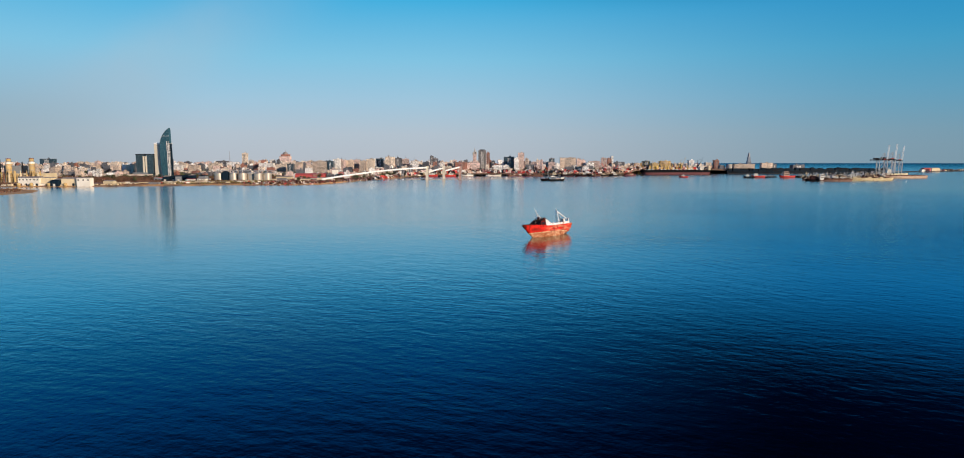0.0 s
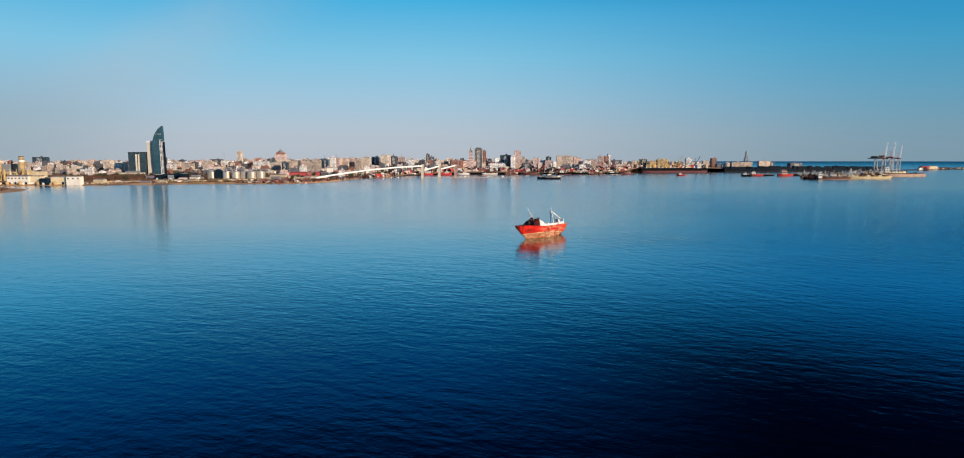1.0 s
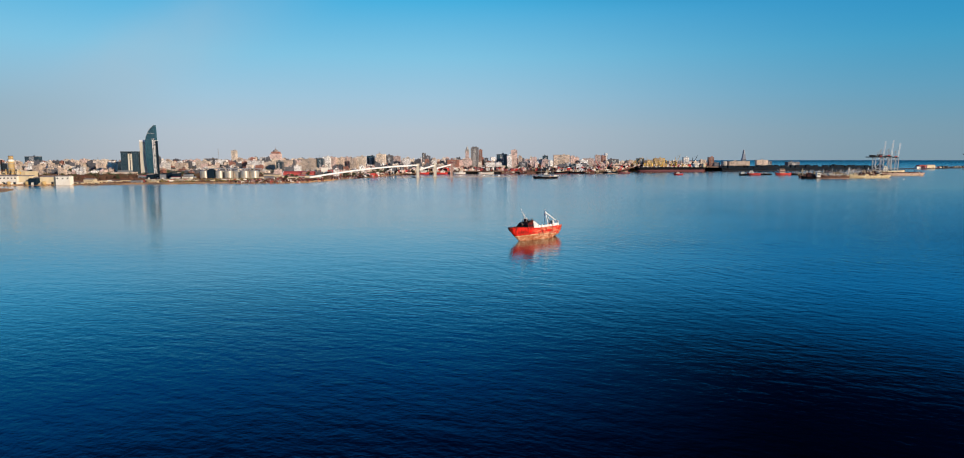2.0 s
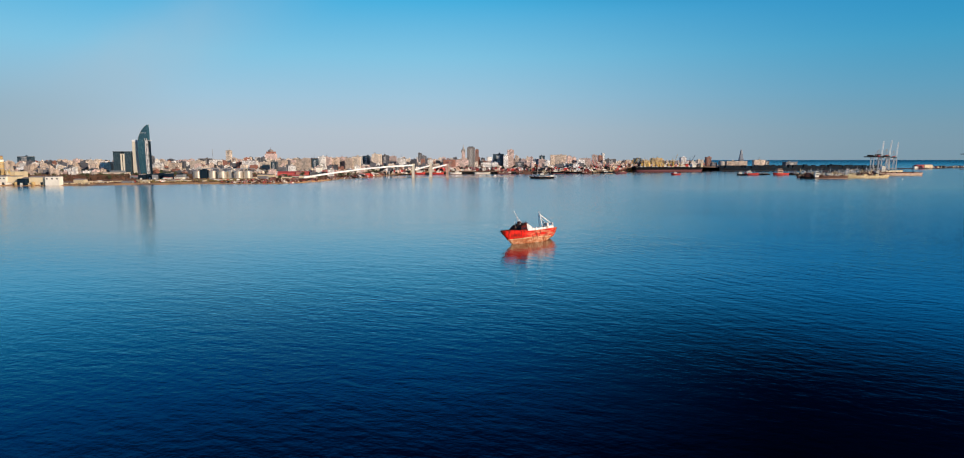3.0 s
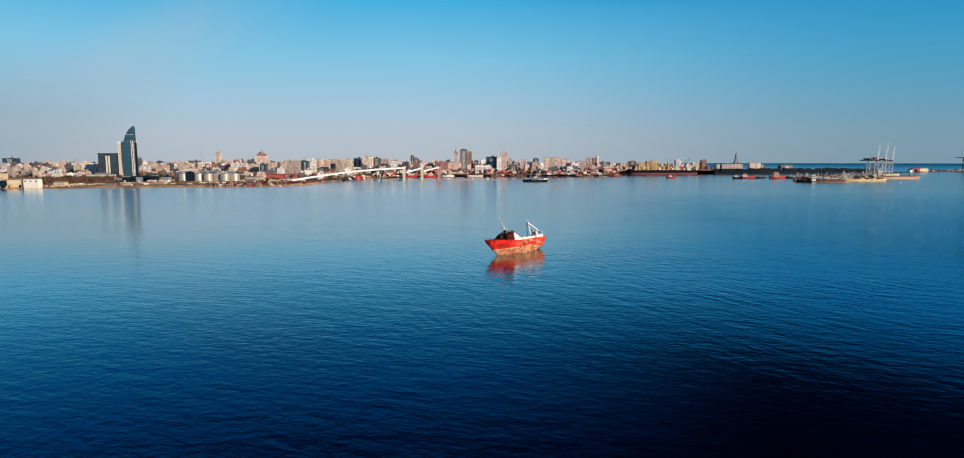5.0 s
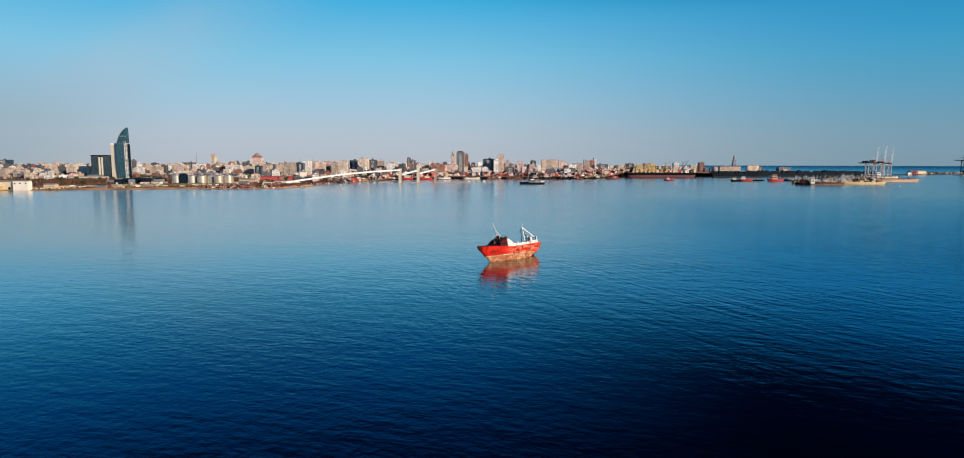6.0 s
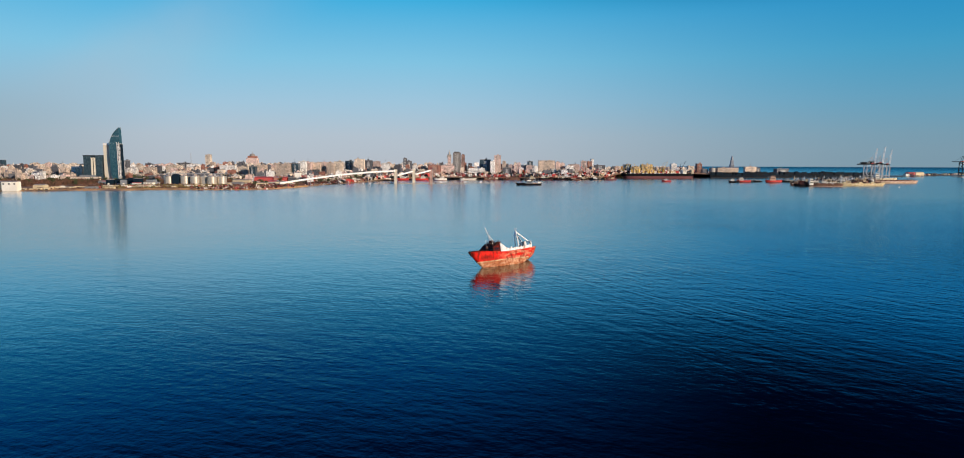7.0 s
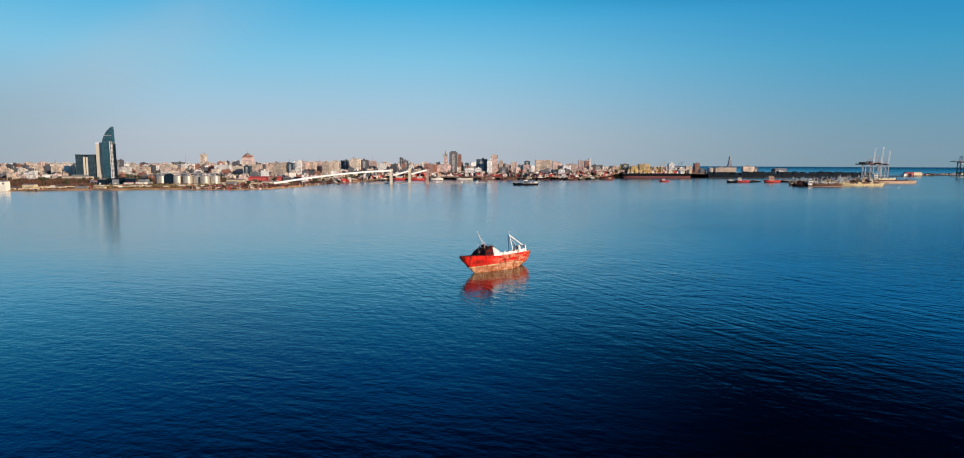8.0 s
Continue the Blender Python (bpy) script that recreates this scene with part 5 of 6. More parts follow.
def build_west_shore():
    shed(-1021, 1460, 48, 22, 18, SHED_WHITE, ROOF, "long white waterfront warehouse with dark openings", doors=4, clerestory=True)
    shed(-985, 1464, 23, 20, 18, SHED_CREAM, ROOF, "yellowish shed with two pitched bays", gables=2)
    shed(-962, 1472, 20, 16, 14, SHED_GREY, ROOF, "grey shed set back between pale warehouses", doors=1)
    shed(-933, 1464, 36, 20, 16, SHED_CREAM, ROOF, "cream warehouse with a shallow pitched roof", doors=2)
    shed(-897, 1454, 30, 14, 19, SHED_WHITE, ROOF, "bright white cubic warehouse by the water", clerestory=True)
    shed(-961, 1450, 17, 12, 13, BLUE_SHEET, BLUE_SHEET, "dark blue sheet-clad shed between pale warehouses", doors=1, door_mat=SHED_WHITE)
    rng = random.Random(8)
    for k in range(16):
        x = -1075 + 16 * k + rng.uniform(-4, 4)
        shed(x, shore_y(x) + rng.uniform(16, 26), rng.uniform(6, 13), rng.uniform(5, 8), rng.uniform(2.6, 5.5), rng.choice((SHED_CREAM, SHED_WHITE, DECK_RUST, SHED_CREAM, TAN_PAINT)), rng.choice((ROOF, DECK_RUST, TAN_PAINT)), "small weathered waterfront hut before the warehouses", rng.uniform(-12, 12), rng.choice((0, 1)), group="waterfront huts")
    for k in range(5):
        x, y = -1042 + 36 * k + rng.uniform(-6, 6), 1440 + rng.uniform(-2, 4)
        t = thing("storage_tank", pose(x, max(y, shore_y(x) + 14), ground_z(x, max(y, shore_y(x) + 14)) - 0.5), "small ochre storage tank by the warehouses", "tank", "waterfront tanks")
        bm = bmesh.new()
        lathe(bm, [(3.6, 0), (3.6, 7.0), (2.6, 8.0), (0.2, 8.4)], 18)
        part("shell", bm, OCHRE, t, "", True)
    shed(-868, 1500, 22, 16, 9, SHED_CREAM, ROOF, "low tan shed behind the shore")
    # power station with two stacks
    p = thing("power_station", pose(-1196, 1692, ground_z(-1215, 1690) - 0.5), "cream power station with two tall round stacks", "power station")
    bm = bmesh.new()
    box(bm, -70, 60, -16, 30, 0, 24)
    part("turbine_hall", bm, SHED_CREAM, p)
    bm = bmesh.new()
    box(bm, -50, -8, -12, 24, 24.01, 44)
    part("boiler_house", bm, SHED_GREY, p)
    for x, r, h in ((-31, 7.0, 61), (29, 7.0, 62)):
        bm = bmesh.new()
        lathe(bm, [(r, 0), (r * 0.98, h - 8), (r * 0.8, h - 7.5), (r * 0.75, h)], 24, (x, -20))
        st = part("chimney", bm, OCHRE, p, "ochre painted chimney", True)
        bm = bmesh.new()
        lathe(bm, [(r * 0.78, h + 0.01), (r * 0.78, h + 1.6)], 24, (x, -20))
        part("chimney_rim", bm, MAROON_PAINT, st)
        bm = bmesh.new()
        for k in range(5):
            lathe(bm, [(r + 0.7, 10 + k * 11), (r + 0.7, 11 + k * 11)], 16, (x, -20))
        part("gallery_ring", bm, GREY_STEEL, st)
    for x, h in ((-62, 58), (-4, 52), (-22, 46)):
        bm = bmesh.new()
        lathe(bm, [(1.6, 20), (1.5, h), (1.7, h + 1.5)], 12, (x, -8))
        part("flue", bm, DARK_STEEL, p)
    for k in range(6):
        bm = bmesh.new()
        x = -44 + 13 * k
        box(bm, x, x + 9, -26, -16.05, 0, 12 + (k * 5) % 9)
        part("annex", bm, SHED_CREAM if k % 2 else GREY_STEEL, p)
    # pipe racks, ducts and vessels before the hall
    rng = random.Random(14)
    for k in range(26):
        x = -68 + 5.0 * k + rng.uniform(-1.5, 1.5)
        bm = bmesh.new()
        if k % 3 == 0:
            lathe(bm, [(2.6, 0), (2.6, rng.uniform(12, 30)), (0.3, 32)], 12, (x, -32))
            part("process_vessel", bm, rng.choice((OCHRE, SHED_CREAM, DECK_RUST)), p)
        else:
            h = rng.uniform(14, 34)
            beam(bm, (x, -30, 0), (x, -30, h), 0.55, n=6)
            beam(bm, (x, -30, h), (x + rng.uniform(-14, 14), -30, h - rng.uniform(-2, 8)), 0.6, n=6)
            beam(bm, (x, -30, h * 0.5), (x + rng.uniform(6, 14), -30, h * 0.5), 0.5, n=6)
            part("pipe_rack", bm, rng.choice((OCHRE, YELLOW_PAINT, DECK_RUST, DARK_STEEL)), p)
    for x, r, h in ((-31, 7.0, 61), (29, 7.0, 62)):
        bm = bmesh.new()
        lathe(bm, [(r * 0.99, h - 13), (r * 0.99, h - 8.2)], 24, (x, -20))
        part("pale_band", bm, SHED_WHITE, p)
    # low dark plant between the tower and the silos
    rng = random.Random(3)
    x = -872
    while x < -765:
        w = rng.uniform(12, 22)
        shed(x + w / 2, 1760 + rng.uniform(-12, 20), w * 0.94, 22, rng.uniform(11, 18), BLUE_SHEET if rng.random() < 0.7 else SHED_GREY, BLUE_SHEET if rng.random() < 0.6 else ROOF,
             "low dark blue steel plant building", gables=rng.choice((1, 2)), doors=1, group="blue plant buildings", door_mat=SHED_WHITE)
        x += w + 1.5
    shed(-752, 1730, 22, 14, 8, SHED_WHITE, ROOF, "small white office beside the silos", clerestory=True)
    # red-roofed sheds by the conveyor foot
    shed(-532, 2000, 92, 26, 13, TILE_RED, TILE_RED, "long bright red sheet-clad shed with pale doors", doors=5, door_mat=SHED_WHITE)
    shed(-450, 2058, 62, 24, 15, TILE_RED, TILE_RED, "red sheet-clad warehouse near the conveyor", doors=3)
    shed(-464, 2032, 17, 12, 27, SHED_WHITE, ROOF, "white cubic transfer house beside red sheds")
    shed(-585, 1905, 44, 20, 9, SHED_CREAM, ROOF, "cream shed behind the silos")
    shed(-500, 1850, 50, 18, 7, CONCRETE, TILE_RED, "low shed with faded red roof", turn=8)
    shed(-560, 1800, 26, 14, 6, SHED_GREY, ROOF, "low grey shed on the yard")
    rng = random.Random(12)
    for k in range(46):
        x = rng.uniform(-1320, -420)
        y = shore_y(x) + rng.uniform(110, 420)
        if -1190 < x < -1000 and 2080 < y < 2200 or -770 < x < -560 and y < 1850 or -1300 < x < -880 and y < 1760:
            continue
        shed(x, y, rng.uniform(12, 34), rng.uniform(9, 16), rng.uniform(3.5, 8), rng.choice((SHED_CREAM, SHED_WHITE, SHED_GREY, CONCRETE, SHED_CREAM)), rng.choice((ROOF, ROOF, TILE_RED, GREY_STEEL)),
             "low weathered yard shed on brown ground", rng.uniform(-15, 15), rng.choice((0, 1, 2)), group="yard sheds")


build_west_shore()


def build_shore_yard():
    """The sandy yard between the warehouses and the silos: a beach, low pale sheds, walls, parked trucks."""
    bm = bmesh.new()
    cols = []
    for k in range(240):
        x = -1420 + 4.4 * k
        col = []
        for o in (6, 11, 16, 22, 29, 37):
            y = shore_y(x) + o
            col.append(bm.verts.new((x, y + 2.5 * noise.noise(Vector((x * 0.03, o * 0.1, 4))), ground_z(x, y) + (0.25 + 0.25 * noise.noise(Vector((x * 0.05, y * 0.05, 9))) if o < 37 else -0.6))))
        cols.append(col)
    for a, b in zip(cols, cols[1:]):
        for i in range(5):
            bm.faces.new((a[i], b[i], b[i + 1], a[i + 1]))
    tagged(new("beach", done("beach", bm, SAND, True, True)), "narrow orange-brown sandy beach along the bay", "beach", kind="structure")
    rng = random.Random(64)
    for k in range(34):
        x = -884 + 8.2 * k + rng.uniform(-4, 4)
        y = shore_y(x) + rng.uniform(44, 190)
        if -770 < x < -590 and y > 1760:
            y = 1600 + rng.uniform(0, 90)
        shed(x, y, rng.uniform(12, 30), rng.uniform(6, 11), rng.uniform(2.4, 4.6), rng.choice((SHED_CREAM, SHED_WHITE, SHED_CREAM, TAN_PAINT, SHED_GREY)), rng.choice((ROOF, SHED_CREAM, TAN_PAINT, DECK_RUST)),
             "long low pale shed on the sandy yard", rng.uniform(-6, 6), rng.choice((0, 1, 2)), group="sandy yard sheds")
    # parked trucks: cab, box body, wheels
    for k in range(26):
        x = rng.uniform(-900, -560)
        y = shore_y(x) + rng.uniform(40, 150)
        t = thing("truck", pose(x, y, ground_z(x, y) + 0.6, 0, 0, rng.choice((0, 180)) + rng.uniform(-12, 12)), "parked box truck on the brown yard", "truck", "parked trucks")
        bm = bmesh.new()
        box(bm, -5.2, 2.6, -1.25, 1.25, 1.0, 3.8, 0.05)
        part("cargo_box", bm, rng.choice((SHED_WHITE, SHED_WHITE, TILE_RED, SHED_CREAM)), t)
        bm = bmesh.new()
        prism(bm, [(2.8, 0.9), (5.0, 0.9), (5.0, 2.0), (4.6, 3.1), (2.8, 3.1)], -1.2, 1.2)
        part("cab", bm, rng.choice((SHED_WHITE, RED_PAINT, BLUE_SHEET)), t)
        for wx in (-3.8, -2.6, 3.9):
            for wy in (-1.15, 1.15):
                bm = bmesh.new()
                beam(bm, (wx, wy - 0.15, 0.5), (wx, wy + 0.15, 0.5), 0.5, n=10)
                part("wheel", bm, BLACK_PAINT, t)


build_shore_yard()


# ---- the harbour ----
def crane(x, y, boom_up=True, scale=1.0, turn=0.0, mat=None, label="", group="container cranes"):
    """A ship-to-shore container crane: portal legs, girder, apex frame, boom, machinery house."""
    mat = mat or PALE_STEEL
    c = thing("container_crane", pose(x, y, 2.0, 0, 0, turn), label or "tall grey container crane with its boom raised", "crane", group)
    c.scale = (scale, scale, scale)
    for px in (-14, 14):
        for py in (-9, 9):
            bm = bmesh.new()
            box(bm, px - 1.0, px + 1.0, py - 1.0, py + 1.0, 0, 54)
            part("leg", bm, mat, c)
        bm = bmesh.new()
        box(bm, px - 0.8, px + 0.8, -8, 8, 14, 16)
        box(bm, px - 0.8, px + 0.8, -8, 8, 50, 52)
        beam(bm, (px, -8, 16), (px, 8, 50), 0.6, n=4)
        part("cross_frame", bm, mat, c)
    for py in (-9, 9):
        bm = bmesh.new()
        box(bm, -14, 14, py - 0.7, py + 0.7, 15, 17)
        beam(bm, (-14, py, 17), (14, py, 50), 0.6, n=4)
        part("portal_beam", bm, mat, c)
    bm = bmesh.new()
    box(bm, -42, 18, -3.5, -2.0, 54, 57.5)
    box(bm, -42, 18, 2.0, 3.5, 54, 57.5)
    for k in range(12):
        box(bm, -41 + 5 * k, -40 + 5 * k, -2, 2, 54.5, 56.5)
    part("girder", bm, DARK_STEEL, c, "dark trolley girder")
    bm = bmesh.new()
    box(bm, -30, -12, -4.5, 4.5, 57.6, 63)
    part("machinery_house", bm, DARK_STEEL, c)
    bm = bmesh.new()
    for py in (-5, 5):
        beam(bm, (14, py, 54), (8, py * 0.4, 80), 0.8, 0.6, 4)
        beam(bm, (-6, py, 57), (8, py * 0.4, 80), 0.6, 0.5, 4)
    part("apex_frame", bm, mat, c)
    foot = Vector((18, 0, 57))
    tip = foot + (Vector((5.5, 0, 53)) if boom_up else Vector((30, 0, 1)))
    bm = bmesh.new()
    for py in (-2.6, 2.6):
        beam(bm, foot + Vector((0, py, 0)), tip + Vector((0, py, 0)), 0.7 if boom_up else 2.0, 0.55 if boom_up else 1.5, 4)
    for k in range(9):
        p = foot + (tip - foot) * ((k + 0.5) / 9)
        beam(bm, p + Vector((0, -2.6, 0)), p + Vector((0, 2.6, 0)), 0.4, n=4)
    part("boom", bm, WHITE_STEEL if boom_up else DARK_STEEL, c)
    bm = bmesh.new()
    beam(bm, (8, 0, 80), foot + (tip - foot) * 0.75, 0.3, n=4)
    beam(bm, (8, 0, 80), (-38, 0, 57), 0.3, n=4)
    part("stay", bm, mat, c)
    bm = bmesh.new()
    box(bm, 2, 5.5, -1.8, 1.8, 49.5, 53)
    part("operator_cab", bm, WHITE_STEEL, c)
    bm = bmesh.new()
    box(bm, 6, 13, -3.2, 3.2, 57.6, 60.2, 0.2)
    part("trolley", bm, RED_PAINT, c, "red trolley on the girder")
    for px in (-14, 14):
        bm = bmesh.new()
        box(bm, px - 2.2, px + 2.2, -11, 11, -0.2, 2.4, 0.3)
        part("bogie", bm, DARK_STEEL, c)
    return c


def yard_crane(x, y, h, label, mat, turn=0.0, reach=26, group="harbour cranes"):
    """A slewing harbour crane: portal, tower, cab, lattice jib."""
    c = thing("harbour_crane", pose(x, y, 2.0, 0, 0, turn), label, "crane", group)
    bm = bmesh.new()
    for a in (-5, 5):
        for b in (-4, 4):
            beam(bm, (a, b, 0), (a * 0.5, b * 0.5, h * 0.35), 0.8, n=4)
    box(bm, -3.5, 3.5, -3, 3, h * 0.35, h * 0.42)
    part("portal", bm, mat, c)
    bm = bmesh.new()
    box(bm, -3.4, 2.6, -2, 2, h * 0.42 + 0.01, h * 0.56, 0.3)
    part("cab", bm, mat, c)
    bm = bmesh.new()
    for s in (-1, 1):
        beam(bm, (3, s * 1.6, h * 0.5), (reach, s * 0.4, h), 0.55, 0.4, 4)
        beam(bm, (-3, s * 1.6, h * 0.6), (-1, s * 0.8, h * 0.85), 0.5, 0.4, 4)
    for k in range(7):
        p = Vector((3, -1.5, h * 0.5)).lerp(Vector((reach, -0.4, h)), k / 7)
        q = Vector((3, 1.5, h * 0.5)).lerp(Vector((reach, 0.4, h)), (k + 1) / 7)
        beam(bm, p, q, 0.3, n=4)
    beam(bm, (-1, 0, h * 0.85), (reach * 0.9, 0, h * 0.95), 0.25, n=4)
    part("jib", bm, mat, c)


def container_rows(x0, y0, x1, y1, n, high, seed):
    """Stacked containers on the terminal, dark blues and browns: each stack a thing, each box a part."""
    rng = random.Random(seed)
    mats = [BLUE_SHEET, BLACK_PAINT, BLUE_SHEET, DARK_STEEL]
    ang = math.degrees(math.atan2(y1 - y0, x1 - x0))
    step = math.hypot(x1 - x0, y1 - y0) / n
    bm = bmesh.new()
    box(bm, -step / 2 + 0.12, step / 2 - 0.12, -6, 6, 0.005, 2.595)
    meshes = {m.name: None for m in mats}
    for m in mats:
        if meshes[m.name] is None:
            me = done("container", bm.copy(), m)
            meshes[m.name] = me
    bm.free()
    for i in range(n):
        f = (i + 0.5) / n
        s = thing("container_stack", pose(x0 + (x1 - x0) * f, y0 + (y1 - y0) * f, 2.2, 0, 0, ang), "stack of dark shipping containers on the quay", "container stack", "container stacks")
        for k in range(max(2, high + rng.choice((-4, -2, -1, 0, 0, 0, 1)))):
            part("container", meshes[rng.choice(mats).name], BLUE_SHEET, s).matrix_basis = pose(rng.uniform(-0.1, 0.1), 0, 2.6 * k)


def quay(name, pts, half, top, mat, label):
    """A stone or concrete mole along a line, with sloped sides."""
    bm = bmesh.new()
    rings = []
    for i, p in enumerate(pts):
        a, b = Vector(pts[max(0, i - 1)]), Vector(pts[min(len(pts) - 1, i + 1)])
        w = (b - a).normalized()
        s = Vector((-w.y, w.x))
        j = noise.noise(Vector((p[0] * 0.01, p[1] * 0.01, 3))) * 1.0
        rings.append([bm.verts.new((p[0] + s.x * o, p[1] + s.y * o, z)) for o, z in ((half + 5, -3), (half, top + j), (-half, top + j * 0.5), (-half - 5, -3))])
    for a, b in zip(rings, rings[1:]):
        for i in range(3):
            bm.faces.new((a[i], a[i + 1], b[i + 1], b[i]))
    bm.faces.new(rings[0])
    bm.faces.new(rings[-1][::-1])
    tagged(new(name, done(name, bm, mat)), label, "quay", kind="structure")


def build_harbour():
    quay("quay_1", [(1040, 2790), (1240, 2815), (1480, 2900), (1620, 2960), (1920, 3060)], 40, 2.2, DARK_STONE, "dark stone container quay in the harbour")
    quay("breakwater", [(1900, 3050), (2120, 3120), (2400, 3290), (2700, 3470), (3000, 3660)], 14, 3.6, DARK_STONE, "long rubble breakwater at the harbour mouth")
    quay("quay_2", [(1180, 2250), (1330, 2290), (1540, 2335), (1590, 2345)], 24, 2.0, CONCRETE, "concrete pier under the container cranes")
    container_rows(1045, 2768, 1250, 2790, 30, 8, 1)
    container_rows(1250, 2792, 1620, 2925, 46, 8, 2)
    container_rows(1622, 2930, 1900, 3028, 34, 7, 6)
    container_rows(1060, 2800, 1240, 2822, 22, 7, 4)
    # long pale terminal building, round tank, tan office block
    for x, y, w, d, h, wall, lab in ((1150, 2850, 92, 24, 41, "sand", "long pale harbour terminal building"), (1274, 2905, 50, 20, 45, "sand", "tan harbour office block with flat roof")):
        b, hh = building(x, y, w, d, h, wall, 4, "", lab)
    t = thing("storage_tank", pose(1082, 2838, 2), "pale round storage tank by the terminal", "tank")
    bm = bmesh.new()
    lathe(bm, [(13, 0), (13, 36), (12, 38), (2, 40)], 28)
    part("shell", bm, CONCRETE, t, "", True)
    building(1440, 2960, 60, 24, 36, "slate", 12, "", "low dark harbour building behind containers")
    building(1330, 2960, 24, 18, 39, "slate", 12, "", "small dark harbour building")
    # the cranes
    crane(1426, 2310, scale=1.0)
    crane(1463, 2325, scale=1.04)
    crane(1502, 2345, scale=0.97)
    crane(2294, 2985, scale=1.17, boom_up=False, turn=180, mat=DARK_STEEL, label="dark container crane with its boom lowered")
    quay("quay_3", [(2240, 2960), (2420, 3020)], 20, 2.2, CONCRETE, "concrete pier under the lone crane")
    shed(2146, 3128, 44, 20, 15, TILE_RED, TILE_RED, "red and white shed on the breakwater", 20, 3, door_mat=SHED_WHITE)
    shed(2112, 3104, 24, 14, 10, SHED_WHITE, ROOF, "low white shed on the breakwater", 20)
    shed(2216, 3172, 62, 18, 16, SHED_CREAM, ROOF, "tan shed on the breakwater", 24, 2)
    rr = random.Random(77)
    for k in range(64):
        f = rr.random()
        shed(2240 + 460 * f, 3195 + 275 * f, rr.uniform(8, 22), 8, rr.uniform(3, 10), rr.choice((BLACK_PAINT, DARK_STONE, BLUE_SHEET, SHED_GREY, BLACK_PAINT, MAROON_PAINT, SHED_CREAM)), rr.choice((ROOF, DARK_STONE)), "low hut on the rubble breakwater", 30, group="breakwater huts")
    # long black bulk carrier
    hull = thing("bulk_carrier", pose(790, 2640, 0, 0, 0, 4), "very long black bulk carrier with maroon bottom paint", "ship")
    rows = hull_rows(296, 32, 8, lambda q: 19.5 + 2.0 * smooth01((q - 0.9) / 0.1), 8.5, 0.03, 0.92, 20)
    part("boot_topping", hull_shell(rows, 0, 4), MAROON_PAINT, hull, "", True)
    part("hull", hull_shell(rows, 4, 7), BLACK_PAINT, hull, "", True)
    part("deck", deck_sheet(rows, 0.5), MAROON_PAINT, hull)
    bm = bmesh.new()
    box(bm, 96, 112, -12, 12, 18.5, 33)
    h = part("deckhouse", bm, SHED_WHITE, hull)
    bm = bmesh.new()
    for k in range(3):
        box(bm, 97, 111, -12.1, 12.1, 21.5 + 4.2 * k, 23 + 4.2 * k)
    part("window_band", bm, DARK_GLASS, h)
    bm = bmesh.new()
    box(bm, 134, 143, -8, 8, 18.5, 34)
    part("forward_house", bm, SHED_CREAM, hull)
    for k in range(7):
        bm = bmesh.new()
        box(bm, -120 + 28 * k, -100 + 28 * k, -9, 9, 18.9, 21.6, 0.6)
        part("hatch_cover", bm, MAROON_PAINT if k % 2 else GREY_STEEL, hull)
    for k in range(15):
        bm = bmesh.new()
        w = 1.6 + 1.4 * ((k * 7) % 5) / 4
        box(bm, -132 + 16.5 * k - w, -132 + 16.5 * k + w, -14.5, -11, 18.7, 21.2 + ((k * 3) % 4) * 0.8, 0.2)
        part("deck_locker", bm, SHED_WHITE if k % 3 else SHED_CREAM, hull)
    for k in range(4):
        bm = bmesh.new()
        beam(bm, (-90 + 46 * k, 0, 18.5), (-90 + 46 * k, 0, 36), 1.0, 0.8, 8)
        beam(bm, (-90 + 46 * k, 0, 34), (-70 + 46 * k, -4, 40), 0.6, 0.4, 4)
        part("deck_crane", bm, YELLOW_PAINT, hull, "yellow deck crane")
    # yellow dock cranes and gear behind the carrier
    rng = random.Random(21)
    for k in range(9):
        yard_crane(700 + 15 * k + rng.uniform(-4, 4), 2680 + rng.uniform(-6, 12), rng.uniform(44, 68), "yellow slewing dock crane over the carrier", YELLOW_PAINT, rng.uniform(0, 360), rng.uniform(9, 22))
    building(770, 2735, 44, 22, 54, "ochre", 6, "", "yellowish dock building behind the cranes")
    building(722, 2715, 26, 18, 45, "ochre", 6, "", "tan dock building behind the cranes")
    for k in range(4):
        yard_crane(640 + 14 * k, 2712 + rng.uniform(-8, 15), rng.uniform(40, 56), "yellow slewing dock crane on the quay", YELLOW_PAINT, rng.uniform(0, 360), 20)
    yard_crane(930, 2790, 66, "tall dark luffing crane", DARK_STEEL, 10, 22)
    for x, y, hh, m in ((250, 2440, 34, RED_PAINT), (290, 2450, 42, TAN_PAINT), (470, 2470, 46, RED_PAINT), (505, 2480, 38, RED_PAINT), (545, 2500, 40, TAN_PAINT), (420, 2460, 34, GREY_STEEL), (330, 2455, 36, GREY_STEEL)):
        yard_crane(x, y, hh, "harbour crane on the old quay", m, rng.uniform(0, 360), 18)


build_harbour()


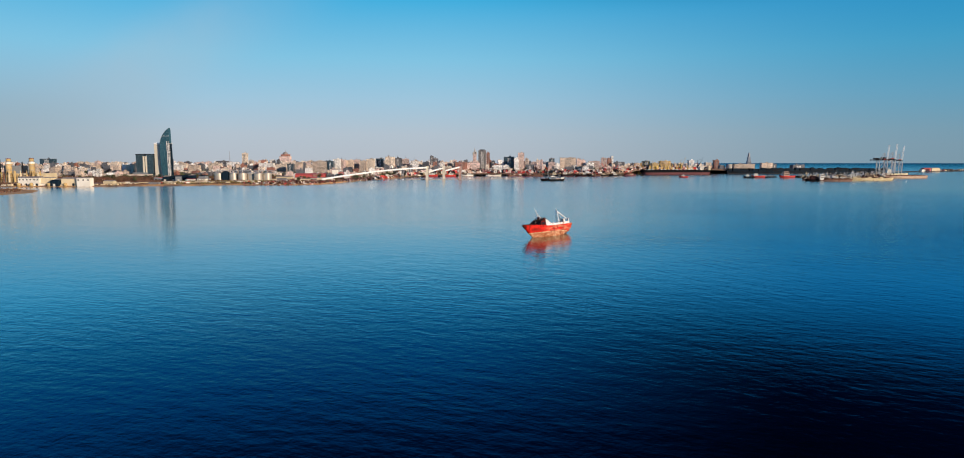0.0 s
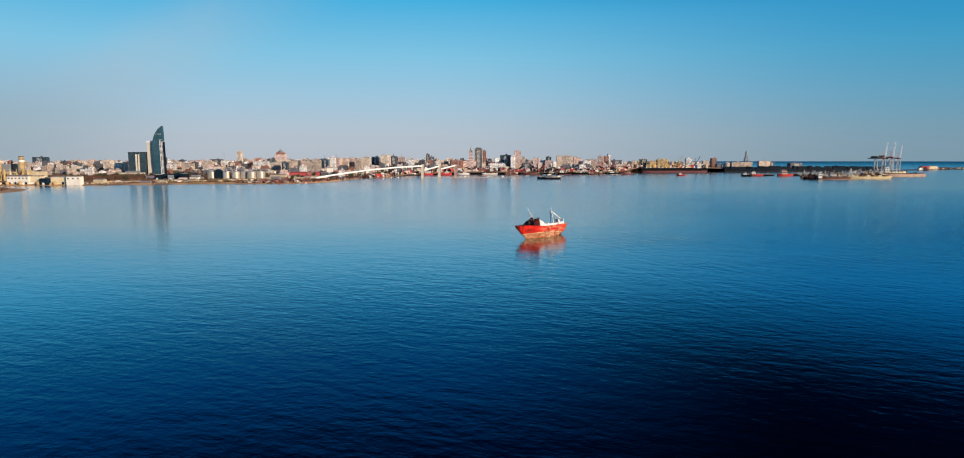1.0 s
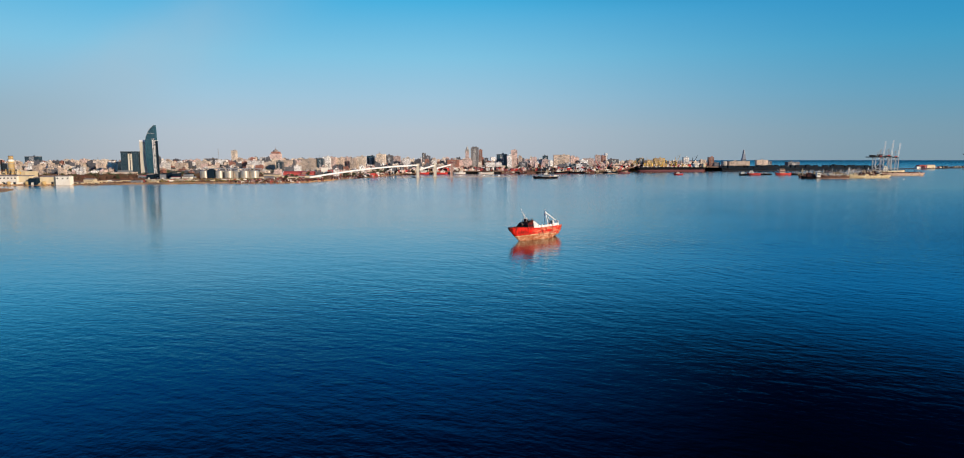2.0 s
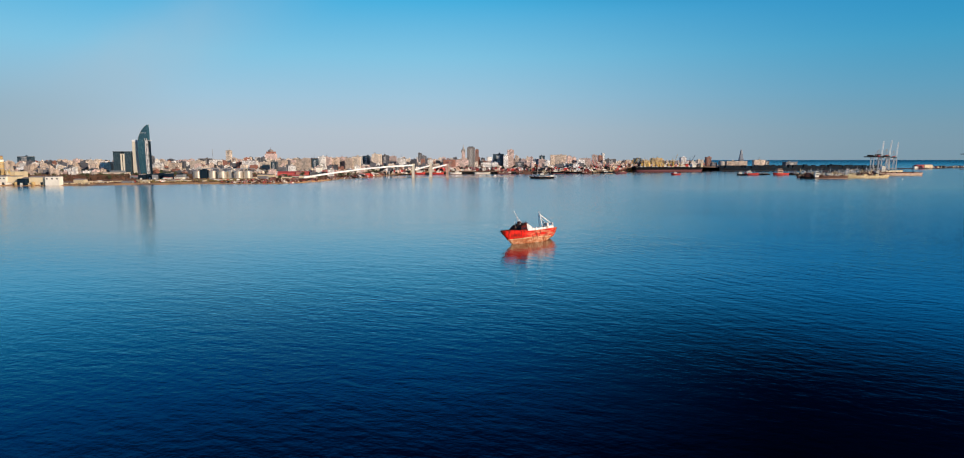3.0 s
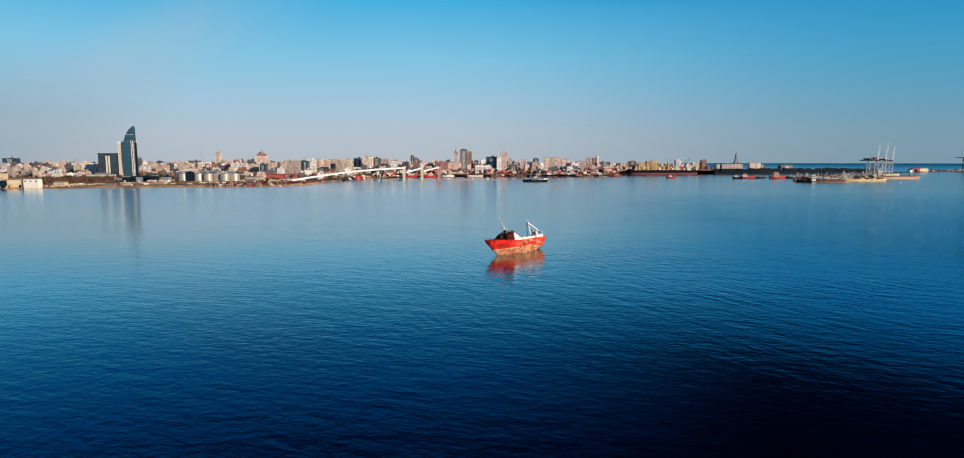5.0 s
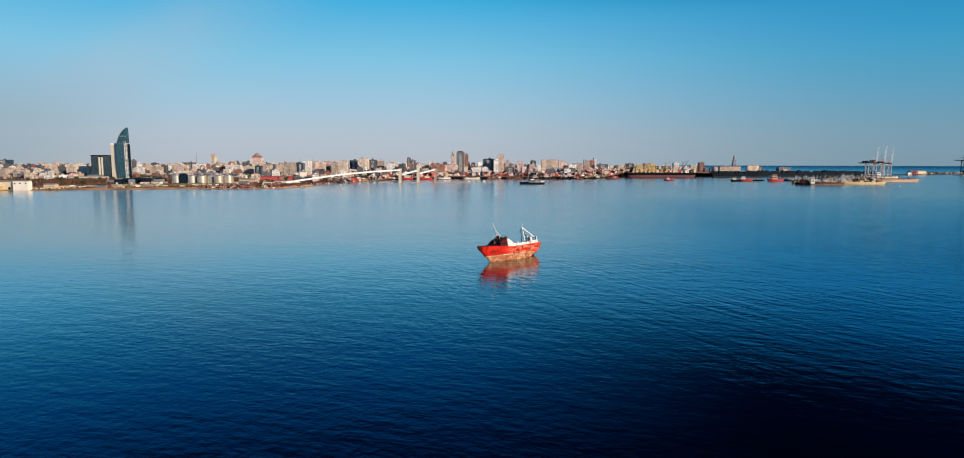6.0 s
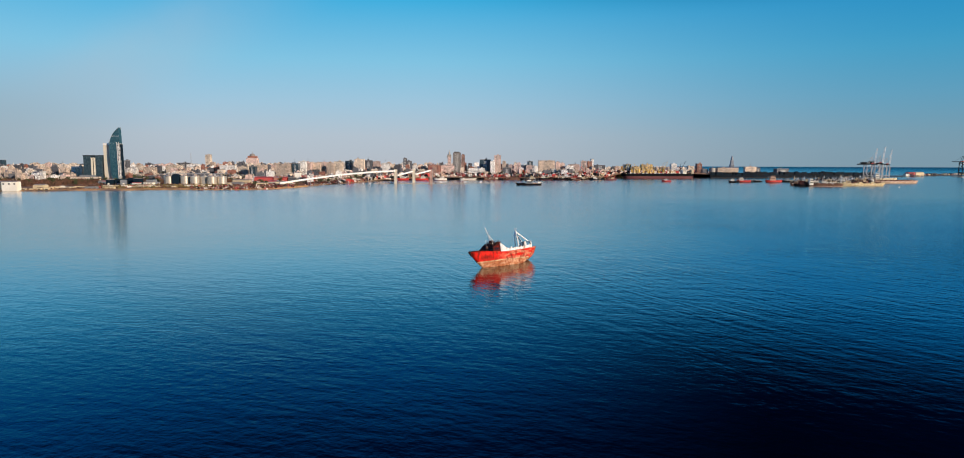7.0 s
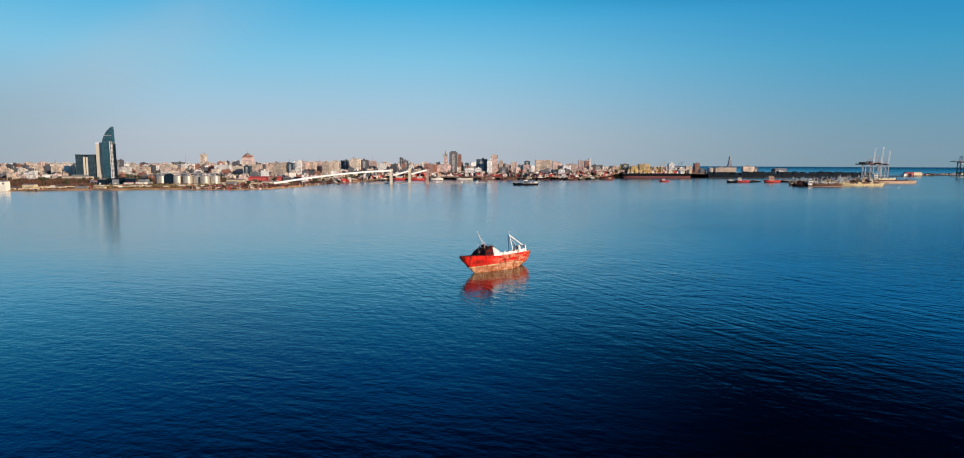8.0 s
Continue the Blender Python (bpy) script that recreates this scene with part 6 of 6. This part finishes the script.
def build_ships():
    rng = random.Random(5)
    # anchored coaster with a pale deckhouse
    vessel(200, 1850, 184, 72, 12, 4.6, BLACK_PAINT, DARK_STEEL, SHED_GREY, "dark-hulled coaster anchored off the port", (-0.14, 0.10, 6.5), ((0.16, 19, 0.5), (-0.05, 23, 0.5), (-0.26, 18, 0.4), (0.36, 13, 0.35)), ((-33, -24, -4, 4, 4, 9.5, SHED_WHITE), (-22, -12, -4, 4, 4, 6.5, PINK_HULL), (-6, 4, -3, 3, 11, 13.5, SHED_WHITE), (11, 22, -4, 4, 4, 6.2, DARK_STEEL)), gear=14, spars=PALE_STEEL)
    # small red boats
    vessel(676, 2170, 170, 31, 8, 4.5, RED_PAINT, MAROON_PAINT, SHED_WHITE, "small red workboat with white wheelhouse", (-0.1, 0.2, 5), ((0.05, 14, 0.25),))
    vessel(905, 2120, 172, 44, 10, 6.5, RED_PAINT, MAROON_PAINT, SHED_WHITE, "red-hulled tug with white wheelhouse", (0.02, 0.3, 8), ((0.1, 20, 0.3), (-0.2, 14, 0.3)))
    vessel(868, 2105, 172, 34, 9, 5, BLACK_PAINT, DARK_STEEL, SHED_WHITE, "black tug moored beside a red one", (0.0, 0.25, 6), ((0.1, 16, 0.3),))
    vessel(1000, 2120, 176, 52, 11, 6.5, RED_PAINT, MAROON_PAINT, PINK_HULL, "red supply vessel with tall faded pink deckhouse", (-0.12, 0.22, 14), ((0.3, 22, 0.3), (-0.3, 16, 0.3)))
    for k in range(4):
        vessel(942 + 11 * k, 2150 + 6 * k, 176, 24, 7, 3, BLACK_PAINT, DARK_STEEL, SHED_GREY, "small dark barge moored in a row", (-0.2, 0.1, 4), (), group="dark barges")
    for x, y, ln, h in ((1055, 2150, 46, 4.5), (1095, 2160, 40, 4), (1070, 2190, 52, 5)):
        vessel(x, y, 178, ln, 10, h, BLACK_PAINT, DARK_STEEL, SHED_GREY, "dark laid-up barge with low grey cabin", (-0.3, 0.0, 6), ((0.2, 13, 0.3),), group="laid-up barges")
    # laid-up fleet of old hulls off the container pier
    vessel(920, 1792, 174, 50, 12, 5, BLACK_PAINT, DARK_STEEL, CABIN_DARK, "blackened old trawler hull in a laid-up fleet", (-0.2, 0.2, 7), ((0.1, 20, 0.6), (-0.3, 17, 0.6), (0.34, 14, 0.5)), gear=26, spars=DARK_STEEL)
    vessel(972, 1780, 174, 92, 13, 5.6, DECK_RUST, PINK_HULL, SHED_WHITE, "rust-brown freighter hull with white bridge", (0.33, 0.44, 13), ((0.1, 22, 0.5), (-0.2, 20, 0.5), (-0.4, 16, 0.5)), tuple((q, q + 8, -5, 5, 5, 8.5, DECK_RUST) for q in (-30, -16, -2, 12)), gear=34, spars=DARK_STEEL)
    vessel(1098, 1832, 178, 132, 13, 6.4, CREAM_HULL, CREAM_HULL, TAN_PAINT, "long sun-bleached yellow-ochre old dredger hull", (0.2, 0.28, 6), ((0.3, 20, 0.5), (0.12, 17, 0.5), (0.0, 22, 0.5), (-0.3, 18, 0.5)), tuple((q, q + 9, -5, 5, 6, 10, CREAM_HULL if k % 2 else DECK_RUST) for k, q in enumerate((-52, -36, -20, -4, 12, 38))), gear=40, spars=DARK_STEEL)
    vessel(1352, 2075, 182, 158, 16, 7.0, PINK_HULL, CREAM_HULL, SHED_WHITE, "long tan and pink laid-up coaster", (0.40, 0.47, 7), ((0.2, 18, 0.5), (-0.1, 20, 0.5), (-0.3, 15, 0.5)), tuple((q, q + 12, -5, 5, 7, 10, DECK_RUST) for q in (-60, -42, -24, -6, 12, 30, 46)), gear=44, spars=DARK_STEEL)
    vessel(1400, 2210, 182, 110, 16, 12, SHED_CREAM, CREAM_HULL, SHED_WHITE, "cream-hulled ship beneath the container cranes", (0.06, 0.18, 15), ((0.0, 24, 0.4),), gear=16)
    vessel(1030, 1842, 176, 76, 12, 9.0, SHED_WHITE, PINK_HULL, SHED_WHITE, "white-hulled old ship with raised bow in the fleet", (-0.42, -0.25, 8), ((0.1, 24, 0.5), (-0.15, 22, 0.5)), gear=24, spars=DARK_STEEL, sheer_up=0.6)
    paints = [DECK_RUST, BLACK_PAINT, BLACK_PAINT, CABIN_DARK, MAROON_PAINT, BLACK_PAINT, DARK_STEEL, SHED_WHITE]
    k = 0
    for row in range(4):
        for col in range(6):
            x = 950 + 62 * col + row * 34 + rng.uniform(-10, 10)
            y = 1862 + 55 * row + 36 * col + rng.uniform(-12, 12)
            vessel(x, y, 176 + rng.uniform(-8, 8) + rng.choice((0, 180)), rng.uniform(40, 62), 11, rng.uniform(4.0, 6.0), paints[k % 8], rng.choice((MAROON_PAINT, DARK_STEEL, DECK_RUST)), rng.choice((DECK_RUST, SHED_WHITE, TAN_PAINT, SHED_WHITE, CABIN_DARK, CABIN_RUST)),
                   "old fishing vessel rusting in a laid-up fleet", (rng.uniform(-0.25, -0.05), rng.uniform(0.08, 0.25), rng.uniform(5, 10)), ((0.28, rng.uniform(16, 27), 0.8), (-0.32, rng.uniform(15, 24), 0.8), (0.05, rng.uniform(16, 25), 0.7), (-0.15, rng.uniform(12, 22), 0.7), (0.4, rng.uniform(10, 18), 0.7)), tuple((q, q + 6, -4, 4, 4, 5 + rng.uniform(2, 6), rng.choice((DECK_RUST, BLACK_PAINT, TAN_PAINT, CABIN_DARK, PINK_HULL))) for q in (-20, -11, 12)), group="laid-up fleet", gear=34, spars=rng.choice((WHITE_STEEL, TAN_PAINT, PALE_STEEL, DARK_STEEL)))
            k += 1
    # ships along the old quay
    quay_row = [(40, 60, 5, SHED_WHITE), (118, 54, 4.5, DECK_RUST), (190, 64, 5, DECK_RUST), (258, 44, 5, BLACK_PAINT), (312, 52, 7, BLACK_PAINT), (366, 52, 7, BLACK_PAINT), (414, 36, 5, DECK_RUST), (452, 34, 5, BLACK_PAINT), (492, 40, 5.5, BLUE_SHEET), (540, 46, 5.5, MAROON_PAINT)]
    for x, ln, fr, m in quay_row:
        vessel(x, 2372 - (8 if x > 400 else 0) + rng.uniform(-12, 8), rng.choice((0, 180)) + rng.uniform(-5, 5), ln, 12, fr * rng.uniform(0.8, 1.1), m, rng.choice((MAROON_PAINT, PINK_HULL, DARK_STEEL)), rng.choice((SHED_WHITE, SHED_CREAM, DECK_RUST, SHED_GREY, CABIN_DARK)), "coaster moored along the old town quay", (rng.uniform(-0.42, -0.2), rng.uniform(-0.12, 0.05), rng.uniform(4, 9)), ((rng.uniform(0.1, 0.3), rng.uniform(16, 28), 0.5), (-0.1, rng.uniform(14, 24), 0.45), (0.4, 18, 0.45)), group="quay ships", gear=30, spars=rng.choice((DARK_STEEL, RED_PAINT, TAN_PAINT)))
    for x, ln, m in ((-190, 60, RED_PAINT), (-120, 52, RED_PAINT), (-55, 46, SHED_WHITE), (-240, 40, SHED_WHITE)):
        vessel(x, 2300 + rng.uniform(-20, 20), 180, ln, 11, 7, m, MAROON_PAINT, SHED_WHITE, "moored ship in the inner dock", (-0.3, 0.0, 7), ((0.25, 18, 0.3),), group="inner dock ships")
    # far small craft and buoys
    for x, y in ((-262, 1960), (-240, 1945), (-218, 1958)):
        vessel(x, y, rng.uniform(0, 360), 9, 3, 1.6, SHED_WHITE, BLUE_SHEET, SHED_WHITE, "small white motorboat moored off shore", (-0.2, 0.2, 1.8), (), group="small boats", name="motorboat")
    vessel(1127, 1445, 180, 92, 14, 8, BLACK_PAINT, DARK_STEEL, SHED_GREY, "large dark-hulled ship at anchor in the bay", (-0.4, -0.2, 12), ((0.1, 24, 0.5),), sheer_up=0.5)
    for x, y in ((1110, 1690), (1395, 1660)):
        b = thing("buoy", pose(x, y, 0), "pale mooring buoy floating in the bay", "buoy", "buoys")
        bm = bmesh.new()
        lathe(bm, [(0.8, -0.6), (1.3, 0), (1.3, 0.9), (0.5, 1.6), (0.15, 2.4)], 12)
        part("float", bm, SHED_WHITE, b, "", True)


build_ships()


def build_cargo():
    """Jumbled containers, crates and gear along the old quay."""
    rng = random.Random(41)
    mats = [RED_PAINT, MAROON_PAINT, DECK_RUST, TAN_PAINT, BLACK_PAINT, BLUE_SHEET, MAROON_PAINT, SHED_WHITE, DARK_STEEL, WALLS["white"], WALLS["pink"], DARK_STONE, PINK_HULL, PINK_HULL, BLUE_SHEET, SHED_WHITE, BLACK_PAINT, WHITE_STEEL, RED_PAINT]
    bm = bmesh.new()
    slots = []
    for k in range(3600):
        x = rng.uniform(-330, 985)
        y = shore_y(x) + 12 + rng.random() ** 1.5 * 110
        z = max(2.2, ground_z(x, y)) - 0.4
        w = rng.choice((6, 4, 3, 9, 12))
        d, h = rng.uniform(2.4, 6), rng.choice((2.6, 2.6, 5.2, 5.2, 7.8, 10.4)) * rng.uniform(0.8, 1.1)
        m = pose(x, y, 0, 0, 0, rng.uniform(-20, 20))
        for v in box(bm, -w / 2, w / 2, -d / 2, d / 2, z, z + h):
            v.co = m @ v.co
        slots.append(rng.randrange(len(mats)))
    bm.faces.ensure_lookup_table()
    for i, f in enumerate(bm.faces):
        f.material_index = slots[i // 6]
    bm.faces.ensure_lookup_table()
    me = done("quay_cargo", bm, mats[0])
    for m in mats[1:]:
        me.materials.append(m)
    tagged(new("quay_cargo", me), "jumbled coloured containers and crates along the quay", "cargo", kind="stuff")


def build_yard_scrap():
    """Scrap, boats on blocks, drums and crates on the muddy yard before the conveyor."""
    rng = random.Random(52)
    mats = [DECK_RUST, MAROON_PAINT, DECK_RUST, SHED_WHITE, BLACK_PAINT, PINK_HULL, TILE_RED, CABIN_DARK, CONCRETE, BLACK_PAINT, CABIN_DARK, MAROON_PAINT, CABIN_RUST, BUSH]
    bm = bmesh.new()
    slots = []
    for k in range(4200):
        x = rng.uniform(-575, -290)
        y = shore_y(x) + 14 + rng.random() ** 1.2 * 400
        z = ground_z(x, y) - 0.5
        w, d, h = rng.choice((1.2, 2, 2.5, 4, 6)), rng.uniform(1.2, 3), rng.choice((0.8, 1.4, 2.0, 2.6, 3.8))
        m = pose(x, y, 0, 0, 0, rng.uniform(0, 180))
        for v in box(bm, -w / 2, w / 2, -d / 2, d / 2, z, z + h):
            v.co = m @ v.co
        slots.append(rng.randrange(len(mats)))
    bm.faces.ensure_lookup_table()
    for i, f in enumerate(bm.faces):
        f.material_index = slots[i // 6]
    me = done("yard_scrap", bm, mats[0])
    for m in mats[1:]:
        me.materials.append(m)
    tagged(new("yard_scrap", me), "rusty scrap, crates and drums on the muddy yard", "scrap", kind="stuff")


build_yard_scrap()
build_cargo()


# ---- trees, scrub, shore ----
def tree_meshes(seed, h, spread):
    rng = random.Random(seed)
    bm = bmesh.new()
    beam(bm, (0, 0, -0.5), (0.2, 0.1, h * 0.55), 0.35, 0.18, 7)
    for k in range(5):
        a = k * 1.3 + rng.random()
        z = h * (0.35 + 0.08 * k)
        beam(bm, (0.1, 0, z), (math.cos(a) * spread * 0.6, math.sin(a) * spread * 0.6, z + h * 0.25), 0.14, 0.05, 5)
    trunk = done("trunk", bm, BARK)
    bm = bmesh.new()
    for k in range(170):
        a, u, r = rng.uniform(0, 2 * math.pi), rng.uniform(-1, 1), rng.random() ** 0.4
        lump = 1 + 0.35 * math.sin(3 * a + seed) * math.cos(2 * u)
        p = Vector((math.cos(a) * spread * r * lump * math.sqrt(1 - u * u), math.sin(a) * spread * r * lump * math.sqrt(1 - u * u), h * 0.68 + u * h * 0.36 * r))
        q = Euler((rng.uniform(0, 6), rng.uniform(0, 6), rng.uniform(0, 6))).to_matrix()
        s = rng.uniform(0.45, 0.95)
        vs = [bm.verts.new(p + q @ Vector(c) * s) for c in ((-1, -0.6, 0), (1, -0.6, 0.1), (1.1, 0.6, 0), (-0.9, 0.7, -0.1))]
        bm.faces.new(vs)
    crown = bpy.data.meshes.new("crown")
    bm.to_mesh(crown)
    bm.free()
    crown.materials.append(LEAF)
    return trunk, crown


def build_trees():
    rng = random.Random(31)
    kinds = [tree_meshes(1, 9, 4.2), tree_meshes(2, 12, 4.6), tree_meshes(3, 7.5, 4.0), tree_meshes(4, 14, 5.2)]
    n = 0
    while n < 300:
        if n < 120:
            x, y = rng.uniform(-1500, -330), rng.uniform(1700, 2300)
            if y < shore_y(x) + 120 or math.hypot(x + 1075, y - 2150) < 75 or (-790 < x < -560 and y < 1870):
                continue
        else:
            x, y = rng.uniform(-1700, 560), rng.uniform(2250, 2620)
            if y < shore_y(x) + 60:
                continue
        trunk, crown = kinds[n % 4]
        t = thing("tree", pose(x, y, ground_z(x, y), 0, 0, rng.uniform(0, 360)), "dark green broadleaf tree among the buildings", "tree", "town trees")
        s = rng.uniform(0.8, 1.25)
        t.scale = (s, s, s)
        part("trunk", trunk, BARK, t)
        part("crown", crown, LEAF, t)
        n += 1
    # distant street trees between the houses
    verts, faces = [], []
    for k in range(3400):
        x, y = rng.uniform(-2100, 900), rng.uniform(1980, 2760)
        if y < shore_y(x) + 75 or abs(x) > 0.84 * y or math.hypot(x + 1075, y - 2150) < 80:
            continue
        h, z = rng.uniform(4, 10), ground_z(x, y)
        for q in range(12):
            a, w = rng.uniform(0, 6.28), rng.uniform(0.9, 2.2)
            px, py, pz = x + rng.uniform(-0.4, 0.4) * h, y + rng.uniform(-0.4, 0.4) * h, z + h * rng.uniform(0.15, 0.95)
            c, d = math.cos(a) * w, math.sin(a) * w
            i = len(verts)
            verts += [(px - c, py - d, pz - w * 0.6), (px + c, py + d, pz - w * 0.5), (px + c * 0.7, py + d * 0.6, pz + w * 0.7), (px - c * 0.6, py - d * 0.8, pz + w * 0.6)]
            faces.append((i, i + 1, i + 2, i + 3))
    me = bpy.data.meshes.new("street_trees")
    me.from_pydata(verts, [], faces)
    me.materials.append(LEAF)
    tagged(new("street_trees", me), "dark far street trees between the city houses", "trees", kind="stuff")
    # bare winter woods behind the warehouses
    verts, faces = [], []
    for k in range(1500):
        if k < 1050:
            x, y = rng.uniform(-1420, -960), rng.uniform(1640, 2070)
            if x < -1110 and y < 1750 or y < shore_y(x) + 190:
                continue
        else:
            x, y = rng.uniform(-960, -640), rng.uniform(1880, 2090)
        if math.hypot(x + 1075, y - 2140) < 85:
            continue
        h, z = rng.uniform(4, 11), ground_z(x, y)
        for q in range(16):
            a, w = rng.uniform(0, 6.28), rng.uniform(0.5, 1.5)
            px, py, pz = x + rng.uniform(-0.45, 0.45) * h, y + rng.uniform(-0.45, 0.45) * h, z + h * rng.uniform(0.05, 0.95)
            c, d = math.cos(a) * w, math.sin(a) * w
            i = len(verts)
            verts += [(px - c, py - d, pz - w), (px + c, py + d, pz - w * 0.9), (px + c * 0.6, py + d * 0.5, pz + w * 1.1), (px - c * 0.5, py - d * 0.7, pz + w)]
            faces.append((i, i + 1, i + 2, i + 3))
    me = bpy.data.meshes.new("bare_woods")
    me.from_pydata(verts, [], faces)
    me.materials.append(SCRUB)
    tagged(new("bare_woods", me), "dark brown bare winter trees behind the warehouses", "trees", kind="stuff")
    # low olive bushes on the bank before the silos
    verts, faces = [], []
    for k in range(2600):
        x = rng.uniform(-800, -560)
        y = shore_y(x) + rng.uniform(60, 250)
        h, z, a, w = rng.uniform(1.2, 4.2), ground_z(x, y), rng.uniform(0, 3.1), rng.uniform(0.8, 2.4)
        c, d = math.cos(a) * w, math.sin(a) * w
        i = len(verts)
        verts += [(x - c, y - d, z - 0.3), (x + c, y + d, z - 0.3), (x + c * 0.7, y + d * 0.5, z + h), (x - c * 0.4, y - d * 0.7, z + h * 0.85)]
        faces.append((i, i + 1, i + 2, i + 3))
    me = bpy.data.meshes.new("bushes")
    me.from_pydata(verts, [], faces)
    me.materials.append(BUSH)
    tagged(new("bushes", me), "dry olive bushes on the bank below the silos", "bushes", kind="stuff")
    # bare brown scrub and reeds behind the west shore
    verts, faces = [], []
    for k in range(24500):
        if k >= 22000:
            a, f = rng.uniform(0, 6.28), 0.86 * math.sqrt(rng.random())
            x, y = -1104 + math.cos(a) * 300 * f, 1128 + math.sin(a) * 235 * f
            z, w, h, a = 2.0 + 2.0 * (0.86 - f), rng.uniform(1.0, 3.0), rng.uniform(0.6, 2.6), rng.uniform(0, 3.1)
            c, s = math.cos(a) * w, math.sin(a) * w
            i = len(verts)
            verts += [(x - c, y - s, z - 0.8), (x + c, y + s, z - 0.8), (x + c * 0.6 - s * 0.3, y + s * 0.6, z + h), (x - c * 0.5 + s * 0.3, y - s * 0.5, z + h * 0.8)]
            faces.append((i, i + 1, i + 2, i + 3))
            continue
        x = rng.uniform(-1750, -340)
        y = shore_y(x) + 30 + rng.random() ** 1.1 * 700
        if noise.noise(Vector((x * 0.012, y * 0.02, 1))) < -0.05 or (-770 < x < -575 and y > 1795):
            continue
        z, w, h, a = ground_z(x, y), rng.uniform(1.0, 3.2), rng.uniform(0.8, 4.0), rng.uniform(0, 3.1)
        c, s = math.cos(a) * w, math.sin(a) * w
        i = len(verts)
        verts += [(x - c, y - s, z - 0.3), (x + c, y + s, z - 0.3), (x + c * 0.6 - s * 0.3, y + s * 0.6, z + h), (x - c * 0.5 + s * 0.3, y - s * 0.5, z + h * 0.8)]
        faces.append((i, i + 1, i + 2, i + 3))
    me = bpy.data.meshes.new("scrub")
    me.from_pydata(verts, [], faces)
    me.materials.append(SCRUB)
    tagged(new("scrub", me), "bare brown winter scrub and reeds behind shore", "scrub", kind="stuff")


build_trees()


def build_spit():
    bm = bmesh.new()
    n = 60
    rings = []
    for f, z in ((1.0, -1.5), (0.93, 0.5), (0.8, 1.8), (0.6, 3.0), (0.45, 3.4), (0.02, 4.2)):
        ring = []
        for i in range(n):
            a = 2 * math.pi * i / n
            j = 1 + 0.10 * noise.noise(Vector((math.cos(a) * 3, math.sin(a) * 3, 2))) + 0.05 * noise.noise(Vector((math.cos(a) * 9, math.sin(a) * 9, 2)))
            ring.append(bm.verts.new((-1104 + math.cos(a) * 298 * f * j, 1128 + math.sin(a) * 245 * f * j, z + 1.0 * noise.noise(Vector((a * 4, f * 6, 0))))))
        rings.append(ring)
    for lo, hi in zip(rings, rings[1:]):
        for i in range(n):
            bm.faces.new((lo[i], lo[(i + 1) % n], hi[(i + 1) % n], hi[i]))
    bm.faces.new(rings[-1])
    tagged(new("spit_ground", done("spit_ground", bm, SAND, True)), "low sandy brown spit reaching into the bay", "ground", kind="structure")
    # rocks and debris along the water line
    rng = random.Random(9)
    verts, faces = [], []
    for k in range(4200):
        if k < 3300:
            x = rng.uniform(-1500, -330)
            y = shore_y(x) + rng.uniform(-6, 34)
            z = ground_z(x, y)
        else:
            a, f = rng.uniform(0, 2 * math.pi), rng.uniform(0.4, 0.95)
            x, y, z = -1104 + math.cos(a) * 298 * f, 1128 + math.sin(a) * 232 * f, 0.9 + 1.6 * (0.95 - f)
        s = rng.uniform(0.4, 1.9)
        i = len(verts)
        verts += [(x - s, y - s * 0.7, z - 0.4), (x + s, y - s * 0.8, z - 0.4), (x + s * 0.8, y + s, z - 0.4), (x - s, y + s * 0.9, z - 0.4), (x + rng.uniform(-0.4, 0.4) * s, y, z + s * rng.uniform(0.3, 0.9)), (x + 0.3 * s, y + 0.3 * s, z + s * 0.5)]
        faces += [(i, i + 1, i + 4), (i + 1, i + 2, i + 5, i + 4), (i + 2, i + 3, i + 5), (i + 3, i, i + 4, i + 5)]
    me = bpy.data.meshes.new("shore_rocks")
    me.from_pydata(verts, [], faces)
    me.materials.append(SAND)
    tagged(new("shore_rocks", me), "brown rocks and rubble along the water line", "rocks", kind="stuff")


build_spit()
